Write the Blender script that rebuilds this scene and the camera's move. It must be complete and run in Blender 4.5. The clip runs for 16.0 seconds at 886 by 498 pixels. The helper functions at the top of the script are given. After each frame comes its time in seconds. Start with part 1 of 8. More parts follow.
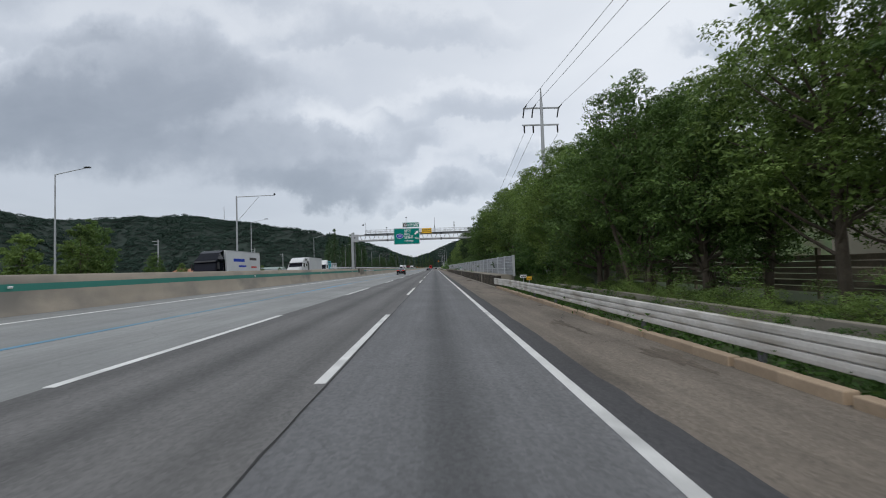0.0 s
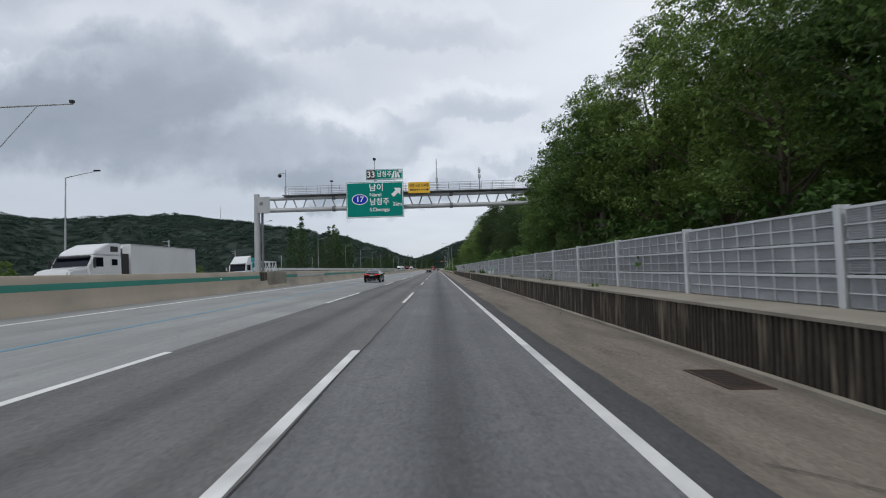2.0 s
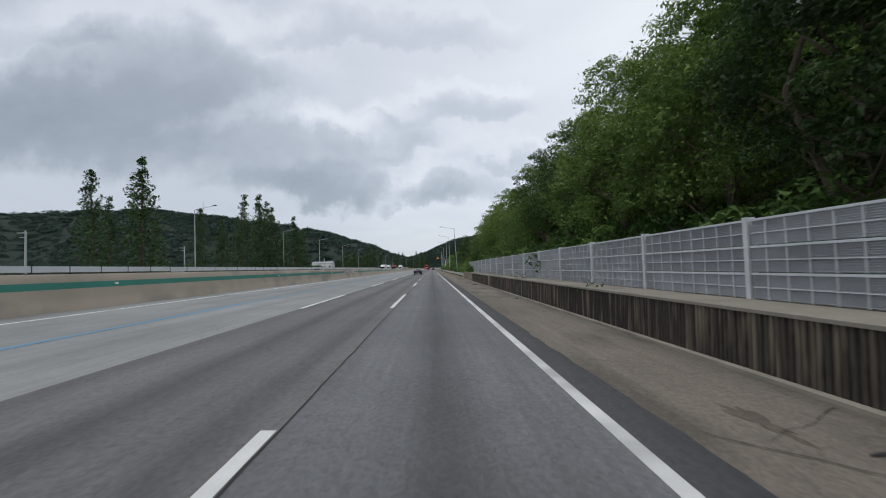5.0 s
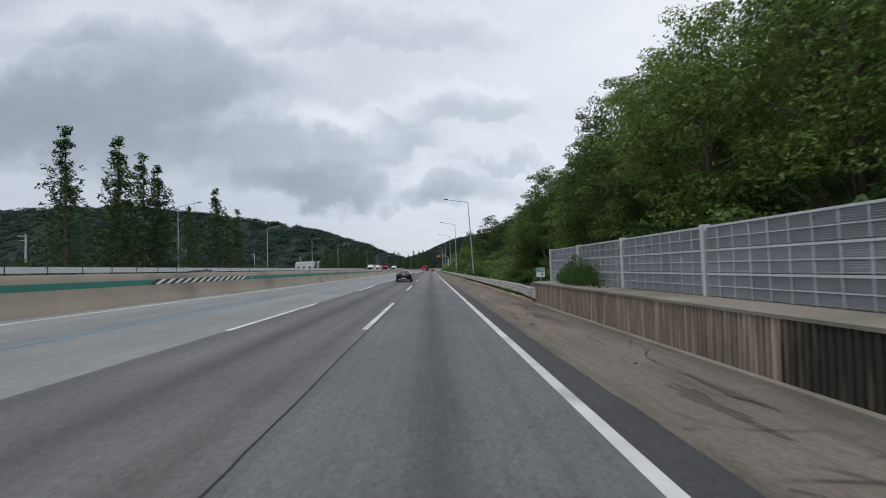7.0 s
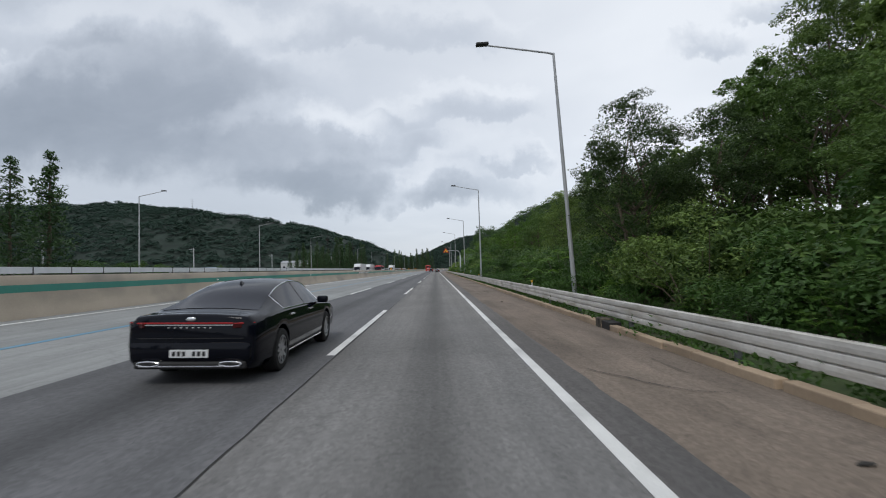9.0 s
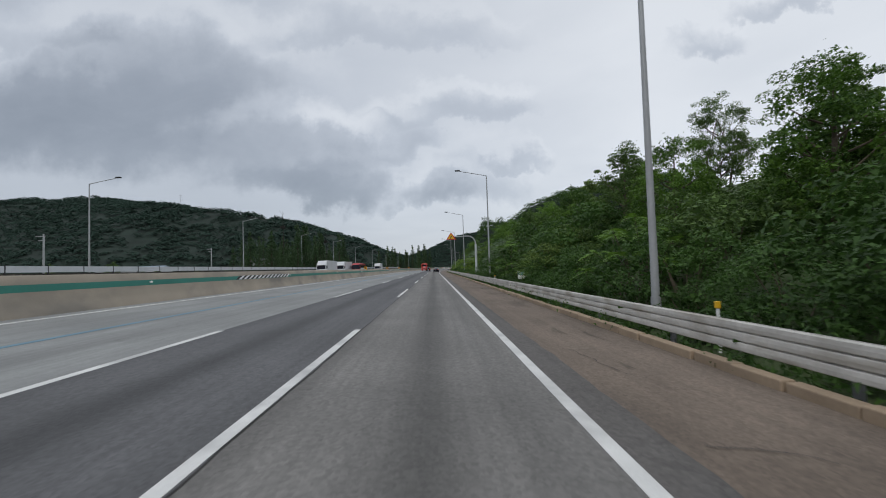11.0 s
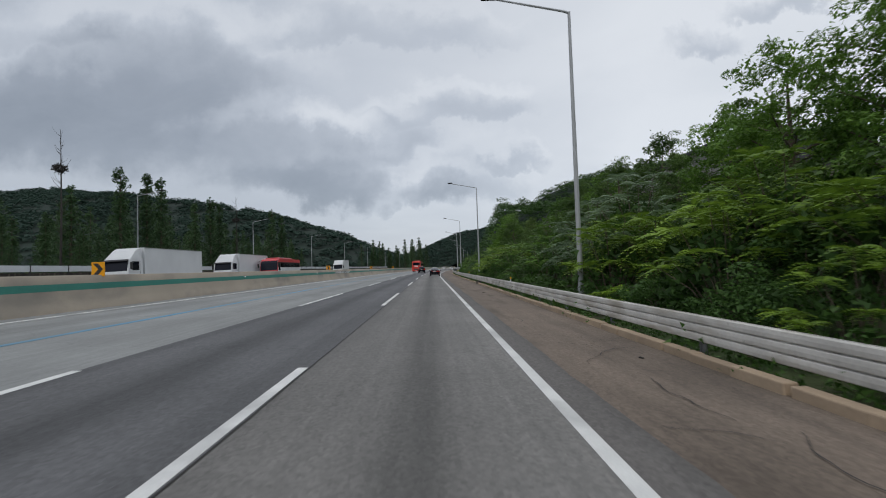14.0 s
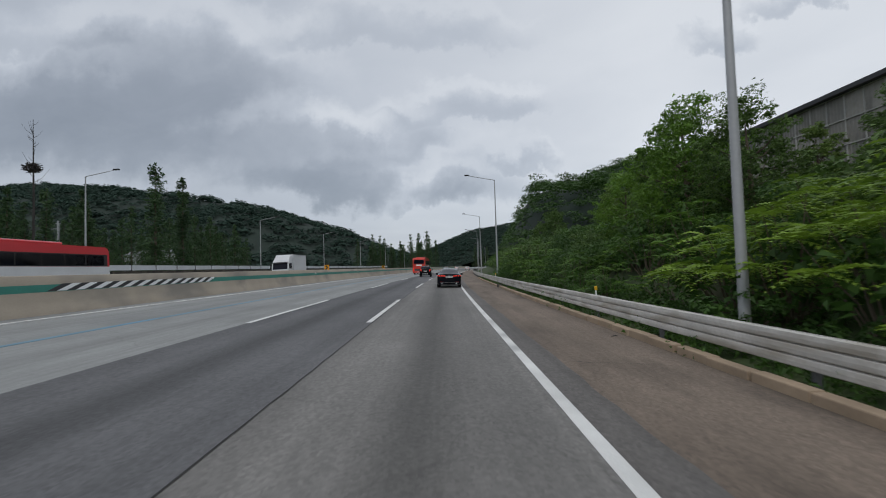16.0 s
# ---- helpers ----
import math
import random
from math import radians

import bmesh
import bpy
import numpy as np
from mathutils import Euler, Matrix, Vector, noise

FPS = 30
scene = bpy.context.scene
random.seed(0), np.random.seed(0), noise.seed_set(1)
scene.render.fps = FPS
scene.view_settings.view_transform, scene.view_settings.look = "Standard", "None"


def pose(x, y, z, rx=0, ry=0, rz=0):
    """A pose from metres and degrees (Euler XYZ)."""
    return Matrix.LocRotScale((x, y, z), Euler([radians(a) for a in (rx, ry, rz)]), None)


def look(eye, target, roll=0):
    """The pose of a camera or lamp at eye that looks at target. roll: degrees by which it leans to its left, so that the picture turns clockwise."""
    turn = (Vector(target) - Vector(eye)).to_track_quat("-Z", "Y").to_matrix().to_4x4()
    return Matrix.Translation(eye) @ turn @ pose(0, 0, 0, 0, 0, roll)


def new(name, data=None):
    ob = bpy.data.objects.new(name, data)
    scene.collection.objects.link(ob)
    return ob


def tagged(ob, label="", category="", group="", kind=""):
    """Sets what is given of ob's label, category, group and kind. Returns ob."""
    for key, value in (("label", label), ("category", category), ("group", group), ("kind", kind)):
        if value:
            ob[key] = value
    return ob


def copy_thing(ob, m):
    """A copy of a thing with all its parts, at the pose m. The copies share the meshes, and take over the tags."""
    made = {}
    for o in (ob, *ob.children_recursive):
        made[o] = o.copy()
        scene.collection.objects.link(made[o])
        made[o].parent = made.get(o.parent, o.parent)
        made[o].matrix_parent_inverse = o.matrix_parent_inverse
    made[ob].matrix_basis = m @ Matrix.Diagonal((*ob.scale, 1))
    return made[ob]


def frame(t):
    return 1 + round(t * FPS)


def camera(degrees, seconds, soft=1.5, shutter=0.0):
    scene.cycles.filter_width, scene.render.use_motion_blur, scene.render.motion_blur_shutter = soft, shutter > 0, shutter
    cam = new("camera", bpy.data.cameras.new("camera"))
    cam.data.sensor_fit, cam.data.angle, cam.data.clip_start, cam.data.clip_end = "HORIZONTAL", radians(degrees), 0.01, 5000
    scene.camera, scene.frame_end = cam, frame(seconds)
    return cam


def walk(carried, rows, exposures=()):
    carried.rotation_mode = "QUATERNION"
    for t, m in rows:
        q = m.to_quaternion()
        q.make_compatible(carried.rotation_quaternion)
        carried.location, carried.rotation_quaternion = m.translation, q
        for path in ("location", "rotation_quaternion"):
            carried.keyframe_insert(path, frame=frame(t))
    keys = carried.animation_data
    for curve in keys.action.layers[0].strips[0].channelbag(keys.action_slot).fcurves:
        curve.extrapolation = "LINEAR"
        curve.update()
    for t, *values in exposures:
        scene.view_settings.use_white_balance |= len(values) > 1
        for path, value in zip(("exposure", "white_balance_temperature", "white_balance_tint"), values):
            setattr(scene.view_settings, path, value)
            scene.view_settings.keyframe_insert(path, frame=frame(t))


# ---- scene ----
# ---- camera and its way ----
SPEED, EYE, FALL = 23.08, 1.55, 0.0305
FOCAL = 798.0
cam = camera(2 * math.degrees(math.atan(784 / FOCAL)), 16.0, soft=1.05, shutter=0.06)


def drop(x):
    """Height of the road at x: one crossfall down to the right."""
    return -FALL * x


# seconds, sideways, yaw, pitch, roll
WAY = [
    (0.0, 0.08, -1.05, 2.30, 1.88), (1.0, 0.07, -1.00, 2.34, 1.87), (2.0, 0.08, -0.76, 2.47, 1.86), (2.5, 0.08, -0.74, 2.46, 1.87),
    (3.5, 0.06, -1.05, 2.37, 1.88), (4.2, 0.08, -1.25, 2.35, 1.88), (6.5, 0.15, -1.58, 2.38, 1.88), (7.5, 0.22, -1.45, 2.51, 1.86),
    (8.5, 0.27, -1.12, 2.51, 1.85), (9.5, 0.32, -0.80, 2.44, 1.84), (12.0, 0.34, -1.32, 2.33, 1.88), (13.0, 0.41, -1.26, 2.34, 1.88),
    (14.0, 0.40, -1.46, 2.29, 1.85), (15.0, 0.45, -1.10, 2.27, 1.82), (16.0, 0.47, -0.10, 2.30, 1.79),
]
walk(cam, [(t, pose(x, SPEED * t, EYE + drop(x), 90 + p, r, w)) for t, x, w, p, r in WAY], [(0.0, 0.0), (3.5, 0.05), (9.0, 0.05), (12.0, -0.21), (13.5, -0.15), (15.0, -0.22), (16.0, -0.23)])

# ---- light ----
world = bpy.data.worlds.new("sky")
scene.world = world
world.use_nodes = True


HEAPS = ((-0.67, 0.335, 0.36, 0.288, 0.82, 1.0), (-0.887, 0.353, 0.242, 0.165, 0.75, 0.3), (-0.569, 0.429, 0.284, 0.193, 0.18, 0.8), (-0.299, 0.216, 0.205, 0.15, 0.72, 0.8), (-0.212, 0.191, 0.118, 0.102, 0.8, 0.3), (-0.147, 0.284, 0.188, 0.096, 0.45, 0.4), (0.006, 0.157, 0.101, 0.064, 0.78, 0.3), (0.101, 0.163, 0.139, 0.109, 0.38, 0.2),
         (0.187, 0.231, 0.077, 0.039, 0.4, 0.2), (0.057, 0.344, 0.153, 0.065, 0.3, 0.3), (0.649, 0.508, 0.145, 0.06, 0.38, 0.2), (-0.864, 0.537, 0.196, 0.077, 0.4, 0.0), (-0.167, 0.523, 0.33, 0.078, 0.22, 0.2), (0.879, 0.57, 0.161, 0.054, 0.4, 0.1), (-1.236, 0.381, 0.357, 0.176, 0.6, 0.3))


def build_sky():
    nt = world.node_tree
    nt.nodes.clear()
    N, L = nt.nodes.new, nt.links.new

    def math_node(op, a, b=None, clamp=False):
        n = N("ShaderNodeMath")
        n.operation, n.use_clamp = op, clamp
        for k, v in enumerate((a, b)):
            if v is None:
                continue
            if isinstance(v, (int, float)):
                n.inputs[k].default_value = v
            else:
                L(v, n.inputs[k])
        return n.outputs[0]

    out, bg = N("ShaderNodeOutputWorld"), N("ShaderNodeBackground")
    sky = N("ShaderNodeTexSky")
    sky.sky_type, sky.sun_disc = "NISHITA", False
    sky.sun_elevation, sky.sun_rotation = radians(52), radians(200)
    co = N("ShaderNodeTexCoord")
    sep = N("ShaderNodeSeparateXYZ")
    L(co.outputs["Generated"], sep.inputs[0])
    up = math_node("ADD", math_node("MAXIMUM", sep.outputs[2], 0.0), 0.16)
    px, py = math_node("DIVIDE", sep.outputs[0], up), math_node("DIVIDE", sep.outputs[1], up)
    comb = N("ShaderNodeCombineXYZ")
    L(px, comb.inputs[0]), L(py, comb.inputs[1])

    def cloud(scale, seed, detail, rough=0.5, distort=0.0):
        n = N("ShaderNodeTexNoise")
        n.noise_dimensions = "4D"
        L(comb.outputs[0], n.inputs["Vector"])
        for key, v in (("W", seed), ("Scale", scale), ("Detail", detail), ("Roughness", rough), ("Distortion", distort)):
            n.inputs[key].default_value = v
        return n.outputs["Fac"]

    big, mid = cloud(0.62, 3.7, 6, 0.52, 0.35), cloud(1.5, 8.2, 6, 0.5, 0.3)
    # grey cloud banks with torn edges: azimuth and height as slopes from the road's direction
    ahead = math_node("MAXIMUM", sep.outputs[1], 0.02)
    across, height = math_node("DIVIDE", sep.outputs[0], ahead), math_node("DIVIDE", sep.outputs[2], ahead)
    plane = N("ShaderNodeCombineXYZ")
    L(across, plane.inputs[0]), L(height, plane.inputs[1])
    torn = []
    for seed in (1.3, 6.1):
        n = N("ShaderNodeTexNoise")
        n.noise_dimensions = "4D"
        L(plane.outputs[0], n.inputs["Vector"])
        for key, v in (("W", seed), ("Scale", 3.6), ("Detail", 8), ("Roughness", 0.58)):
            n.inputs[key].default_value = v
        torn.append(math_node("MULTIPLY", math_node("SUBTRACT", n.outputs["Fac"], 0.5), 0.50))
    n = N("ShaderNodeTexNoise")
    n.noise_dimensions = "4D"
    stretch = N("ShaderNodeMapping")
    stretch.inputs["Scale"].default_value = (1.0, 2.2, 1.0)
    L(plane.outputs[0], stretch.inputs["Vector"]), L(stretch.outputs[0], n.inputs["Vector"])
    for key, v in (("W", 2.9), ("Scale", 4.2), ("Detail", 9), ("Roughness", 0.62), ("Distortion", 0.5)):
        n.inputs[key].default_value = v
    puff = n.outputs["Fac"]
    wx, wy = math_node("ADD", across, torn[0]), math_node("ADD", height, math_node("MULTIPLY", torn[1], 0.55))
    fine = N("ShaderNodeTexNoise")
    fine.noise_dimensions = "4D"
    L(plane.outputs[0], fine.inputs["Vector"])
    for key, v in (("W", 4.4), ("Scale", 11.0), ("Detail", 6), ("Roughness", 0.6)):
        fine.inputs[key].default_value = v
    wy = math_node("ADD", wy, math_node("MULTIPLY", math_node("SUBTRACT", fine.outputs["Fac"], 0.5), 0.10))

    def ease(value, lo, hi):
        n = N("ShaderNodeMapRange")
        n.interpolation_type = "SMOOTHSTEP"
        L(value, n.inputs["Value"])
        for key, v in (("From Min", lo), ("From Max", hi), ("To Min", 0.0), ("To Max", 1.0)):
            n.inputs[key].default_value = v
        return n.outputs[0]

    # heaped clouds: middle across, height of the flat base, half width, height above the base, darkness of the underside, brightness of the rim
    shade, rim = None, None
    for cx, base, rx, hy, k, glow in HEAPS:
        dx, v = math_node("DIVIDE", math_node("SUBTRACT", wx, cx), rx), math_node("DIVIDE", math_node("SUBTRACT", wy, base), hy)
        low = math_node("MULTIPLY", math_node("MINIMUM", v, 0.0), 2.6)
        up_ = math_node("MAXIMUM", v, 0.0)
        r2 = math_node("ADD", math_node("MULTIPLY", dx, dx), math_node("ADD", math_node("MULTIPLY", up_, up_), math_node("MULTIPLY", low, low)))
        inside = math_node("SUBTRACT", 1.0, ease(r2, 0.0, 1.45))
        body = math_node("MULTIPLY", math_node("MULTIPLY", inside, math_node("SUBTRACT", 1.0, math_node("MULTIPLY", ease(up_, -0.1, 0.85), 0.85))), k)
        edge = math_node("MULTIPLY", math_node("MULTIPLY", ease(r2, 0.45, 0.95), math_node("SUBTRACT", 1.0, ease(r2, 0.95, 2.0))), math_node("MULTIPLY", ease(up_, 0.25, 0.7), glow))
        shade = body if shade is None else math_node("SUBTRACT", math_node("ADD", shade, body), math_node("MULTIPLY", shade, body))
        rim = edge if rim is None else math_node("MAXIMUM", rim, edge)
    front = math_node("GREATER_THAN", sep.outputs[1], 0.02)
    veil = math_node("ADD", math_node("MULTIPLY", big, 0.55), math_node("MULTIPLY", mid, 0.45))
    dens = math_node("ADD", math_node("MULTIPLY", math_node("SUBTRACT", veil, 0.5), 0.40), 0.19)
    ragged = math_node("ADD", math_node("MULTIPLY", math_node("SUBTRACT", puff, 0.5), 1.1), 1.0)
    dens = math_node("ADD", dens, math_node("MULTIPLY", math_node("MULTIPLY", math_node("MULTIPLY", shade, ragged), 0.44), front))
    dens = math_node("SUBTRACT", dens, math_node("MULTIPLY", math_node("MULTIPLY", rim, front), 0.20))
    dens = math_node("SUBTRACT", dens, math_node("MULTIPLY", math_node("MULTIPLY", math_node("ADD", math_node("MAXIMUM", math_node("MINIMUM", across, 0.5), -0.5), 0.1), 0.30), front))
    ramp = N("ShaderNodeValToRGB")
    L(dens, ramp.inputs[0])
    e = ramp.color_ramp.elements
    e[0].position, e[0].color = 0.02, (0.775, 0.81, 0.86, 1)
    e[1].position, e[1].color = 0.95, (0.222, 0.256, 0.308, 1)
    k = ramp.color_ramp.elements.new(0.22)
    k.color = (0.54, 0.585, 0.655, 1)
    k = ramp.color_ramp.elements.new(0.55)
    k.color = (0.337, 0.377, 0.44, 1)
    # the layer pales into bright haze above the hills
    haze = N("ShaderNodeMapRange")
    L(sep.outputs[2], haze.inputs["Value"])
    for key, v in (("From Min", 0.0), ("From Max", 0.13), ("To Min", 0.8), ("To Max", 0.0)):
        haze.inputs[key].default_value = v
    pale = N("ShaderNodeMix")
    pale.data_type = "RGBA"
    L(haze.outputs[0], pale.inputs["Factor"])
    L(ramp.outputs[0], pale.inputs[6])
    pale.inputs[7].default_value = (0.52, 0.56, 0.63, 1)
    clear = N("ShaderNodeMix")
    clear.data_type, clear.blend_type = "RGBA", "ADD"
    clear.inputs["Factor"].default_value = 0.012
    L(pale.outputs[2], clear.inputs[6])
    L(sky.outputs[0], clear.inputs[7])
    L(clear.outputs[2], bg.inputs[0])
    bg.inputs[1].default_value = 1.0
    L(bg.outputs[0], out.inputs[0])


build_sky()
sun = new("sun", bpy.data.lights.new("sun", "SUN"))
sun.data.energy, sun.data.angle, sun.data.color = 0.95, radians(18), (1.0, 0.96, 0.9)
sun.matrix_world = look((0, 0, 60), (12, 40, 0))


# ---- materials ----
def material(name, colour, rough=0.7, metal=0.0, vary=0.18, size=1.0, bump=0.0, fine=12.0, stain=None, streak=None, random_tint=0.0, coat=0.0, spec=0.5):
    """A surface with two scales of variation, in metres of the world; streak=(x, y, z) stretches its stains."""
    m = bpy.data.materials.new(name)
    m.use_nodes = True
    nt = m.node_tree
    N, L = nt.nodes.new, nt.links.new
    bs = nt.nodes["Principled BSDF"]
    geo = N("ShaderNodeNewGeometry")
    place = geo.outputs["Position"]

    def noise_of(scale, detail, stretch=None):
        n = N("ShaderNodeTexNoise")
        n.inputs["Scale"].default_value, n.inputs["Detail"].default_value = scale, detail
        if stretch:
            mp = N("ShaderNodeMapping")
            mp.inputs["Scale"].default_value = stretch
            L(place, mp.inputs["Vector"])
            L(mp.outputs[0], n.inputs["Vector"])
        else:
            L(place, n.inputs["Vector"])
        return n.outputs["Fac"]

    def mix(a, b, fac, mode="MIX"):
        n = N("ShaderNodeMix")
        n.data_type, n.blend_type = "RGBA", mode
        for sock, v in ((n.inputs[6], a), (n.inputs[7], b), (n.inputs["Factor"], fac)):
            if isinstance(v, (int, float)):
                sock.default_value = v
            elif isinstance(v, tuple):
                sock.default_value = (*v[:3], 1)
            else:
                L(v, sock)
        return n.outputs[2]

    def ramp(src, lo, hi):
        n = N("ShaderNodeMapRange")
        L(src, n.inputs["Value"])
        n.inputs["From Min"].default_value, n.inputs["From Max"].default_value = lo, hi
        return n.outputs[0]

    dark = tuple(c * (1 - vary) for c in colour)
    light = tuple(min(1, c * (1 + vary)) for c in colour)
    col = mix(dark, light, ramp(noise_of(1.0 / size, 4), 0.3, 0.7))
    grain = noise_of(fine, 3)
    col = mix(col, mix((0.75, 0.75, 0.75), (1.2, 1.2, 1.2), ramp(grain, 0.3, 0.7)), min(1, vary * 2), "MULTIPLY")
    if stain:
        col = mix(col, stain, ramp(noise_of(0.6 / size if not streak else 1.0, 5, streak), 0.5, 0.68))
    if random_tint:
        info = N("ShaderNodeObjectInfo")
        col = mix(col, mix((1 - random_tint,) * 3, (1 + random_tint,) * 3, info.outputs["Random"]), 1.0, "MULTIPLY")
    L(col, bs.inputs["Base Color"])
    bs.inputs["Roughness"].default_value, bs.inputs["Metallic"].default_value = rough, metal
    bs.inputs["Coat Weight"].default_value = coat
    bs.inputs["Coat Roughness"].default_value = 0.04
    bs.inputs["Specular IOR Level"].default_value = spec
    if bump:
        b = N("ShaderNodeBump")
        b.inputs["Strength"].default_value, b.inputs["Distance"].default_value = 0.6, bump
        L(grain, b.inputs["Height"])
        L(b.outputs[0], bs.inputs["Normal"])
    return m


def foliage(name, dark, light, rough=0.55, island=0.55, through_light=0.34):
    m = bpy.data.materials.new(name)
    m.use_nodes = True
    nt = m.node_tree
    N, L = nt.nodes.new, nt.links.new
    bs = nt.nodes["Principled BSDF"]
    geo, info = N("ShaderNodeNewGeometry"), N("ShaderNodeObjectInfo")
    n = N("ShaderNodeTexNoise")
    n.inputs["Scale"].default_value, n.inputs["Detail"].default_value = 0.45, 3
    L(geo.outputs["Position"], n.inputs["Vector"])
    a = N("ShaderNodeMath")
    a.operation = "MULTIPLY_ADD"
    L(geo.outputs["Random Per Island"], a.inputs[0])
    a.inputs[1].default_value = island
    L(n.outputs["Fac"], a.inputs[2])
    b = N("ShaderNodeMath")
    b.operation = "MULTIPLY_ADD"
    L(info.outputs["Random"], b.inputs[0])
    b.inputs[1].default_value = 0.3
    L(a.outputs[0], b.inputs[2])
    r = N("ShaderNodeMapRange")
    L(b.outputs[0], r.inputs["Value"])
    r.inputs["From Min"].default_value, r.inputs["From Max"].default_value = 0.45, 1.25
    c = N("ShaderNodeMix")
    c.data_type = "RGBA"
    L(r.outputs[0], c.inputs["Factor"])
    c.inputs[6].default_value, c.inputs[7].default_value = (*dark, 1), (*light, 1)
    L(c.outputs[2], bs.inputs["Base Color"])
    bs.inputs["Roughness"].default_value = rough
    bs.inputs["Specular IOR Level"].default_value = 0.3
    tr = N("ShaderNodeBsdfTranslucent")
    L(c.outputs[2], tr.inputs["Color"])
    mx = N("ShaderNodeMixShader")
    mx.inputs[0].default_value = through_light
    L(bs.outputs[0], mx.inputs[1])
    L(tr.outputs[0], mx.inputs[2])
    L(mx.outputs[0], nt.nodes["Material Output"].inputs[0])
    return m


def glass(name, tint, rough=0.03):
    m = material(name, tint, rough, 0.0, 0.02, 1.0)
    m.node_tree.nodes["Principled BSDF"].inputs["Specular IOR Level"].default_value = 0.22
    return m


def lamp_material(name, colour, power):
    m = material(name, colour, 0.25, 0, 0.02)
    bs = m.node_tree.nodes["Principled BSDF"]
    bs.inputs["Emission Color"].default_value = (*colour, 1)
    bs.inputs["Emission Strength"].default_value = power
    return m


def road_material(name, colour, bands, rough=0.82, spots=0.65, blotch=0.18, late=None):
    """Worn road surface: stone grain, patchy tone and long darker tyre and oil tracks at given places across the road."""
    m = material(name, colour, rough, 0, 0.12, 5.0, 0.006, 55, stain=tuple(c * (1 - blotch) for c in colour), streak=(0.5, 0.02, 1) if blotch < 0.3 else (0.9, 0.22, 1))
    nt = m.node_tree
    N, L = nt.nodes.new, nt.links.new
    bs = nt.nodes["Principled BSDF"]
    src = bs.inputs["Base Color"].links[0].from_socket
    geo, sep = N("ShaderNodeNewGeometry"), N("ShaderNodeSeparateXYZ")
    L(geo.outputs["Position"], sep.inputs[0])
    wob = N("ShaderNodeTexNoise")
    mp = N("ShaderNodeMapping")
    mp.inputs["Scale"].default_value = (0.6, 0.05, 1)
    L(geo.outputs["Position"], mp.inputs["Vector"]), L(mp.outputs[0], wob.inputs["Vector"])
    wob.inputs["Scale"].default_value, wob.inputs["Detail"].default_value = 1.0, 4

    def op(kind, a, b=0.0):
        n = N("ShaderNodeMath")
        n.operation = kind
        for k, v in enumerate((a, b)):
            if isinstance(v, (int, float)):
                n.inputs[k].default_value = v
            else:
                L(v, n.inputs[k])
        return n.outputs[0]

    x = op("ADD", sep.outputs[0], op("MULTIPLY", op("SUBTRACT", wob.outputs["Fac"], 0.5), 0.35))
    total = None
    for cx, w, k in bands:
        d = op("DIVIDE", op("SUBTRACT", x, cx), w)
        g = op("MULTIPLY", op("POWER", 2.718, op("MULTIPLY", op("MULTIPLY", d, d), -1.0)), k)
        total = g if total is None else op("ADD", total, g)
    fac = op("SUBTRACT", 1.0, total)
    # loose bright and dark stones, and fine cracks
    vor = N("ShaderNodeTexVoronoi")
    L(geo.outputs["Position"], vor.inputs["Vector"])
    vor.inputs["Scale"].default_value = 26
    fleck = N("ShaderNodeMapRange")
    L(vor.outputs["Color"], fleck.inputs["Value"])
    for key, v in (("From Min", 0.0), ("From Max", 1.0), ("To Min", 1 - 0.34 * spots), ("To Max", 1 + 0.34 * spots)):
        fleck.inputs[key].default_value = v
    cr = N("ShaderNodeTexVoronoi")
    cr.feature = "DISTANCE_TO_EDGE"
    wv = N("ShaderNodeTexNoise")
    L(geo.outputs["Position"], wv.inputs["Vector"])
    wv.inputs["Scale"].default_value, wv.inputs["Detail"].default_value = 1.4, 5
    add = N("ShaderNodeMix")
    add.data_type = "RGBA"
    add.blend_type = "ADD"
    add.inputs["Factor"].default_value = 0.9
    L(geo.outputs["Position"], add.inputs[6]), L(wv.outputs["Color"], add.inputs[7])
    L(add.outputs[2], cr.inputs["Vector"])
    cr.inputs["Scale"].default_value = 0.23
    crack = N("ShaderNodeMapRange")
    L(cr.outputs["Distance"], crack.inputs["Value"])
    for key, v in (("From Min", 0.0), ("From Max", 0.006), ("To Min", 0.84), ("To Max", 1.0)):
        crack.inputs[key].default_value = v
    fac = op("MULTIPLY", op("MULTIPLY", fac, fleck.outputs[0]), crack.outputs[0])
    # fine streaks drawn along the road by tyres, and broad faint blotches
    for scale, gain, detail in (((7.0, 0.10, 1.0), 0.22, 5), ((1.1, 0.5, 1.0), 0.20, 6), ((14.0, 3.0, 1.0), 0.10, 3)):
        mp2, ns = N("ShaderNodeMapping"), N("ShaderNodeTexNoise")
        mp2.inputs["Scale"].default_value = scale
        L(geo.outputs["Position"], mp2.inputs["Vector"]), L(mp2.outputs[0], ns.inputs["Vector"])
        ns.inputs["Scale"].default_value, ns.inputs["Detail"].default_value = 1.0, detail
        fac = op("MULTIPLY", fac, op("ADD", op("MULTIPLY", op("SUBTRACT", ns.outputs["Fac"], 0.5), gain * 2), 1.0))
    mul = N("ShaderNodeMix")
    mul.data_type, mul.blend_type = "RGBA", "MULTIPLY"
    mul.inputs["Factor"].default_value = 1.0
    L(src, mul.inputs[6]), L(fac, mul.inputs[7])
    out = mul.outputs[2]
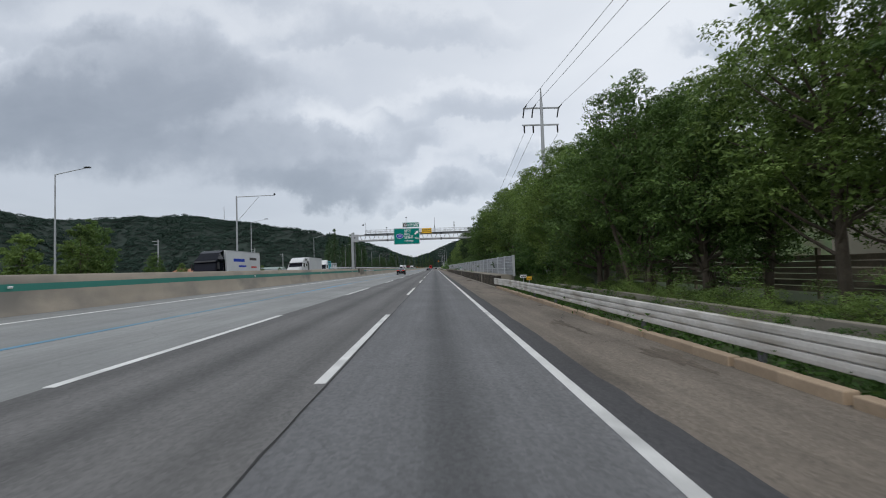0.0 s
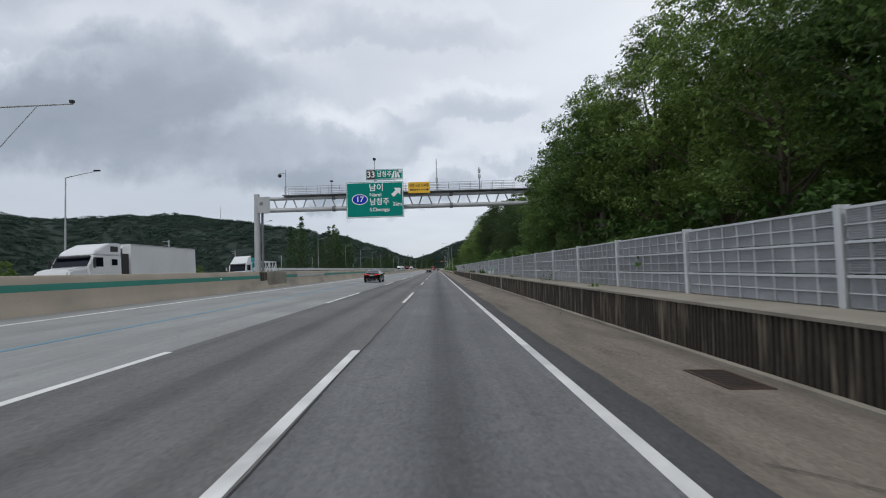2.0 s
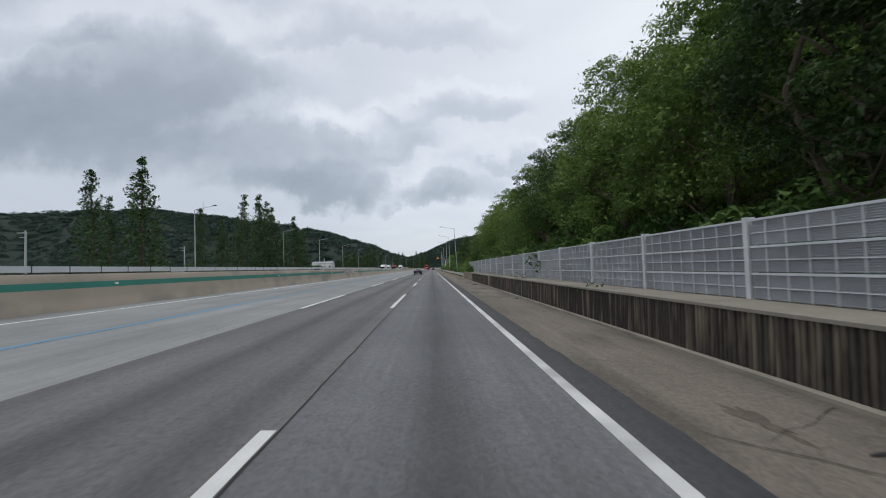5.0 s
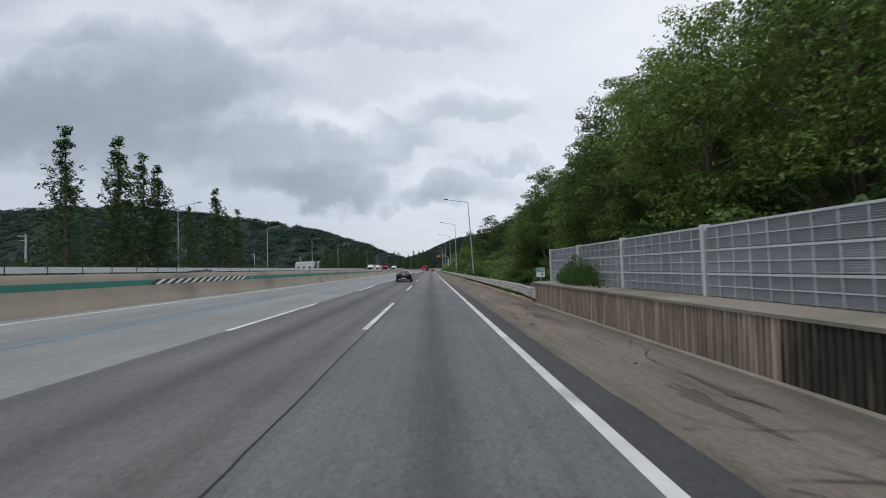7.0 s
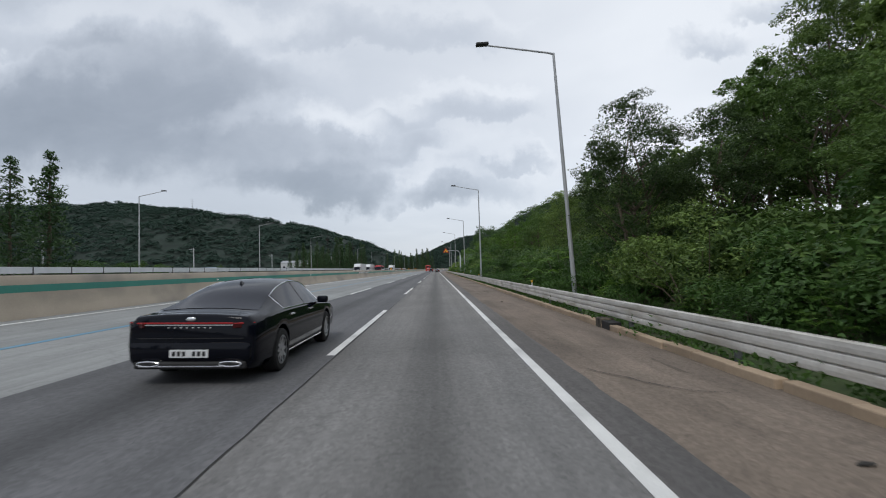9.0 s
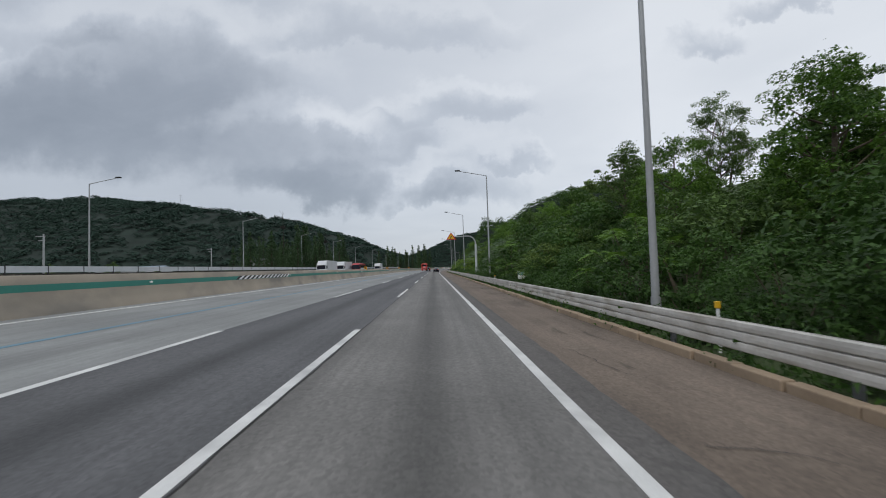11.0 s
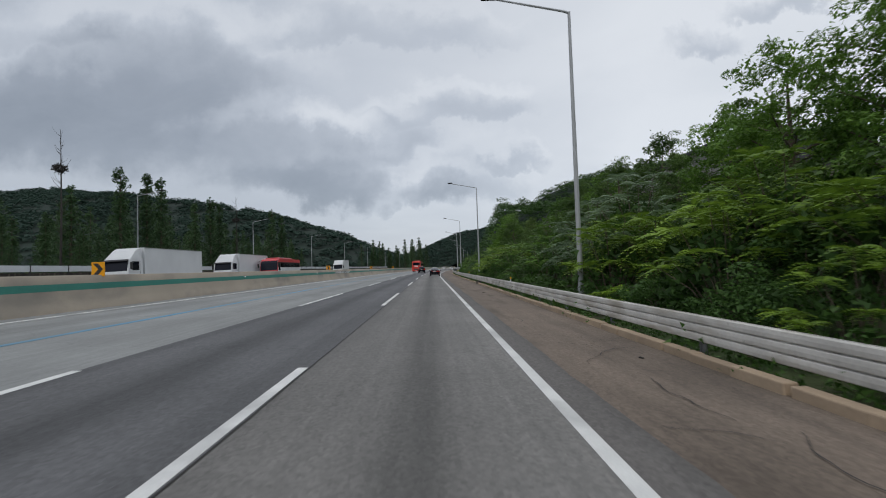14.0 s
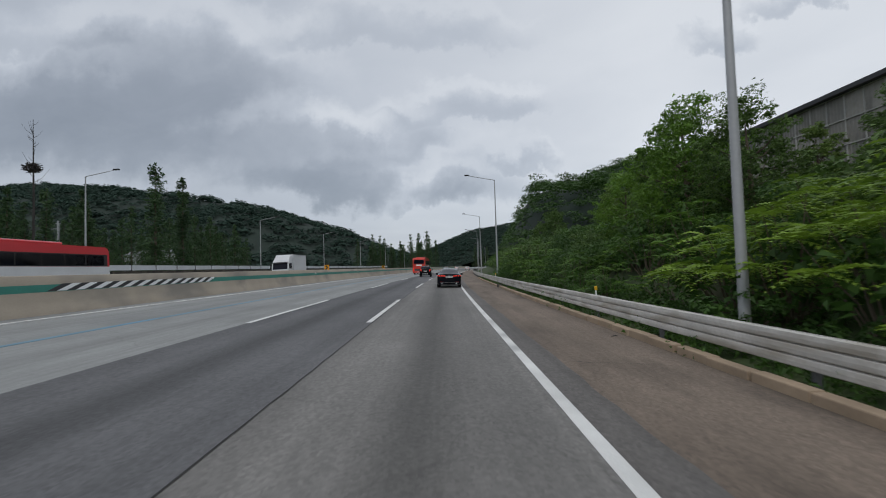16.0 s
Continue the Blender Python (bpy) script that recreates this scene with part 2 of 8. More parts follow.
    if late:
        # the surface changes slowly to another make along the way
        other, y0, y1 = late
        far = N("ShaderNodeMapRange")
        L(op("ADD", sep.outputs[1], op("MULTIPLY", op("SUBTRACT", wob.outputs["Fac"], 0.5), 30.0)), far.inputs["Value"])
        far.inputs["From Min"].default_value, far.inputs["From Max"].default_value = y0, y1
        turn = N("ShaderNodeMix")
        turn.data_type, turn.blend_type = "RGBA", "MULTIPLY"
        L(far.outputs[0], turn.inputs["Factor"]), L(out, turn.inputs[6])
        turn.inputs[7].default_value = (*(o / c for o, c in zip(other, colour)), 1)
        turn.clamp_result = False
        out = turn.outputs[2]
    L(out, bs.inputs["Base Color"])
    return m


ASPHALT = road_material("asphalt", (0.150, 0.152, 0.156), ((0.18, 0.40, 0.42), (-1.5, 0.25, 0.2), (1.25, 0.25, 0.08)), late=((0.185, 0.178, 0.168), 182, 228))
ASPHALT_OLD = road_material("older_asphalt", (0.150, 0.147, 0.143), ((-3.35, 0.34, 0.40), (-1.95, 0.25, 0.26), (-4.75, 0.3, 0.24)))
ASPHALT_NEW = road_material("resurfaced_asphalt", (0.118, 0.118, 0.122), ((-3.4, 0.45, 0.42), (-1.9, 0.25, 0.15), (-4.8, 0.25, 0.2)))
CONCRETE_ROAD = road_material("concrete_road", (0.262, 0.268, 0.262), ((-6.6, 0.5, 0.10), (-8.6, 0.3, 0.08), (-10.0, 0.5, 0.10), (-13.4, 0.7, 0.22)), 0.85, 0.25)
SHOULDER = road_material("shoulder_concrete", (0.200, 0.170, 0.138), ((4.6, 0.35, 0.20), (2.5, 0.3, 0.12), (3.2, 0.2, 0.06)), 0.92, 0.7, 0.35, late=((0.190, 0.149, 0.117), 172, 222))
EDGE_ASPHALT = road_material("edge_asphalt", (0.072, 0.071, 0.074), ((2.3, 0.1, 0.1),), 0.9, 0.6, late=((0.132, 0.123, 0.116), 182, 226))
JOINT = material("joint_tar", (0.035, 0.034, 0.034), 0.9, 0, 0.2)
PAINT_WHITE = material("line_paint", (0.70, 0.70, 0.68), 0.7, 0, 0.12, 0.8, 0.002, 40, stain=(0.46, 0.46, 0.45))
PAINT_BLUE = material("blue_paint", (0.125, 0.245, 0.32), 0.7, 0, 0.12, 1.2, 0.002, 40, stain=(0.05, 0.31, 0.56), streak=(0.3, 0.05, 1))
BARRIER = material("barrier_concrete", (0.43, 0.37, 0.295), 0.9, 0, 0.10, 2.5, 0.004, 20, stain=(0.27, 0.245, 0.21), streak=(0.3, 0.25, 0.5))
GREEN_BAND = material("green_paint", (0.03, 0.22, 0.17), 0.6, 0, 0.1, 2.0)
BLACK_PAINT = material("black_paint", (0.02, 0.02, 0.022), 0.6, 0, 0.1)
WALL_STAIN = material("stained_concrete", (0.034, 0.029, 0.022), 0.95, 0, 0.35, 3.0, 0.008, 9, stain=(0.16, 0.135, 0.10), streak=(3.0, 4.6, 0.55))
WALL_TAN = material("weathered_concrete", (0.195, 0.160, 0.118), 0.95, 0, 0.25, 2.0, 0.008, 9, stain=(0.40, 0.345, 0.255), streak=(3.0, 5.4, 0.5))
WALL_CAP = material("wall_cap_concrete", (0.27, 0.245, 0.20), 0.9, 0, 0.15, 1.5, 0.004, 20, stain=(0.17, 0.15, 0.12))
KERB = material("kerb_concrete", (0.36, 0.272, 0.188), 0.9, 0, 0.14, 0.9, 0.004, 20, random_tint=0.12)
GALVANISED = material("galvanised_steel", (0.56, 0.545, 0.51), 0.8, 0.0, 0.16, 0.8, 0, 20, stain=(0.36, 0.33, 0.28), streak=(2, 0.8, 4))
POLE_GREY = material("pole_steel", (0.40, 0.41, 0.42), 0.55, 0.2, 0.08, 1.0)
GANTRY_DARK = material("dark_pole_steel", (0.16, 0.165, 0.175), 0.55, 0.2, 0.1, 1.0)
TEAL_PAINT = material("teal_steel_paint", (0.02, 0.36, 0.42), 0.5, 0, 0.08, 1.0)
FENCE_WHITE = material("fence_aluminium", (0.62, 0.64, 0.66), 0.45, 0.2, 0.06, 1.0)
FENCE_PANEL = material("fence_panel", (0.43, 0.44, 0.455), 0.5, 0.2, 0.10, 0.8, 0, 20, random_tint=0.12)
SIGN_GREEN = material("sign_green", (0.0, 0.215, 0.175), 0.5, 0, 0.05, spec=0.12)
SIGN_WHITE = material("sign_white", (0.82, 0.83, 0.83), 0.45, 0, 0.04)
SIGN_YELLOW = material("sign_yellow", (0.80, 0.46, 0.02), 0.45, 0, 0.05)
SIGN_ORANGE = material("sign_orange", (0.78, 0.34, 0.012), 0.5, 0, 0.08, spec=0.2)
SIGN_RED = material("sign_red", (0.55, 0.03, 0.015), 0.45, 0, 0.05)
SIGN_BLUE = material("sign_blue", (0.008, 0.045, 0.42), 0.5, 0, 0.05, spec=0.12)
SIGN_BROWN = material("sign_black", (0.03, 0.025, 0.022), 0.5, 0, 0.05)
GRASS_GROUND = material("grass_ground", (0.045, 0.07, 0.022), 0.95, 0, 0.3, 3.0, 0.03, 6, stain=(0.06, 0.055, 0.03))
BARK = material("bark", (0.12, 0.095, 0.07), 0.95, 0, 0.25, 0.5, 0.01, 14)
DEAD_BARK = material("dead_bark", (0.045, 0.040, 0.036), 0.95, 0, 0.25, 0.5, 0.01, 14)
LEAF_BROAD = foliage("leaf_broad", (0.036, 0.072, 0.018), (0.225, 0.330, 0.082))
LEAF_DARK = foliage("leaf_dark", (0.028, 0.060, 0.018), (0.155, 0.255, 0.064))
# broad leaf colour darkened for trees standing in shade, not another species
LEAF_SHADED = foliage("leaf_shaded", (0.020, 0.042, 0.016), (0.070, 0.115, 0.036))
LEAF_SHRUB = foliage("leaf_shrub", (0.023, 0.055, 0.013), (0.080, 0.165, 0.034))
LEAF_FROND = foliage("leaf_frond", (0.030, 0.080, 0.014), (0.20, 0.36, 0.052), 0.5, 0.35)
LEAF_SPRING = foliage("leaf_spring", (0.055, 0.115, 0.014), (0.31, 0.47, 0.055), 0.5, 0.35)
LEAF_PALE = foliage("leaf_pale", (0.045, 0.085, 0.040), (0.27, 0.37, 0.215), 0.45, 0.5)
LEAF_CONIFER = foliage("leaf_conifer", (0.026, 0.056, 0.024), (0.088, 0.158, 0.058))
# floor colour taken near black to carry the shade between the hill's crowns
WOOD_FLOOR_SHADED = material("shaded_woodland_floor", (0.013, 0.026, 0.018), 0.95, 0, 0.3, 12.0)
# distance haze is put into this leaf colour: shifted to blue, with narrow contrast
LEAF_FAR_HAZED = foliage("hazed_far_woods", (0.031, 0.060, 0.046), (0.053, 0.094, 0.066), 0.9, 0.35, 0.3)
CAR_BLACK = material("black_car_paint", (0.004, 0.004, 0.005), 0.06, 0.0, 0.05, 2.0, coat=0.0, spec=0.2)
CAR_NAVY = material("dark_navy_car_paint", (0.004, 0.005, 0.009), 0.06, 0.0, 0.05, 2.0, coat=0.0, spec=0.2)
CAR_WHITE = material("white_car_paint", (0.70, 0.70, 0.69), 0.3, 0, 0.04, 2.0, coat=1.0)
BUS_RED = material("red_bus_paint", (0.55, 0.025, 0.012), 0.3, 0, 0.05, 2.0, coat=0.7)
TRUCK_WHITE = material("white_truck_paint", (0.66, 0.67, 0.68), 0.4, 0, 0.06, 2.0, coat=0.2)
TYRE = material("tyre_rubber", (0.014, 0.014, 0.014), 0.85, 0, 0.1)
RIM = material("alloy_rim", (0.45, 0.46, 0.47), 0.3, 0.9, 0.05)
CHROME = material("chrome", (0.82, 0.82, 0.83), 0.12, 1.0, 0.03)
CAR_GLASS = glass("dark_car_glass", (0.008, 0.009, 0.016))
PLASTIC_BLACK = material("black_plastic", (0.015, 0.015, 0.016), 0.6, 0, 0.05)
TAIL_RED = lamp_material("tail_lamp_red", (0.26, 0.010, 0.012), 0.2)
TAIL_DARK = material("tail_lamp_dark", (0.06, 0.004, 0.005), 0.12, 0, 0.05)
BRAKE_RED = lamp_material("brake_lamp_red", (0.75, 0.03, 0.015), 0.55)
PLATE = material("plate_white", (0.72, 0.73, 0.73), 0.5, 0, 0.03)
LAMP_GLASS = glass("lamp_glass", (0.55, 0.57, 0.6), 0.2)


# ---- mesh helpers ----
def mesh_of(bm, mat_, smooth=False, name="mesh"):
    me = bpy.data.meshes.new(name)
    bm.normal_update()
    bm.to_mesh(me)
    bm.free()
    for m in mat_ if isinstance(mat_, (list, tuple)) else [mat_]:
        me.materials.append(m)
    if smooth:
        me.shade_smooth()
        me.set_sharp_from_angle(angle=radians(35))
    return me


def part(name, bm, mat_, parent=None, label="", smooth=False):
    ob = new(name, mesh_of(bm, mat_, smooth, name))
    if parent is not None:
        ob.parent = parent
    if label:
        ob["label"] = label
    return ob


def share(name, me, parent, m, label=""):
    ob = new(name, me)
    ob.parent = parent
    ob.matrix_basis = m
    if label:
        ob["label"] = label
    return ob


def empty(name, m=None):
    ob = new(name)
    ob.empty_display_size = 0.3
    if m is not None:
        ob.matrix_basis = m
    return ob


def box(bm, x0, x1, y0, y1, z0, z1, bevel=0.0):
    r = bmesh.ops.create_cube(bm, size=1, matrix=Matrix.Translation(((x0 + x1) / 2, (y0 + y1) / 2, (z0 + z1) / 2)) @ Matrix.Diagonal((x1 - x0, y1 - y0, z1 - z0, 1)))
    if bevel:
        es = list({e for v in r["verts"] for e in v.link_edges})
        bmesh.ops.bevel(bm, geom=es, offset=bevel, segments=2, affect="EDGES", profile=0.5)
    return bm


def box_bm(*a, **k):
    return box(bmesh.new(), *a, **k)


def tube(bm, pts, radii, sides=8, caps=True):
    """A tapered tube through points."""
    pts = [Vector(p) for p in pts]
    if isinstance(radii, (int, float)):
        radii = [radii] * len(pts)
    rings, prev = [], None
    for k, p in enumerate(pts):
        d = (pts[min(k + 1, len(pts) - 1)] - pts[max(k - 1, 0)]).normalized()
        if prev is None:
            prev = d.orthogonal().normalized()
        side = (prev - d * prev.dot(d)).normalized()
        other = d.cross(side)
        prev = side
        rings.append([bm.verts.new(p + radii[k] * (math.cos(a) * side + math.sin(a) * other)) for a in [2 * math.pi * j / sides for j in range(sides)]])
    for a, b in zip(rings, rings[1:]):
        for j in range(sides):
            bm.faces.new((a[j], a[(j + 1) % sides], b[(j + 1) % sides], b[j]))
    if caps:
        bm.faces.new(rings[0][::-1])
        bm.faces.new(rings[-1])
    return bm


def bend(y):
    """Sideways turn of the road: straight, then a long right-hand curve."""
    return 0.0 if y < 385 else (y - 385) ** 2 / 3000.0


def stations(y0, y1):
    ys, y = [y0], y0
    while y < y1 - 0.01:
        y = min(y1, y + (max(10.0, 385 - y) if y < 380 else 10.0))
        ys.append(y)
    return ys


def sweep(bm, profile, y0, y1, step=None, closed=True, fall=True, side=None, rise=None):
    """Extrudes a profile of (x, z) along the road; z is over the road's surface."""
    ys = stations(y0, y1) if step is None else list(np.arange(y0, y1 + step * 0.5, step))
    if side is not None:
        ys = sorted(set(ys + [26.0, 66.0, 106.0, 134.0, 163.0, 192.0, 221.0, 284.0, 348.0]))
    rows = [[bm.verts.new((x + bend(y) + (side(y) if side else 0.0), y, z + (drop(x) if fall else 0) + (rise(y) if rise and z > 0.4 else 0.0))) for x, z in profile] for y in ys]
    n = len(profile)
    for a, b in zip(rows, rows[1:]):
        for j in range(n if closed else n - 1):
            bm.faces.new((a[j], b[j], b[(j + 1) % n], a[(j + 1) % n]))
    if closed:
        bm.faces.new(rows[0])
        bm.faces.new(rows[-1][::-1])
    bmesh.ops.recalc_face_normals(bm, faces=bm.faces)
    return bm


def strip(name, x0, x1, z, mat_, y0=-60, y1=900, label="", category=""):
    bm = sweep(bmesh.new(), [(x0, z), (x1, z), (x1, z - 0.3), (x0, z - 0.3)], y0, y1)
    return tagged(part(name, bm, mat_), label, category, kind="structure")


# ---- plan across the road ----
LINE_R, LINE_B, LINE_BLUE, LINE_L = 1.81, -4.97, -8.22, -11.98
EDGE, KERB_X, MEDIAN = 2.38, 4.62, -13.6
DASH = 8.8
DASHES = [-36, -15, 6.1, 25.6, 46.0, 66.8, 89.3, 111, 133, 153.6, 173.2, 194.1, 215.9, 235.5, 256.5, 278, 299.9, 321.4, 341.6, 361.9, 382.0, 403.1] + [423 + 21 * k for k in range(10)]
WALL_A, WALL_B = 34.0, 181.5


def inset(y):
    """The median draws slowly nearer to the lanes along the way."""
    return float(np.interp(y, [26, 106, 163, 221, 348], [0.0, 0.25, 0.63, 0.97, 1.14]))


def line_shift(y):
    """The line along the median follows it less closely."""
    return float(np.interp(y, [26, 220, 348], [0.0, 0.15, 0.45]))


def seam(y):
    """Where the two asphalt lanes meet."""
    return float(np.interp(y, [150, 215], [-1.40, -1.53]))


def bank(x, y):
    """Height of the ground beside the road, over the road's crossfall."""
    if x < 6:
        return 0.0
    up = min(1.0, max(0.0, (y - 195) / 90.0))
    behind_wall = 0.7 if WALL_A < y < WALL_B else 0.0
    wood = min(1.0, max(0.0, (y - 88) / 26)) * min(1.0, max(0.0, (238 - y) / 30))
    behind_wall += 0.62 * max(0.0, min(x, 60) - 12.5) * wood * (1 if x < 100 else 0)
    return behind_wall + min(x - 6, 22) * (0.05 + 0.36 * up * up * (3 - 2 * up))


# ---- ground ----
def build_ground():
    xs = [-3000, -1500, -700, -300, -120, -60, -42, -30, -16, -13.6, 4.6, 5.3, 6.5, 8, 10, 12.5, 15.5, 19, 23, 28, 40, 60, 80, 200, 700, 1500, 3000]
    ys = [-1500, -300, -60] + list(range(-40, 520, 14)) + [560, 640, 800, 1100, 1600, 2400, 4000]
    bm = bmesh.new()
    rows = []
    for y in ys:
        row = []
        for x in xs:
            z = drop(max(-16, min(x, 30))) - 0.34
            if x > 5:
                z = drop(min(x, 30)) - 0.02 + bank(x, y) + (0.25 * noise.noise((x * 0.2, y * 0.1, 0)) if x > 7 else 0)
            if x < -16:
                z = drop(-13) - 0.5 + 0.01 * (x + 16) * (1 if x > -60 else 0) + (0.44 if x < -60 else 0) * -1
            row.append(bm.verts.new((x + (bend(min(y, 1000)) if abs(x) < 100 else 0), y, z)))
        rows.append(row)
    for a, b in zip(rows, rows[1:]):
        for j in range(len(xs) - 1):
            bm.faces.new((a[j], a[j + 1], b[j + 1], b[j]))
    tagged(part("ground", bm, GRASS_GROUND, smooth=True), "weedy green verge and farmland around the motorway", "ground", kind="structure")


build_ground()
CHANGE_INNER = 206.0


def inner_lane(mat_, y0, y1, label, category):
    """The middle lane: a thin layer whose outer edge wanders along the seam."""
    ys = sorted(set([y for y in np.arange(-20.0, 440.0, 0.7) if y0 < y < y1] + stations(y0, y1)))
    bm = bmesh.new()
    rows = []
    for y in ys:
        x = seam(y) + 0.018 * noise.noise((0.0, y * 1.7, 0.0)) + 0.02 * noise.noise((3.0, y * 0.35, 0.0))
        rows.append([bm.verts.new((u + bend(y), y, drop(u) + h)) for u, h in ((-4.98, 0.004), (x, 0.004), (x + 0.004, -0.01))])
    for a, b in zip(rows, rows[1:]):
        for j in (0, 1):
            bm.faces.new((a[j], a[j + 1], b[j + 1], b[j]))
    tagged(part("road_inner_lane", bm, mat_), label, category, kind="structure")


strip("road", -4.9, 1.9, 0.0, ASPHALT, label="grey asphalt outer lane with darker oil track", category="road")
inner_lane(ASPHALT_OLD, -60.0, CHANGE_INNER - 0.01, label="older brownish asphalt lane with tyre tracks", category="road")
inner_lane(ASPHALT_NEW, CHANGE_INNER, 900.0, label="dark resurfaced asphalt lane with tyre tracks", category="road")
strip("concrete_road", MEDIAN - 0.2, -4.985, -0.003, CONCRETE_ROAD, label="pale concrete inner lanes of the motorway", category="road")


def ragged_joint():
    """The open joint between the two asphalt lanes, uneven in width and line."""
    bm = bmesh.new()
    rows, y = [], -20.0
    while y < 420:
        x = seam(y) + 0.004 + bend(y) + 0.018 * noise.noise((0.0, y * 1.7, 0.0)) + 0.02 * noise.noise((3.0, y * 0.35, 0.0))
        w = 0.005 + 0.006 * (1 + noise.noise((7.0, y * 2.3, 0.0)))
        rows.append((bm.verts.new((x - w, y, drop(x) + 0.0065)), bm.verts.new((x + w, y, drop(x) + 0.0065))))
        y += 0.35
    for a, b in zip(rows, rows[1:]):
        bm.faces.new((a[0], a[1], b[1], b[0]))
    tagged(part("road_joint", bm, JOINT), "thin tarry joint between two asphalt lanes", "road", kind="structure")


def ragged_strip(name, mat_, y0, y1, reach, label):
    """The asphalt beside the edge line, with a broken outer edge over the shoulder."""
    bm = bmesh.new()
    rows, y = [], y0
    while y < y1:
        x = reach + 0.05 * noise.noise((1.0, y * 1.3, 0.0)) + 0.07 * noise.noise((5.0, y * 0.22, 0.0))
        rows.append([bm.verts.new((u + bend(y), y, drop(u) + h)) for u, h in ((1.902, 0.0), (x, 0.0), (x + 0.015, -0.012))])
        y += 0.4
    for a, b in zip(rows, rows[1:]):
        for j in (0, 1):
            bm.faces.new((a[j], a[j + 1], b[j + 1], b[j]))
    tagged(part(name, bm, mat_), label, "road", kind="structure")


ragged_joint()
ragged_strip("road_edge_strip", EDGE_ASPHALT, -20.0, 460.0, EDGE, "dark asphalt strip beside the edge line")
strip("hard_shoulder", 1.9, KERB_X + 0.4, -0.008, SHOULDER, label="brownish worn hard shoulder", category="road")
strip("opposite_road", -32.0, MEDIAN - 0.91, -0.35, CONCRETE_ROAD, label="pale opposite carriageway beyond the median barrier", category="road")


def line_mark(name, x, width, mat_, label, y0=-60, y1=900, z=0.004, side=None):
    bm = sweep(bmesh.new(), [(x - width / 2, z), (x + width / 2, z), (x + width / 2, z - 0.02), (x - width / 2, z - 0.02)], y0, y1, side=side)
    return tagged(part(name, bm, mat_), label, "road marking", kind="structure")


line_mark("edge_line", LINE_R, 0.16, PAINT_WHITE, "solid white edge line on the asphalt")
line_mark("edge_line", LINE_L, 0.15, PAINT_WHITE, "solid white line along the median", side=line_shift)
line_mark("bus_lane_line", LINE_BLUE, 0.17, PAINT_BLUE, "worn blue bus lane line on concrete")


def dashes(place, name, shift=0.0):
    top = tagged(empty(name), "row of dashed white lane markings", "road marking", kind="structure")
    for y in [d + shift for d in DASHES]:
        x = place(y)
        bm = sweep(bmesh.new(), [(x - 0.075, 0.008), (x + 0.075, 0.008), (x + 0.075, -0.02), (x - 0.075, -0.02)], y, y + DASH, step=DASH / 3)
        part("dash", bm, PAINT_WHITE, top)
    return top


dashes(lambda y: seam(y) - 0.10, "lane_marking")
dashes(lambda y: LINE_B, "lane_marking", -0.1)

# ---- median barrier ----
def lower(y):
    """The barrier stands a hand lower further on."""
    return float(np.interp(y, [221, 348], [0.0, -0.09]))


bm = sweep(bmesh.new(), [(MEDIAN, -0.05), (MEDIAN - 0.04, 0.10), (MEDIAN - 0.12, 0.25), (MEDIAN - 0.18, 0.48), (MEDIAN - 0.26, 1.0), (MEDIAN - 0.30, 1.29), (MEDIAN - 0.33, 1.33), (MEDIAN - 0.57, 1.33),
                         (MEDIAN - 0.60, 1.29), (MEDIAN - 0.68, 0.34), (MEDIAN - 0.87, 0.12), (MEDIAN - 0.9, -0.4)], -60, 700, side=inset, rise=lower)
median = tagged(part("median_barrier", bm, BARRIER, smooth=True), "beige concrete median barrier with a green painted band", "barrier", kind="structure")
bm = sweep(bmesh.new(), [(MEDIAN - 0.223, 0.79), (MEDIAN - 0.258, 1.03), (MEDIAN - 0.31, 1.03), (MEDIAN - 0.29, 0.79)], -60, 700, side=inset, rise=lower)
part("painted_band", bm, GREEN_BAND, median, "dark green painted band")


def chevrons(y0, n=13):
    top = tagged(empty("marker_board"), "black and white slanted hazard stripes on the median barrier", "marker board")
    for k in range(n):
        bm = bmesh.new()
        y = y0 + k * 0.8
        for dy, m in ((0, 0), (0.4, 1)):
            lo, hi = (MEDIAN - 0.212, 0.81), (MEDIAN - 0.247, 1.05)
            vs = []
            for dx in (0.0, -0.03):
                for (x, z), sh in ((lo, 0), (hi, 0.7)):
                    for e in (0, 0.4):
                        vs.append(bm.verts.new((x + dx + inset(y) + bend(y + dy + sh), y + dy + e + sh, z + drop(x) + lower(y))))
            for f in ((0, 1, 3, 2), (4, 6, 7, 5), (0, 4, 5, 1), (2, 3, 7, 6), (0, 2, 6, 4), (1, 5, 7, 3)):
                bm.faces.new([vs[j] for j in f]).material_index = m
        part("stripe_panel", bm, [BLACK_PAINT, SIGN_WHITE], top)
    return top


for y in (90.0, 183.2, 284.0, 384.3):
    chevrons(y)


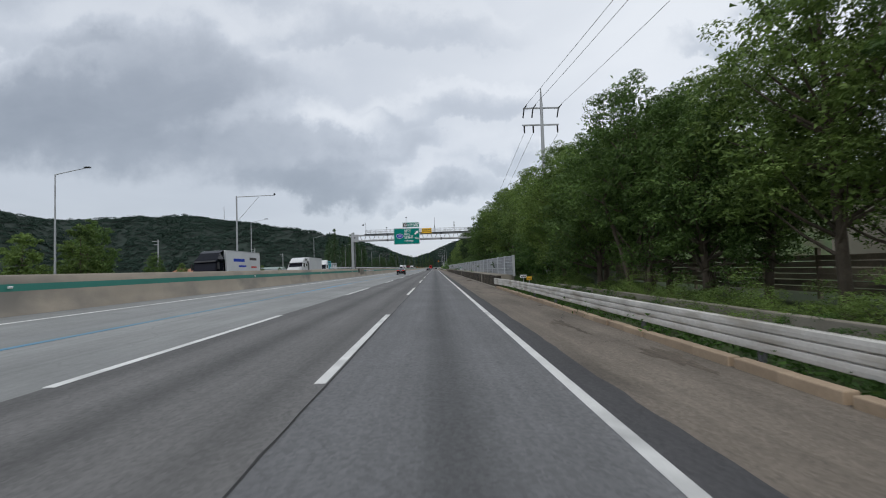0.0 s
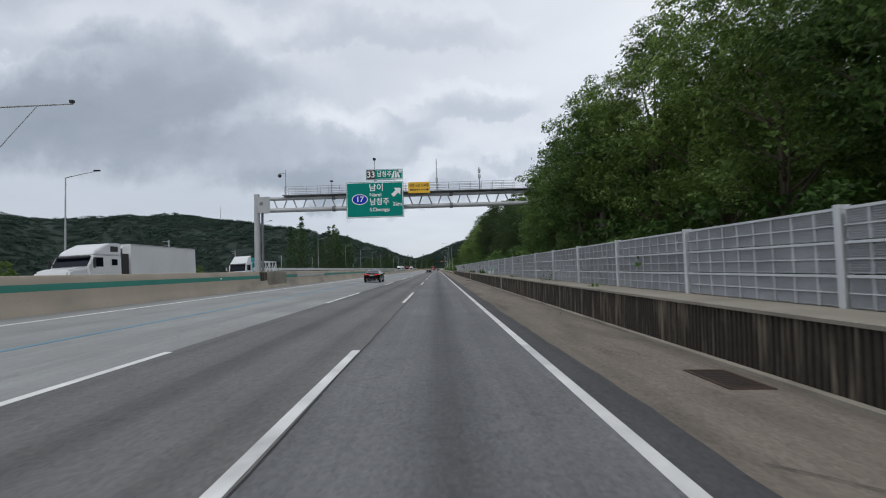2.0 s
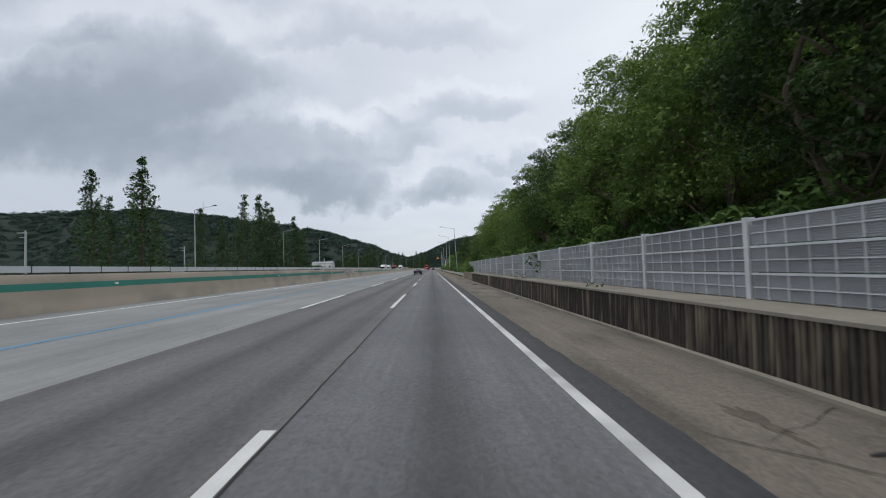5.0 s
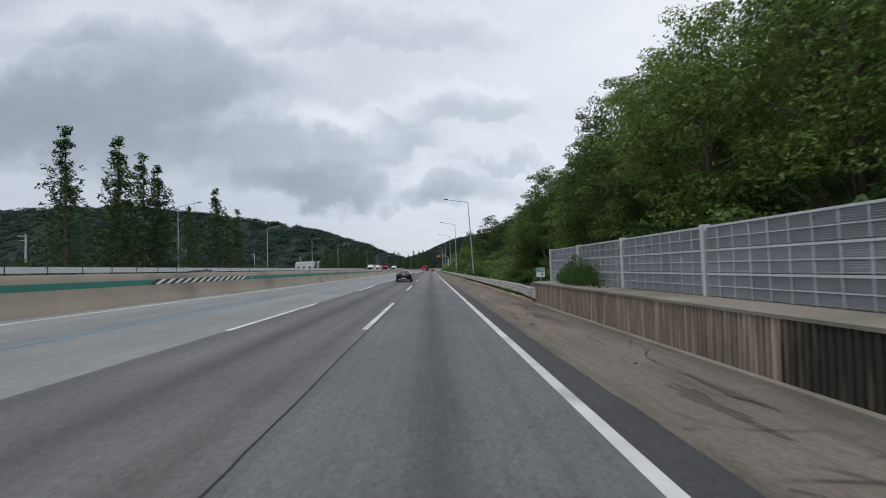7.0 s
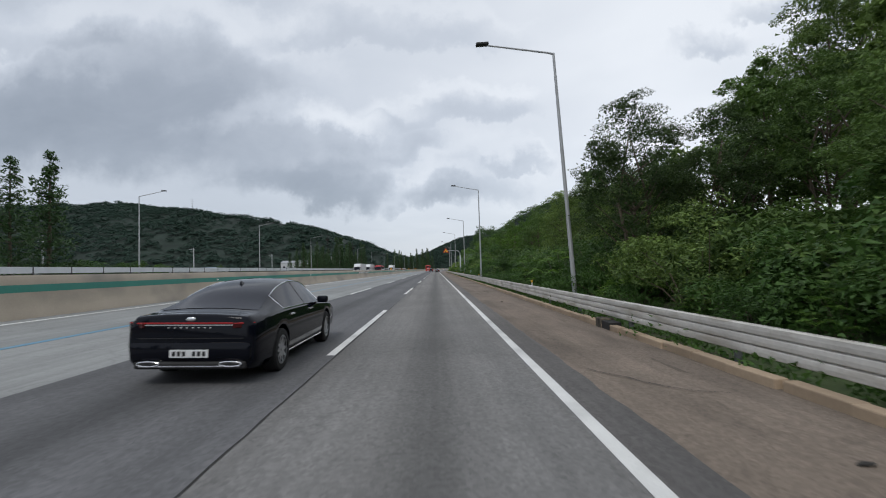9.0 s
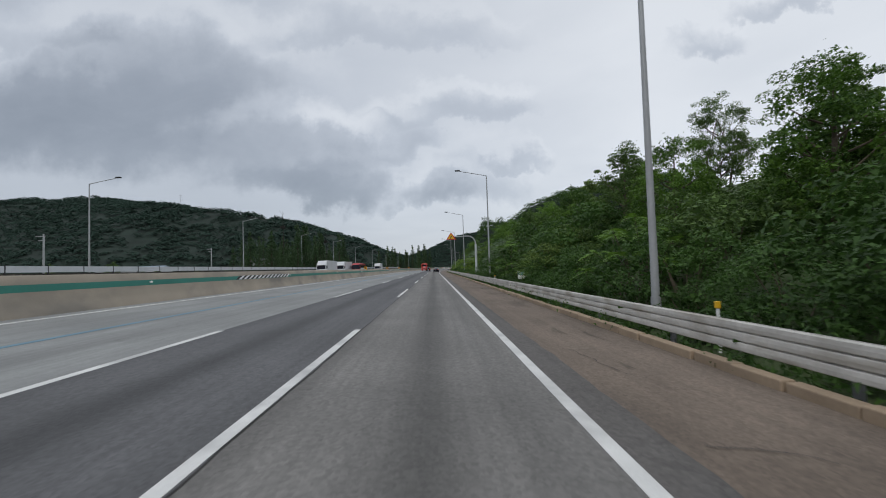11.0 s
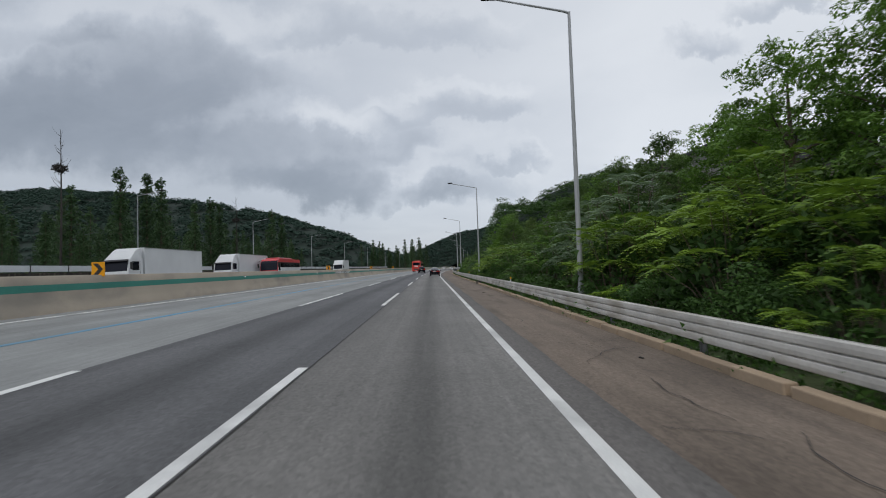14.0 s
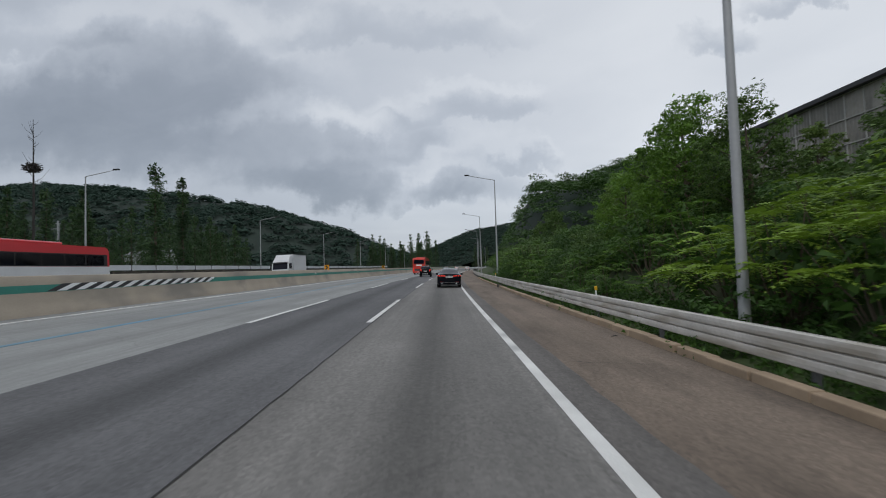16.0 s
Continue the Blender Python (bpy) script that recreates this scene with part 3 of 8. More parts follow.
# ---- guardrail, kerb and wall on the verge ----
def guardrail(y0, y1):
    top = tagged(empty("guardrail"), "weathered galvanised corrugated guardrail on steel posts", "guardrail", kind="structure")
    x = KERB_X + 0.42
    wave = [(-0.01, 0.255)]
    for z in (0.27, 0.425, 0.58):
        wave += [(-0.085, z), (-0.098, z + 0.012), (-0.103, z + 0.065), (-0.098, z + 0.122), (-0.085, z + 0.134), (-0.05, z + 0.138), (-0.05, z + 0.148)]
    y, first = y0, None
    while y < y1 - 0.1:
        e = min(y + 4.0, y1)
        if e < 380 and first is not None and abs(e - y - 4) < 1e-6:
            share("rail", first, top, pose(0, y - y0, 0))
        else:
            prof = [(x + a, b) for a, b in wave] + [(x + a + 0.012, b) for a, b in reversed(wave)]
            ob = part("rail", sweep(bmesh.new(), prof, y, e - 0.004, step=(e - 0.004 - y)), GALVANISED, top)
            first = first or ob.data
        y = e
    pm = None
    y = y0 + 1.0
    while y < y1:
        if pm is None or y > 380:
            bm = bmesh.new()
            tube(bm, [(x + 0.10 + bend(y), y, -0.2 + drop(x)), (x + 0.10 + bend(y), y, 0.69 + drop(x))], 0.06, 8)
            box(bm, x + 0.005 + bend(y), x + 0.10 + bend(y), y - 0.05, y + 0.05, 0.42 + drop(x), 0.6 + drop(x))
            # posts coloured darker than the rail to imitate the shade behind it
            ob = part("post", bm, GANTRY_DARK, top)
            base = y
            pm = pm or ob.data
        else:
            share("post", pm, top, pose(0, y - y0 - 1.0, 0))
        y += 4.0
    return top


def kerb(y0, y1):
    top = tagged(empty("kerb"), "sun-bleached concrete kerb stones along the shoulder", "kerb", kind="structure")
    rng = random.Random(4)
    me = None
    y = y0
    while y < y1 - 0.3:
        n = min(1.0, y1 - y)
        if me is None:
            b = bmesh.new()
            box(b, KERB_X, KERB_X + 0.2, 0, 0.985, drop(KERB_X) - 0.2, drop(KERB_X) + 0.14, bevel=0.02)
            me = mesh_of(b, KERB)
        share("kerb_stone", me, top, pose(bend(y) + rng.uniform(-0.012, 0.012), y, rng.uniform(-0.02, 0.01), 0, 0, rng.uniform(-0.6, 0.6)))
        y += 1.0
    return top


def rail_end(path):
    """A rail end of the same three waves, drawn out in front of the wall and closed by an end plate."""
    top = tagged(empty("guardrail_end"), "weathered guardrail end lapped over the concrete wall", "guardrail", kind="structure")
    wave = [(0.0, 0.255)]
    for z in (0.27, 0.425, 0.58):
        wave += [(-0.075, z), (-0.088, z + 0.012), (-0.093, z + 0.065), (-0.088, z + 0.122), (-0.075, z + 0.134), (-0.04, z + 0.138), (-0.04, z + 0.148)]
    bm = bmesh.new()
    rows = [[bm.verts.new((x + a, y, drop(x) + z)) for a, z in wave] for x, y in path]
    back = [[bm.verts.new((x + a + 0.012, y, drop(x) + z)) for a, z in wave] for x, y in path]
    for g in (rows, back):
        for a, b in zip(g, g[1:]):
            for j in range(len(wave) - 1):
                bm.faces.new((a[j], b[j], b[j + 1], a[j + 1]))
    part("rail", bm, GALVANISED, top)
    x, y = path[0]
    part("end_plate", box_bm(x - 0.115, x - 0.005, y - 0.02, y + 0.1, drop(x) + 0.27, drop(x) + 0.72, bevel=0.01), GALVANISED, top)
    for z in (0.34, 0.49, 0.64):
        for q in (0.2, 0.45):
            part("bolt", tube(bmesh.new(), [(x - 0.112, y + q, drop(x) + z), (x - 0.09, y + q, drop(x) + z)], 0.018, 6), PLASTIC_BLACK, top)


guardrail(-42, WALL_A - 3.7)
guardrail(WALL_B + 4.5, 560)
rail_end([(4.70, WALL_B - 0.4), (4.71, WALL_B + 0.6), (4.80, WALL_B + 1.9), (4.95, WALL_B + 3.2), (5.04, WALL_B + 4.5)])
rail_end([(4.70, WALL_A + 0.5), (4.71, WALL_A - 0.3), (4.80, WALL_A - 1.5), (4.96, WALL_A - 2.7), (5.04, WALL_A - 3.7)])
kerb(-20, WALL_A)
kerb(WALL_B, 430)


WALL_X = KERB_X + 0.08


def retaining_wall():
    """A ribbed face with a plain cap."""
    top = tagged(empty("retaining_wall"), "low ribbed concrete retaining wall, streaked black with damp", "wall", kind="structure")
    y, first = WALL_A, None
    while y < WALL_B - 0.5:
        if first is None:
            bm = bmesh.new()
            prof = []
            n = 45
            for k in range(n):
                c = 4.94 / n
                prof += [(k * c, 0.0), (k * c + c * 0.50, 0.0), (k * c + c * 0.62, 0.04), (k * c + c * 0.88, 0.04)]
            prof.append((4.93, 0.0))
            lo = [bm.verts.new((WALL_X + d, WALL_A + p, drop(WALL_X) - 0.1)) for p, d in prof]
            hi = [bm.verts.new((WALL_X + d + 0.03, WALL_A + p, drop(WALL_X) + 0.885)) for p, d in prof]
            bk = [bm.verts.new((WALL_X + 0.35, WALL_A + p, drop(WALL_X) + 0.885)) for p in (0, 4.93)]
            bl = [bm.verts.new((WALL_X + 0.35, WALL_A + p, drop(WALL_X) - 0.1)) for p in (0, 4.93)]
            for a in range(len(prof) - 1):
                bm.faces.new((lo[a], hi[a], hi[a + 1], lo[a + 1]))
            bm.faces.new(hi + [bk[1], bk[0]])
            bm.faces.new((lo[0], bl[0], bk[0], hi[0]))
            bm.faces.new((lo[-1], hi[-1], bk[1], bl[1]))
            bm.faces.new((bl[0], bl[1], bk[1], bk[0]))
            bmesh.ops.recalc_face_normals(bm, faces=bm.faces)
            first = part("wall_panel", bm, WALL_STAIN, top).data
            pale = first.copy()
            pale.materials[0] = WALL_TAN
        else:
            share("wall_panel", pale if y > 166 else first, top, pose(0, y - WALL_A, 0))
        y += 4.94
    bm = sweep(bmesh.new(), [(WALL_X + 0.01, 0.888), (WALL_X + 0.005, 0.94), (WALL_X + 0.03, 0.955), (WALL_X + 1.35, 0.985), (WALL_X + 1.35, 0.4), (WALL_X + 0.36, 0.4), (WALL_X + 0.36, 0.888)], WALL_A, WALL_B)
    part("wall_footing", sweep(bmesh.new(), [(WALL_X - 0.09, -0.03), (WALL_X - 0.09, 0.045), (WALL_X - 0.06, 0.06), (WALL_X + 0.002, 0.065), (WALL_X + 0.002, -0.03)], WALL_A, WALL_B), WALL_CAP, top, "pale concrete footing strip")
    part("wall_cap", bm, WALL_CAP, top, "pale concrete ledge on top of the wall")
    # the wall turns away from the road in a quarter round at its far end
    r, n, foot = 0.62, 18, drop(WALL_X)
    arc = [(WALL_X + r - r * math.cos(a), WALL_B + r * math.sin(a)) for a in np.linspace(0, math.pi / 2, n)] + [(WALL_X + 1.35, WALL_B + r)]
    bm = bmesh.new()
    lo, hi = [], []
    for k, (u, v) in enumerate(arc):
        g = 0.04 if k % 2 else 0.0
        lo.append(bm.verts.new((u + g, v - g, foot - 0.1)))
        hi.append(bm.verts.new((u + g, v - g, foot + 0.885)))
    for k in range(len(arc) - 1):
        bm.faces.new((lo[k], hi[k], hi[k + 1], lo[k + 1]))
    bmesh.ops.recalc_face_normals(bm, faces=bm.faces)
    part("wall_end", bm, WALL_TAN, top, "rounded ribbed end of the wall")
    bm = bmesh.new()
    rim = arc + [(WALL_X + 1.35, WALL_B), (WALL_X, WALL_B)]
    va, vb = [bm.verts.new((u, v, foot + 0.89)) for u, v in rim], [bm.verts.new((u, v, foot + 0.955)) for u, v in rim]
    bm.faces.new(vb), bm.faces.new(va[::-1])
    for k in range(len(rim)):
        m = (k + 1) % len(rim)
        bm.faces.new((va[k], va[m], vb[m], vb[k]))
    bmesh.ops.recalc_face_normals(bm, faces=bm.faces)
    part("end_cap", bm, WALL_CAP, top, "pale rounded end of the ledge")
    return top


retaining_wall()
FENCE_X = KERB_X + 1.2


def noise_fence():
    top = tagged(empty("noise_fence"), "grey louvred aluminium noise barrier on white posts", "noise barrier", kind="structure")
    z0, rows, hgt, bay = 0.96 + drop(FENCE_X), 3, 0.475, 3.94
    posts, panels, rails = None, None, None
    n = 38
    for k in range(n + 1):
        y = 182.45 - (n - k) * bay
        m = pose(FENCE_X, y, z0)
        if posts is None:
            b = box_bm(-0.075, 0.075, -0.01, 0.01, -0.05, rows * hgt + 0.06)
            box(b, -0.085, -0.07, -0.05, 0.05, -0.05, rows * hgt + 0.06)
            box(b, 0.07, 0.085, -0.05, 0.05, -0.05, rows * hgt + 0.06)
            posts = mesh_of(b, FENCE_WHITE)
        share("post", posts, top, m)
        if k == n:
            break
        for r in range(rows):
            if panels is None:
                b = bmesh.new()
                # louvres with vertical stiffeners in front of a dark back
                box(b, 0.0, 0.02, 0.08, bay - 0.08, 0.03, hgt - 0.01)
                slats = 12
                for s in range(slats):
                    z = 0.05 + s * (hgt - 0.08) / slats
                    vs = [b.verts.new(c) for c in ((-0.035, 0.08, z), (-0.035, bay - 0.08, z), (-0.003, bay - 0.08, z + 0.03), (-0.003, 0.08, z + 0.03))]
                    b.faces.new(vs)
                for s in range(1, 9):
                    box(b, -0.040, -0.001, s * bay / 9 - 0.022, s * bay / 9 + 0.022, 0.03, hgt - 0.01)
                panels = mesh_of(b, FENCE_PANEL)
                rb = box_bm(-0.055, 0.03, 0.075, bay - 0.075, hgt - 0.022, hgt + 0.018)
                box(rb, -0.05, 0.0, 0.075, bay - 0.075, hgt * 0.5 - 0.007, hgt * 0.5 + 0.007)
                rails = mesh_of(rb, FENCE_WHITE)
            share("panel", panels, top, m @ pose(0, 0, r * hgt))
            share("rail", rails, top, m @ pose(0, 0, r * hgt))
    return top


noise_fence()


# ---- lamps ----
def street_lamp(height, arm, mat_=POLE_GREY):
    top = empty("street_lamp")
    bm = bmesh.new()
    tube(bm, [(0, 0, 0), (0, 0, height)], [0.11, 0.055], 12)
    tube(bm, [(0, 0, 0), (0, 0, 0.9)], [0.13, 0.125], 12)
    part("pole", bm, mat_, top, smooth=True)
    bm = tube(bmesh.new(), [(0, 0, height - 0.05), (-0.25, 0, height + 0.03), (-arm, 0, height + 0.45 * arm / 2.4)], [0.05, 0.045, 0.035], 8)
    part("arm", bm, mat_, top, smooth=True)
    bm = box_bm(-arm - 0.5, -arm + 0.08, -0.14, 0.14, -0.06, 0.07, bevel=0.04)
    bmesh.ops.transform(bm, matrix=Matrix.Translation((0, 0, height + 0.5 * arm / 2.4)), verts=bm.verts)
    part("lamp_head", bm, PLASTIC_BLACK, top, "dark lamp housing")
    return tagged(top, "tall grey steel street lamp with one arm behind the guardrail", "street lamp", "street lamps along the verge")


lamp = street_lamp(11.85, 3.0)
lamp.matrix_basis = pose(6.5, 227.8, drop(6.35) - 0.45, 0, -2.6, 0)
for k in range(1, 11):
    y = 227.8 + 37.8 * k if k < 3 else 340.6 if k == 3 else 377.9 if k == 4 else 421.8 + 38.6 * (k - 5)
    copy_thing(lamp, pose((6.1 if k == 1 else 6.2 if k in (3, 4) else 6.45) + bend(y), y, drop(6.35) - (0.55 if k == 4 else 0.1)))
lamp = tagged(street_lamp(12.0, 2.9), "grey steel street lamp beyond the opposite carriageway", "street lamp", "street lamps of the opposite side")
lamp.matrix_basis = pose(-36.6, 44.3, -0.2, 0, 0, 180)
for y in [91.2, 138.3, 186.4, 228.4, 264.5, 303.0, 342.2, 381.0, 414.5] + [457.3 + 38.3 * k for k in range(6)]:
    copy_thing(lamp, pose((-35.5 if y == 414.5 else -36.6) + bend(y), y, -0.2, 0, 0, 180))


# ---- gantry ----
def text_bm(body, size, width=None):
    cu = bpy.data.curves.new("text", "FONT")
    cu.body, cu.size, cu.extrude, cu.offset = body, size, 0.004, size * 0.014
    cu.align_x, cu.align_y = "CENTER", "CENTER"
    ob = bpy.data.objects.new("text", cu)
    scene.collection.objects.link(ob)
    bpy.context.view_layer.update()
    me = bpy.data.meshes.new_from_object(ob.evaluated_get(bpy.context.evaluated_depsgraph_get()))
    bpy.data.objects.remove(ob)
    bm = bmesh.new()
    bm.from_mesh(me)
    bpy.data.meshes.remove(me)
    if width and len(bm.verts):
        xs = [v.co.x for v in bm.verts]
        f = width / (max(xs) - min(xs))
        bmesh.ops.scale(bm, vec=(f, 1, 1), verts=bm.verts)
    return bm


def letters(parent, body, size, x, y, z, mat_, width=None, name="lettering"):
    """Lettering that faces the oncoming road (towards -y)."""
    bm = text_bm(body, size, width)
    bmesh.ops.transform(bm, matrix=pose(x, y, z, 90, 0, 0), verts=bm.verts)
    return part(name, bm, mat_, parent)


GANTRY_Y, GX0, GX1, GZ0, GZ1 = 84.9, -14.78, 9.4, 6.98, 7.98


def gantry():
    top = tagged(empty("sign_gantry", pose(0, GANTRY_Y, 0)), "grey tubular lattice sign gantry spanning the carriageway", "gantry")
    for x, s in ((GX0, 1), (GX1, -1)):
        part("column", tube(bmesh.new(), [(x - 0.42 * s, 0, 0.2), (x - 0.42 * s, 0, GZ1 + 0.42)], [0.27, 0.23], 18), POLE_GREY, top, smooth=True)
        rib = tube(bmesh.new(), [(x - 0.02 * s, 0.12, 0.2), (x - 0.02 * s, 0.12, GZ0)], 0.10, 10)
        for z in (1.8, 3.1, 4.4, 5.7):
            box(rib, x - 0.35 * s - 0.1, x - 0.02 * s + 0.1, 0.05, 0.2, z - 0.06, z + 0.06)
        part("column_rib", rib, GANTRY_DARK, top, smooth=True)
        node = box_bm(min(x - 0.3 * s, x + 0.75 * s), max(x - 0.3 * s, x + 0.75 * s), -0.20, -0.15, GZ0 - 0.22, GZ1 + 0.18, bevel=0.012)
        box(node, min(x - 0.3 * s, x + 0.45 * s), max(x - 0.3 * s, x + 0.45 * s), -0.148, 0.25, GZ0 - 0.2, GZ1 + 0.15, bevel=0.02)
        part("node_plate", node, POLE_GREY, top)
        part("port", tube(bmesh.new(), [(x + 0.02 * s, -0.215, GZ0 + 0.6), (x + 0.02 * s, -0.19, GZ0 + 0.6)], 0.17, 16), GANTRY_DARK, top)
    for z, r in ((GZ0, 0.19), (GZ1, 0.16)):
        part("chord", tube(bmesh.new(), [(GX0 + 0.4, 0, z), (GX1 - 0.4, 0, z)], r, 16), POLE_GREY, top, smooth=True)
        for x in (-1.0 + 1.66 * 1.5, -8.6):
            part("flange", tube(bmesh.new(), [(x - 0.14, 0, z), (x + 0.14, 0, z)], r + 0.05, 16), GANTRY_DARK, top)
    k = 0
    x = 0.925 - 1.66 * 9
    while x < GX1 - 1.2:
        for u in (0.28, 1.38):
            foot = 0.28 if u < 1 else -0.28
            part("brace", tube(bmesh.new(), [(x + u, 0, GZ1 - 0.12), (x + u + foot, 0, GZ0 + 0.15)], 0.055, 8), POLE_GREY, top)
        x += 1.66
    part("walkway", box_bm(GX0 + 1.9, GX1 - 0.6, -0.45, 0.55, GZ1 + 0.18, GZ1 + 0.25), GANTRY_DARK, top)
    for y in (-0.42, 0.52):
        bm = bmesh.new()
        for z in (0.50, 0.68, 0.95):
            tube(bm, [(GX0 + 2.1, y, GZ1 + z), (GX1 - 0.6, y, GZ1 + z)], 0.018, 6)
        for k in range(24):
            x = GX0 + 2.1 + k * (GX1 - GX0 - 2.7) / 23
            tube(bm, [(x, y, GZ1 + 0.24), (x, y, GZ1 + 0.95)], 0.018, 6)
        part("handrail", bm, POLE_GREY, top)
    return top


gantry()


# ---- trees ----
def leaf_mesh(name, centres, normals, sizes, mats, rng, broad=0.28):
    """Pointed leaves, one three-cornered blade each."""
    n = len(centres)
    rand = rng.normal(size=(n, 3))
    side = np.cross(normals, rand)
    side /= np.linalg.norm(side, axis=1, keepdims=True) + 1e-9
    ahead = np.cross(side, normals)
    s = sizes[:, None]
    v = np.stack([centres - ahead * s * 0.45 - side * s * broad, centres - ahead * s * 0.35 + side * s * broad, centres + ahead * s * 0.65 - normals * s * 0.15], 1).reshape(-1, 3)
    me = bpy.data.meshes.new(name)
    me.from_pydata(v.tolist(), [], np.arange(3 * n).reshape(-1, 3).tolist())
    me.materials.append(mats)
    return me


def crown_points(clumps, radii, per, rng, flat=0.5):
    cs, ns = [], []
    for c, r in zip(clumps, radii):
        d = rng.normal(size=(per, 3))
        d[:, 2] += 0.35
        d /= np.linalg.norm(d, axis=1, keepdims=True)
        rad = r * rng.uniform(0.45, 1.0, size=(per, 1)) ** 0.5
        cs.append(np.array(c) + d * rad * np.array([1, 1, flat]))
        nn = d * 0.7 + rng.normal(size=(per, 3)) * 0.45 + np.array([0, 0, 0.9])
        ns.append(nn / np.linalg.norm(nn, axis=1, keepdims=True))
    return np.concatenate(cs), np.concatenate(ns)


def heart(boughs, radii, count, size, rng):
    """The inner, larger leaves that close a crown."""
    pick = rng.integers(0, len(boughs), count)
    c = np.array(boughs)[pick] + rng.normal(size=(count, 3)) * np.array(radii)[pick][:, None] * 0.27
    n = rng.normal(size=(count, 3))
    return c, n / np.linalg.norm(n, axis=1, keepdims=True), size * rng.uniform(0.7, 1.3, count)


def broad_tree(seed, height, spread, low, clumps=210, per=135, leaf=0.10, mat_=None, name="tree", stems=1):
    """A tapered trunk that forks into limbs; boughs round the limbs carry tufts of leaves on their outside."""
    rng = np.random.default_rng(seed)
    top = empty(name)
    bm = bmesh.new()
    lean = rng.normal(size=2) * 0.25
    for s in range(stems):
        a = 6.28 * s / stems + seed
        foot = (0.0, 0.0) if stems == 1 else (0.35 * math.cos(a), 0.35 * math.sin(a))
        k = 1.0 if stems == 1 else 1.9
        tube(bm, [(foot[0], foot[1], -0.3), (foot[0] * k + lean[0] * 0.2, foot[1] * k + lean[1] * 0.2, height * 0.2), (foot[0] * 2 * k + lean[0] * 0.6, foot[1] * 2 * k + lean[1] * 0.6, height * 0.45), (lean[0], lean[1], height * 0.8)],
             [0.17 / stems ** 0.4, 0.14 / stems ** 0.4, 0.10 / stems ** 0.4, 0.03], 8)
    boughs, big = [], []
    rings = 5
    for j in range(rings):
        f = (j + 0.5) / rings
        prof = math.sin(math.pi * (0.14 + 0.80 * f) ** 0.8) ** 0.75
        n = max(1, int(round(7 * prof)))
        for k in range(n):
            a = 6.28 * (k + rng.uniform(-0.25, 0.25)) / n + j * 1.3
            r = spread * prof * rng.uniform(0.5, 0.82)
            p = np.array([math.cos(a) * r + lean[0] * f, math.sin(a) * r + lean[1] * f, height * (low + (0.93 - low) * f + rng.uniform(-0.05, 0.05))])
            boughs.append(p)
            big.append(spread * rng.uniform(0.30, 0.44))
            if j < 4:
                z = max(height * 0.16, p[2] - height * rng.uniform(0.12, 0.24))
                tube(bm, [(lean[0] * 0.5, lean[1] * 0.5, z), (p[0] * 0.45, p[1] * 0.45, z + (p[2] - z) * 0.35), tuple(p)], [0.06, 0.04, 0.012], 5)
    boughs.append(np.array([lean[0], lean[1], height * 0.93]))
    big.append(spread * 0.34)
    part("trunk", bm, BARK, top, smooth=True)
    pts, rads = [], []
    for k in range(clumps):
        j = int(rng.integers(0, len(boughs)))
        d = rng.normal(size=3)
        d[2] += 0.3
        d /= np.linalg.norm(d)
        pts.append(boughs[j] + d * big[j] * rng.uniform(0.55, 1.08) * np.array([1, 1, 0.85]))
        rads.append(rng.uniform(0.26, 0.60) * spread / 3.2)
    c, n = crown_points(pts, rads, per, rng)
    c2, n2, s2 = heart(boughs, big, int(clumps * per * 0.24), min(leaf * 1.6, 0.4), rng)
    me = leaf_mesh("crown", np.concatenate([c, c2]), np.concatenate([n, n2]), np.concatenate([leaf * rng.uniform(0.7, 1.35, len(c)), s2]), mat_ or LEAF_BROAD, rng)
    ob = new("crown", me)
    ob.parent = top
    return top


def stems_of(bm, heads, rng):
    for h in heads:
        foot = h * np.array([0.25, 0.25, 0]) - np.array([0, 0, 0.1])
        mid = h * np.array([0.55, 0.55, 0.55]) + rng.normal(size=3) * 0.06
        tube(bm, [tuple(foot), tuple(mid), tuple(h)], [0.03, 0.02, 0.008], 3)


def shrub(seed, height, spread, leaf=0.095, clumps=44, per=120, mat_=None):
    rng = np.random.default_rng(seed)
    top = empty("shrub")
    pts, rads = [], []
    for k in range(clumps):
        a, r = rng.uniform(0, 6.28), spread * math.sqrt(rng.uniform(0, 1))
        lim = height * (1 - 0.55 * (r / spread) ** 2) * rng.uniform(0.8, 1.12)
        pts.append(np.array((math.cos(a) * r, math.sin(a) * r, rng.uniform(0.15, 1) * lim)))
        rads.append(rng.uniform(0.3, 0.6) * spread / 1.6)
    bm = bmesh.new()
    stems_of(bm, pts[:9], rng)
    part("stem", bm, BARK, top)
    c, n = crown_points(pts, rads, per, rng)
    c2, n2, s2 = heart(pts, [r * 0.8 for r in rads], clumps * 6, min(leaf * 1.6, 0.34), rng)
    me = leaf_mesh("crown", np.concatenate([c, c2]), np.concatenate([n, n2]), np.concatenate([leaf * rng.uniform(0.7, 1.4, len(c)), s2]), mat_ or LEAF_SHRUB, rng)
    ob = new("crown", me)
    ob.parent = top
    return top


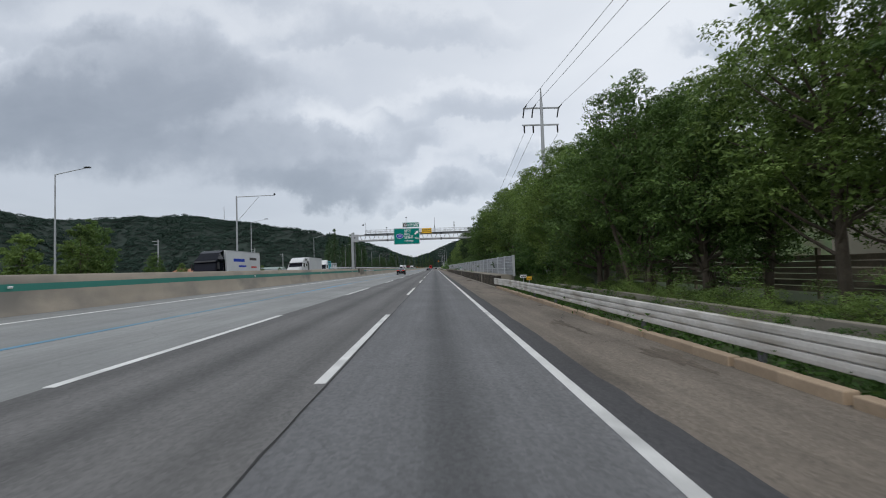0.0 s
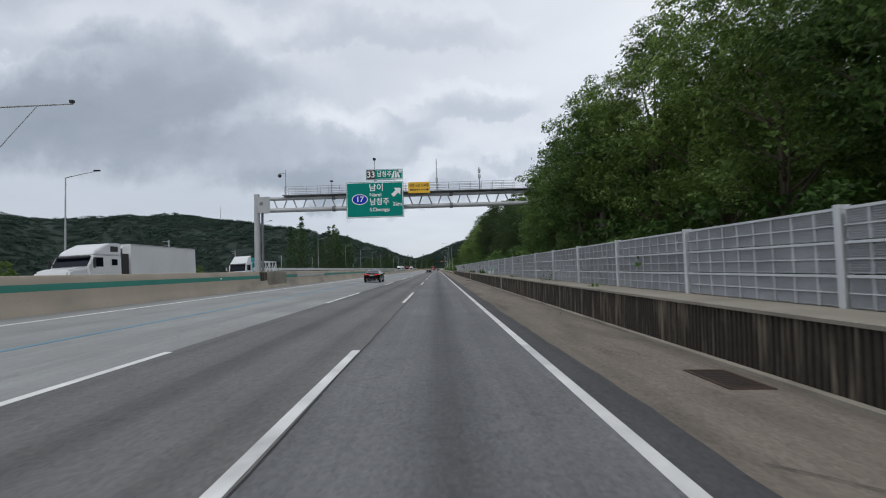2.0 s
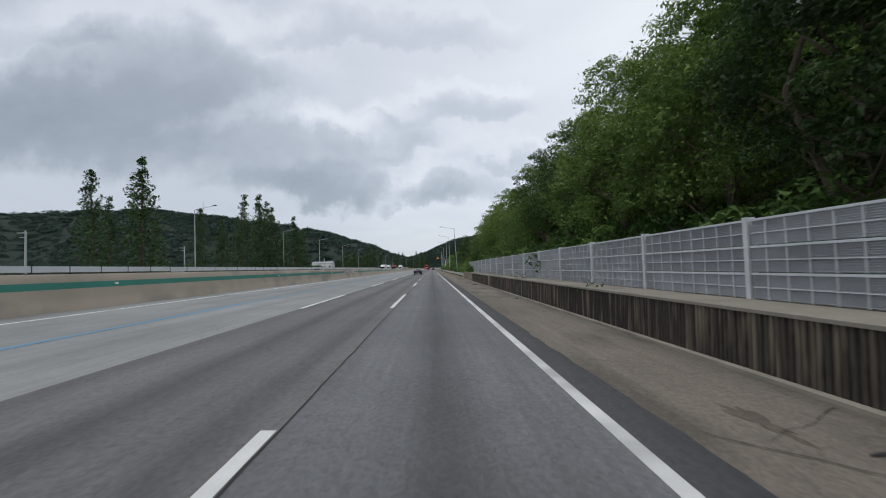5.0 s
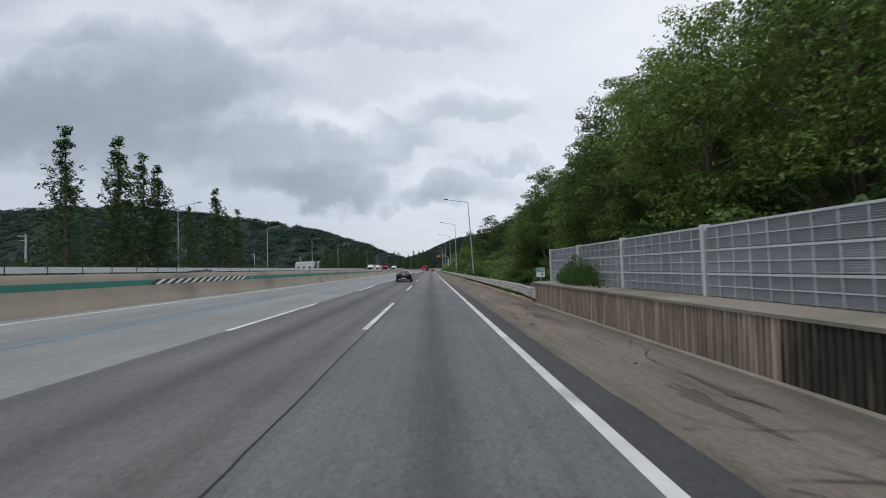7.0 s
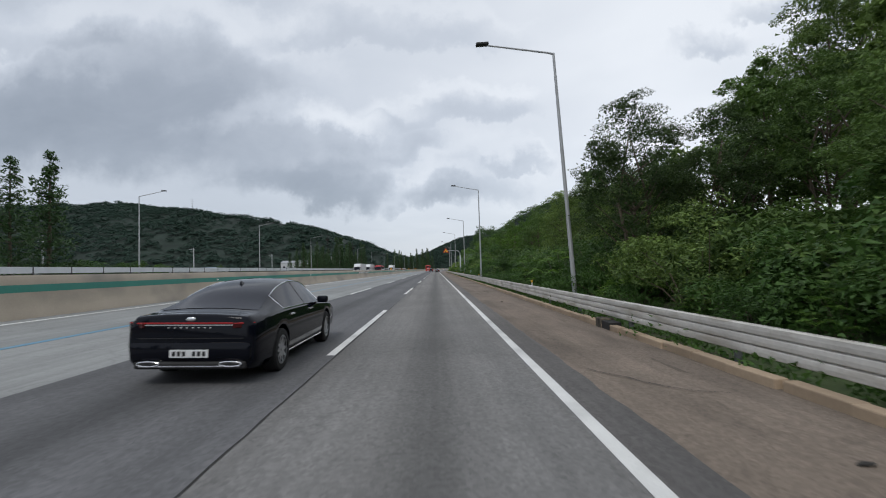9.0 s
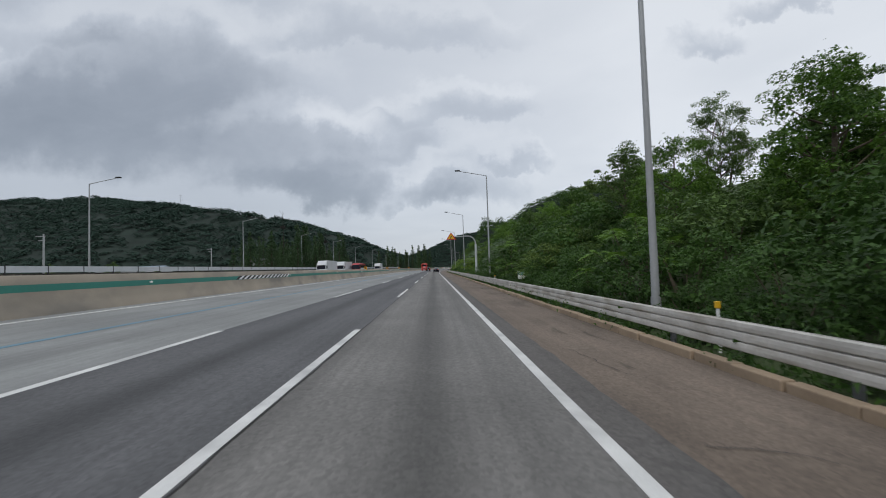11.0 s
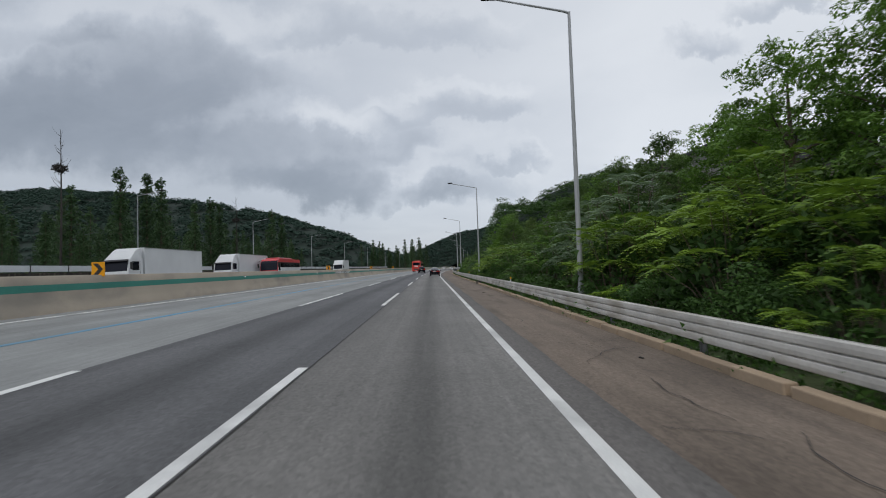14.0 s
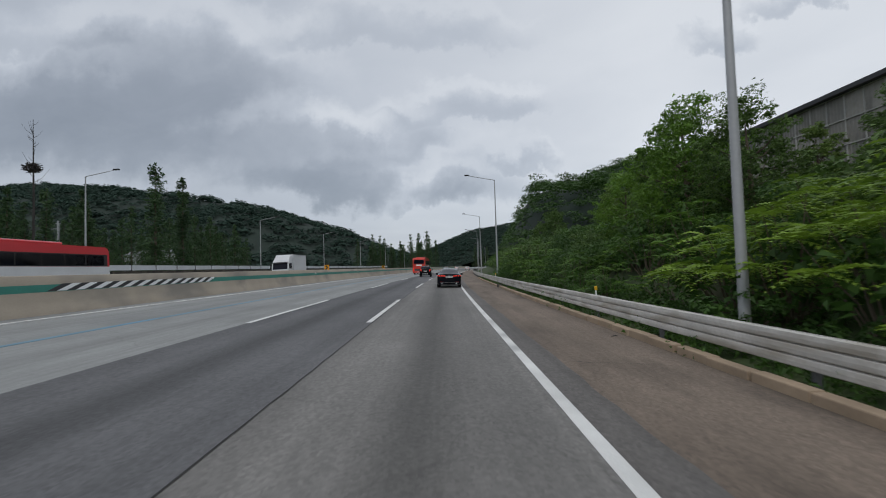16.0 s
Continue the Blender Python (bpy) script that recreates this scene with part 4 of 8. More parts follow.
def frond_shrub(seed, height, spread, heads=17, fronds=10, pairs=7, length=0.6, name="shrub", bare=0.0, leaf=None):
    """A shrub of arching fronds: at the end of each stem a whorl of long feathered leaves with leaflets in pairs."""
    rng = np.random.default_rng(seed)
    top = empty(name)
    hs = []
    for k in range(heads):
        a, r = k * 2.4 + rng.uniform(-0.3, 0.3), spread * math.sqrt((k + 0.5) / heads)
        hs.append(np.array((math.cos(a) * r, math.sin(a) * r, height * (1 - 0.62 * (r / spread) ** 2) * rng.uniform(0.72 - 0.34 * bare, 1.05))))
    bm = bmesh.new()
    if bare:
        tube(bm, [(0, 0, -0.3), (0.1, 0.05, height * 0.3), (0, 0.1, height * 0.6), (0.1, 0, height * 0.82)], [0.13, 0.10, 0.07, 0.02], 7)
        for h in hs[::2]:
            z = max(height * 0.2, h[2] - height * 0.3)
            tube(bm, [(0.05, 0.05, z), (h[0] * 0.5, h[1] * 0.5, z + (h[2] - z) * 0.4), tuple(h)], [0.05, 0.03, 0.01], 5)
    else:
        stems_of(bm, hs, rng)
    part("trunk" if bare else "stem", bm, BARK, top)
    vs = []
    for h in hs:
        for k in range(fronds):
            a = 6.28 * (k + rng.uniform(-0.3, 0.3)) / fronds
            rise = rng.uniform(-0.15, 0.75)
            d = np.array([math.cos(a), math.sin(a), rise])
            d /= np.linalg.norm(d)
            ln = length * rng.uniform(0.65, 1.2)
            side = np.cross(d, (0, 0, 1.0))
            side /= np.linalg.norm(side)
            droop = rng.uniform(0.35, 0.7) * ln
            t = (np.arange(pairs) + 1.0) / pairs
            mid = h + d * (t * ln)[:, None] - np.array([0, 0, 1.0]) * (droop * t ** 2)[:, None]
            w = ln * 0.27 * np.sin(np.pi * (0.2 + 0.72 * t)) ** 0.7
            for sg in (-1, 1):
                ahead = d * 0.45 + sg * side - np.array([0, 0, 0.35])
                ahead /= np.linalg.norm(ahead)
                broad = d * 0.9
                tip = mid + ahead * w[:, None]
                foot = mid + ahead * w[:, None] * 0.08
                vs.append(np.stack([foot - broad * w[:, None] * 0.27, tip, foot + broad * w[:, None] * 0.27], 1).reshape(-1, 3))
    v = np.concatenate(vs)
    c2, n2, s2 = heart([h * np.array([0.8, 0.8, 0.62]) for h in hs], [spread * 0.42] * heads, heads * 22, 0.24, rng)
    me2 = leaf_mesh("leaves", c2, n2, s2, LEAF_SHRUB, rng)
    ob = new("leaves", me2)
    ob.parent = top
    me = bpy.data.meshes.new("fronds")
    me.from_pydata(v.tolist(), [], np.arange(len(v)).reshape(-1, 3).tolist())
    me.materials.append(leaf or LEAF_FROND)
    ob = new("fronds", me)
    ob.parent = top
    return top


def conifer(seed, height, spread, taper=0.8):
    """A narrow, tiered tree."""
    rng = np.random.default_rng(seed)
    top = empty("conifer")
    bm = tube(bmesh.new(), [(0, 0, -0.3), (0.05, 0, height * 0.5), (0, 0.05, height)], [0.22, 0.13, 0.02], 8)
    limbs = bmesh.new()
    pts, rads = [], []
    levels = 20
    for j in range(levels):
        z = 0.08 + 0.88 * j / (levels - 1) + rng.uniform(-0.012, 0.012)
        reach = spread * 1.25 * (1.03 - z) ** taper * rng.uniform(0.72, 1.1)
        for k in range(6 if z < 0.75 else 4):
            a = j * 0.9 + k * 6.28 / 6 + rng.uniform(-0.3, 0.3)
            r = reach * rng.uniform(0.65, 1.12)
            end = np.array([math.cos(a) * r, math.sin(a) * r, z * height + r * 0.28])
            start = np.array([0, 0, z * height])
            if k % 2 == 0:
                tube(limbs, [tuple(start), tuple(end)], [0.035, 0.008], 4)
            for f in (0.4, 0.72, 1.0):
                pts.append(start + (end - start) * f + rng.normal(size=3) * 0.2)
                rads.append((0.34 + 0.16 * (1 - f) + 0.22 * rng.random()) * (1.1 - 0.55 * z))
    pts.append(np.array([0, 0.03, height * 1.0]))
    rads.append(0.22)
    part("trunk", bm, BARK, top)
    tagged(part("branch", limbs, BARK, top), kind="stuff")
    c, n = crown_points(pts, rads, 11, rng, 0.9)
    me = leaf_mesh("crown", c, n, 0.36 * rng.uniform(0.7, 1.3, len(c)), LEAF_CONIFER, rng, 0.22)
    ob = new("crown", me)
    ob.parent = top
    return top


rng = random.Random(11)
kinds = [broad_tree(1, 10.5, 3.3, 0.30), broad_tree(2, 11.2, 3.1, 0.33, mat_=LEAF_DARK, stems=2), broad_tree(3, 9.8, 3.5, 0.28), broad_tree(4, 10.2, 3.0, 0.32, mat_=LEAF_DARK, stems=3), broad_tree(5, 8.8, 3.3, 0.22, mat_=LEAF_DARK)]
for k in kinds:
    tagged(k, "tall leafy broadleaf tree with dense green crown on the verge", "tree", "roadside trees")
# same broad trees with shade painted into the leaves, for the dim stretch
deep = [broad_tree(11, 10.8, 3.3, 0.30, mat_=LEAF_SHADED, stems=2), broad_tree(12, 10.2, 3.4, 0.28, mat_=LEAF_SHADED, stems=3)]
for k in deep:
    tagged(k, "shade-darkened tree with several trunks behind the noise fence", "tree", "dark roadside trees")
back = [broad_tree(7, 10.6, 3.4, 0.2, 130, 62, 0.25, LEAF_DARK), broad_tree(8, 10.0, 3.2, 0.18, 130, 62, 0.25)]
for k in back:
    tagged(k, "leafy tree standing behind the roadside row", "tree", "trees behind the roadside row")
used = set()


def plant(pool, x, y, scale, turn):
    src = pool[rng.randrange(len(pool))]
    m = pose(x + bend(y), y, (drop(min(x, 30)) - 0.1 if x > -16 else -0.15) + bank(x, y), 0, 0, turn) @ Matrix.Scale(scale, 4)
    if src.name not in used:
        used.add(src.name)
        src.matrix_basis = m
        return src
    ob = copy_thing(src, pose(0, 0, 0))
    ob.matrix_basis = m
    return ob


def tall(y):
    """How high the roadside trees stand along the way."""
    return float(np.interp(y, [0, 58, 66, 75, 80, 88, 104, 112, 122, 150, 165, 178, 198, 206, 214], [1.0, 1.0, 1.10, 1.10, 0.90, 0.76, 0.80, 0.98, 1.10, 1.04, 0.92, 0.98, 0.95, 0.78, 0.72]))


y = -6.0
while y < 211:
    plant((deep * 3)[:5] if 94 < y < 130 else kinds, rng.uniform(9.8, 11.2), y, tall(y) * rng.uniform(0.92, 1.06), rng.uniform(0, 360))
    y += rng.uniform(3.6, 4.8)
y = 40.0
while y < 215:
    plant(back, rng.uniform(15.0, 18.5), y, tall(y) * rng.uniform(1.0, 1.15), rng.uniform(0, 360))
    y += rng.uniform(5.5, 8.0)
for xx in (21, 27, 34, 42, 51):
    y = 98.0 + rng.uniform(0, 4)
    while y < 226:
        plant(back, xx + rng.uniform(-2, 2), y, rng.uniform(0.75, 1.0), rng.uniform(0, 360))
        y += rng.uniform(5.5, 7.5)
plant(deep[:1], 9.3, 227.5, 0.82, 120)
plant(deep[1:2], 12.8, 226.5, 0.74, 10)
plant(kinds[1:2], 11.5, 217.5, 0.62, 80)
plant(kinds[3:4], 15.0, 224, 0.75, 70)
plant(back, 18.0, 231, 0.9, 20)
for xx, yy, size in ((22, 231, 1.2), (26, 233, 1.3), (24, 240, 1.1), (15.6, 215.5, 0.70), (17.5, 211, 0.82), (13.5, 203, 0.86), (14.5, 208, 0.78), (14.0, 197, 1.0)):
    plant(kinds[:2], xx, yy, size, rng.uniform(0, 360))
plant(back, 19.5, 219, 0.75, 200)
y = 234.0
while y < 470:
    up = min(1, (y - 205) / 70)
    plant(kinds if rng.random() < 0.3 and y < 390 else back, rng.uniform(12.0, 14) + 3 * up + (rng.uniform(0, 8) if y > 405 else 0), y, rng.uniform(0.55, 0.8) * (1 - 0.2 * up) * (0.55 if 352 < y < 402 else 1.0), rng.uniform(0, 360))
    y += rng.uniform(7.5, 10.5)

feathered = [frond_shrub(41, 2.7, 1.7), frond_shrub(42, 3.3, 1.8), frond_shrub(43, 1.7, 1.5)]
for k in feathered:
    tagged(k, "lush green shrub of long feathery leaves leaning over the guardrail", "shrub", "feathery shrubs")
spring = [frond_shrub(44, 2.9, 1.8, length=0.75, leaf=LEAF_SPRING), frond_shrub(45, 3.2, 1.7, length=0.75, leaf=LEAF_SPRING), frond_shrub(46, 2.0, 1.6, length=0.75, leaf=LEAF_SPRING)]
for k in spring:
    tagged(k, "bright yellow-green shrub of feathery leaves leaning over the guardrail", "shrub", "yellow-green feathery shrubs")
silvery = [frond_shrub(47, 2.8, 1.7, leaf=LEAF_PALE), frond_shrub(48, 3.2, 1.8, leaf=LEAF_PALE), frond_shrub(49, 1.9, 1.5, leaf=LEAF_PALE)]
for k in silvery:
    tagged(k, "shrub showing pale grey-green undersides of feathery leaves", "shrub", "pale feathery shrubs")


def feathery(y):
    """Which feathered shrub grows at this stretch of the verge."""
    return spring if 327 < y < 343 or 364 < y < 381 else silvery if 303 < y < 315 or 343 <= y < 351 else feathered


locusts = [broad_tree(51, 7.0, 3.0, 0.10, 140, 120, 0.115, LEAF_FROND), broad_tree(52, 7.6, 2.7, 0.12, 140, 120, 0.115, LEAF_DARK)]
for k in locusts:
    tagged(k, "young feathery-leaved tree on the bank above the guardrail", "tree", "feathery trees")
for xx, yy, size in ((12.4, 291, 0.82), (13.2, 296, 0.78), (12.0, 300.5, 0.66), (13.6, 304, 0.85), (12.2, 308, 0.8), (13.0, 313, 0.86), (12.6, 319, 0.76), (12.4, 326, 0.56), (13.6, 331, 0.62), (14.2, 335, 1.0), (13.2, 338.5, 0.95), (14.0, 343, 0.8), (14.4, 348, 0.62),
                     (13.0, 381, 0.52), (12.2, 386, 0.76), (12.0, 390, 1.0), (13.4, 394, 0.95), (12.6, 399, 0.75), (13.0, 283, 0.9), (12.4, 276, 0.8), (13.2, 268, 0.85), (12.0, 259, 0.8)):
    plant(locusts, xx, yy, size, rng.uniform(0, 360))
bushes = [shrub(21, 2.4, 1.9), shrub(22, 1.9, 1.8), shrub(23, 3.0, 2.0, mat_=LEAF_BROAD)]
rough = [shrub(24, 2.8, 2.3, 0.17, 40, 80), shrub(25, 3.2, 2.4, 0.17, 40, 80, LEAF_DARK)]
for k in rough:
    k.name = "bush"
    tagged(k, "dense green bush higher up the bank", "bush", "bank bushes")
for k in bushes:
    tagged(k, "bushy green shrub crowding the verge", "shrub", "verge shrubs")
y = 0.0
while y < 33:
    plant(bushes, rng.uniform(6.3, 7.0), y, rng.uniform(0.26, 0.42), rng.uniform(0, 360))
    plant(bushes[2:], rng.uniform(7.3, 9.2), y, rng.uniform(0.35, 0.6), rng.uniform(0, 360))
    y += rng.uniform(1.0, 1.6)
y = 192.0
while y < 425:
    size = 0.5 if y < 206 else 0.45 if y < 222 else 1.0
    low_one = rng.random() < 0.35
    clear = 1.2 if 282.5 < y < 287.5 or 184 < y < 189 else 0.0
    plant(bushes[:2] if rng.random() < (0.8 if y < 285 else 0.3) else feathery(y), (6.6 if low_one else 7.5) + clear + rng.uniform(-0.3, 0.5), y, rng.uniform(0.8, 1.12) * size * (0.6 if low_one else 1.0), rng.uniform(0, 360))
    y += rng.uniform(1.8, 2.5)
y = 300.0
while y < 392:
    plant(feathery(y), 9.3 + rng.uniform(-0.5, 0.5), y, rng.uniform(1.15, 1.5) * (0.66 if y > 358 else 1.0), rng.uniform(0, 360))
    y += rng.uniform(2.6, 3.4)
for k in range(16):
    plant(rough, 10.6 + 1.4 * (k % 2), 282 + 2.6 * k, rng.uniform(1.15, 1.5), rng.uniform(0, 360))
for xx, yy in ((9.4, 281.5), (9.0, 284), (9.6, 286.5), (9.2, 289), (8.4, 283), (8.6, 287)):
    plant(bushes, xx, yy, rng.uniform(0.85, 1.15), rng.uniform(0, 360))
for xx, yy, size in ((8.7, 29.5, 0.92), (8.9, 24.0, 0.98), (8.6, 18.5, 0.95), (9.0, 33.2, 0.85)):
    plant(kinds, xx, yy, size, rng.uniform(0, 360))
y = 40.0
while y < 178:
    plant(rough, rng.uniform(8.9, 9.7), y, rng.uniform(0.95, 1.35), rng.uniform(0, 360))
    y += rng.uniform(2.6, 3.8)
plant(kinds[1:2], 8.8, 70.5, 1.0, 30)
plant(kinds[4:5], 8.6, 74.0, 1.15, 130)
low_ones = [shrub(26, 1.1, 1.2, 0.12, 24, 50), shrub(27, 0.9, 1.3, 0.12, 24, 50)]
for k in low_ones:
    tagged(k, "low leafy bush at the foot of the bank behind the guardrail", "shrub", "verge shrubs")
y = 226.0
while y < 398:
    plant(low_ones, rng.uniform(6.15, 6.7), y, rng.uniform(0.7, 1.05), rng.uniform(0, 360))
    y += rng.uniform(1.6, 2.6)
for xx, yy, size in ((15.0, 351, 0.85), (14.4, 356, 0.82), (15.6, 360.5, 0.88), (15.0, 365, 0.80), (14.8, 369.5, 0.60), (11.0, 359.0, 0.74), (10.8, 355.6, 0.66)):
    plant(locusts, xx, yy, size, rng.uniform(0, 360))
y = 203.0
while y < 236:
    plant(bushes, rng.uniform(8.6, 9.6), y, rng.uniform(1.0, 1.4), rng.uniform(0, 360))
    plant(rough, rng.uniform(11.0, 12.5), y + 1, rng.uniform(1.1, 1.5), rng.uniform(0, 360))
    y += rng.uniform(2.6, 3.6)
y = 212.0
while y < 470:
    for x0 in (10.0, 13.2, 16.6) if y < 300 or y > 400 else (10.6, 15.0):
        plant(rough, x0 + rng.uniform(-0.8, 0.8), y + rng.uniform(-1, 1), rng.uniform(0.75, 1.1), rng.uniform(0, 360))
    y += rng.uniform(4.2, 5.2)

firs = [conifer(31, 15, 2.5), conifer(32, 13, 2.2), conifer(33, 16.5, 2.7)]
for k in firs:
    tagged(k, "tall narrow dark green conifer beyond the opposite carriageway", "conifer", "conifers beyond the road")
# place, and height of the tip in metres
for k, (x, y, top_z) in enumerate(((-39, 168.2, 14.1), (-39, 177.4, 17.6), (-41, 184, 10), (-39, 192.9, 12.9), (-39, 200.6, 11.6), (-39, 211, 18.2), (-42, 215, 14), (-39, 219.5, 19.2), (-39, 224.2, 18.6), (-41, 222, 13), (-39, 227.6, 17.4),
                                   (-41, 232, 11), (-39, 236, 12.9), (-39, 245.4, 17.2), (-41, 241, 12), (-39, 250, 13.2), (-39, 254.2, 14.6), (-41, 174, 12))):
    plant(firs[k % 3:k % 3 + 1], x, y, (top_z + 0.15) / (15, 13, 16.5)[k % 3], rng.uniform(0, 360))
for k in range(44):
    kind = k % 3
    plant(firs[kind:kind + 1], -45 - 3.2 * (k % 4), 372 + 2.3 * k, (8.5 + (k * 5) % 7 * 0.8) / (15, 13, 16.5)[kind], rng.uniform(0, 360))
columns = [conifer(34, 15, 1.35, 0.45), conifer(35, 14, 1.2, 0.5)]
for k in columns:
    tagged(k, "slender columnar conifer behind the pale far fence", "conifer", "slender conifers behind the far fence")
for k, (x, y, top_z) in enumerate(((-36.8, 378.2, 14.8), (-36.4, 382.5, 14.8), (-36.6, 386.0, 15.0), (-36.3, 394.2, 12.7), (-36.0, 398.5, 14.2), (-36.0, 401.6, 13.4), (-36.0, 426.0, 15.7), (-35.6, 431.0, 14.8),
                                   (-38.5, 366, 7.5), (-38, 369, 8.2), (-38.2, 389.5, 9.8), (-38.5, 406, 9.2), (-38.5, 413.5, 10.4), (-38, 418, 9.0), (-37.5, 437, 10.5), (-37.5, 443, 9.4))):
    plant(columns[k % 2:k % 2 + 1], x, y, (top_z + 0.15) / (15, 14)[k % 2], rng.uniform(0, 360))
spots = [(-40 - 3 * (k % 2), 376 + 4.6 * k, (0.52, 0.6, 0.5, 0.42, 0.55, 0.6)[k % 6]) for k in range(20)]
spots += [(-54 + (k * 7.3) % 33, 588 + (k * 13) % 56, 1.0 + 0.32 * ((k * 7) % 5) / 5) for k in range(24)]
spots += [(-25, 800, 1.4), (-19, 806, 1.15), (-13, 796, 1.3)]
for x, y, size in spots:
    plant(firs, x, y, size, rng.uniform(0, 360))
y = 36.0
while y < 62:
    for x0 in (12.5, 16.0):
        plant(rough, x0 + rng.uniform(-0.8, 0.8), y + rng.uniform(-1, 1), rng.uniform(0.45, 0.75), rng.uniform(0, 360))
    y += rng.uniform(3.6, 4.6)
y = 60.0
while y < 440:
    plant(rough, -38 + rng.uniform(-3, 2), y, rng.uniform(0.5, 0.95), rng.uniform(0, 360))
    y += rng.uniform(5, 12)
# a belt of bushes and trees beyond the far fence
for k in range(30):
    yy = 20 + 15 * k + rng.uniform(-5, 5)
    plant(back, -62 + rng.uniform(-6, 6), yy, rng.uniform(0.3, 0.5), rng.uniform(0, 360))
for xx, yy, size in ((-44, 57, 0.85), (-47, 63, 0.9), (-46, 51, 0.7), (-50, 44, 0.6), (-44, 72, 0.5), (-45, 36, 0.55), (-52, 70, 0.6)):
    plant(back, xx, yy, size, rng.uniform(0, 360))


# ---- hills ----
def hill_height(x, y, ridge, steep=1.3, foot=60.0, spread=1.7):
    best = 0.0
    for (xa, ya, za), (xb, yb, zb) in zip(ridge, ridge[1:]):
        dx, dy = xb - xa, yb - ya
        t = max(0, min(1, ((x - xa) * dx + (y - ya) * dy) / (dx * dx + dy * dy)))
        d = math.hypot(x - xa - t * dx, y - ya - t * dy)
        h = za + t * (zb - za)
        best = max(best, h * max(0, 1 - (d / (foot + h * spread)) ** steep))
    if steep > 2:
        best = min(best, max(0.0, (x - 10.5 - bend(y)) * 2.1))
    return best


def hill(name, ridge, area, step, crown, count, seed, label, shape=(1.3, 60.0, 1.7), per=17, leaves=None, broad=0.42, grain=(0.5, 1.0)):
    x0, x1, y0, y1 = area
    bm = bmesh.new()
    xs, ys = np.arange(x0, x1 + 1, step), np.arange(y0, y1 + 1, step)
    grid = [[bm.verts.new((x, y, hill_height(x, y, ridge, *shape) + 4 * noise.noise((x * 0.02, y * 0.02, 3)) - (7.4 if shape[0] > 2 else 6))) for x in xs] for y in ys]
    for a, b in zip(grid, grid[1:]):
        for j in range(len(xs) - 1):
            bm.faces.new((a[j], a[j + 1], b[j + 1], b[j]))
    top = part(name, bm, WOOD_FLOOR_SHADED, smooth=True)
    tagged(top, label, "wooded hill", kind="structure")
    r = np.random.default_rng(seed)
    spots, steep_one = [], shape[0] > 2
    while len(spots) < count:
        x, y = r.uniform(x0, x1), r.uniform(y0, y1)
        h = hill_height(x, y, ridge, *shape)
        away = math.hypot(x, y - 200)
        past = 12 if steep_one else 30
        if hill_height(x + past * x / away, y + past * (y - 200) / away, ridge, *shape) < h - (2 if steep_one else 5):
            continue
        if h > (2.5 if steep_one else 5):
            spots.append((x, y, h + 4 * noise.noise((x * 0.02, y * 0.02, 3)) - 6 + (crown * r.uniform(0.4, 1.1) if steep_one and r.random() < 0.16 else 0.0), crown * (0.55 + 0.75 * r.random() ** 2)))
    spots = np.array(spots)
    d = r.normal(size=(count, per, 3))
    d[..., 2] = np.abs(d[..., 2]) + 0.15
    d /= np.linalg.norm(d, axis=2, keepdims=True)
    size = spots[:, None, 3:4]
    at = spots[:, None, :3] + d * size * np.array([1.0, 1.0, 0.6]) * r.uniform(0.6, 1.0, (count, per, 1))
    nn = d * 0.6 + r.normal(size=d.shape) * 0.14 + np.array([0, 0, 0.7])
    nn /= np.linalg.norm(nn, axis=2, keepdims=True)
    me = leaf_mesh("tree_canopy", at.reshape(-1, 3), nn.reshape(-1, 3), (np.broadcast_to(size[..., 0], (count, per)) * r.uniform(*grain, (count, per))).reshape(-1), leaves or LEAF_FAR_HAZED, r, broad)
    ob = new("tree_canopy", me)
    ob.parent = top
    tagged(ob, kind="stuff")


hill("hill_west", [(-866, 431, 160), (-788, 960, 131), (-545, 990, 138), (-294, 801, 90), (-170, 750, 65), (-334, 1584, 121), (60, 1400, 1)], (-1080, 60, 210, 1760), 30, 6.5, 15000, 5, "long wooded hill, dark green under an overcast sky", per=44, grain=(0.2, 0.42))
hill("hill_east", [(15.1, 527.4, 32.0), (61.8, 486.0, 27.3), (92.7, 617.9, 46.7), (130.5, 646.0, 68.7), (278, 801, 114)], (12, 290, 400, 820), 7, 2.9, 9000, 6, "steep wooded hill beside the far motorway", (2.5, 35.0, 0.84), 64, LEAF_SHRUB, 0.36, (0.12, 0.3))
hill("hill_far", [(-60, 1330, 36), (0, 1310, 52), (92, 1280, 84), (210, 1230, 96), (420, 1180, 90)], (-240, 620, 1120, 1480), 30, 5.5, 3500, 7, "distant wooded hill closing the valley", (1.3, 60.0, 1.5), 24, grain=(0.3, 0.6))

# the thicket past the end of the tall row
for xx, yy, size, turn in ((11.5, 234.0, 0.62, 40), (12.6, 239.0, 0.74, 160), (13.2, 245.0, 0.74, 250), (15.2, 237.0, 0.72, 300), (12.4, 250.0, 0.66, 70)):
    plant(kinds, xx, yy, size, turn)
for xx, yy, size in ((9.4, 230.5, 1.2), (9.6, 234.5, 1.3), (9.5, 239.0, 1.25)):
    plant(bushes, xx, yy, size, 50 * yy)
plant(bushes, 8.3, 33.0, 1.1, 20)
for xx, yy, size, turn in ((11.6, 15.5, 0.95, 30), (12.2, 19.5, 1.0, 140), (11.8, 24.0, 0.95, 260), (12.4, 11.0, 1.0, 80)):
    plant(kinds[2:3], xx, yy, size, turn)
for k in range(8):
    plant(rough[:1], -37.2 - 0.8 * (k % 2), 252 + 2.7 * k, 1.2 + 0.12 * (k % 3), 61 * k)
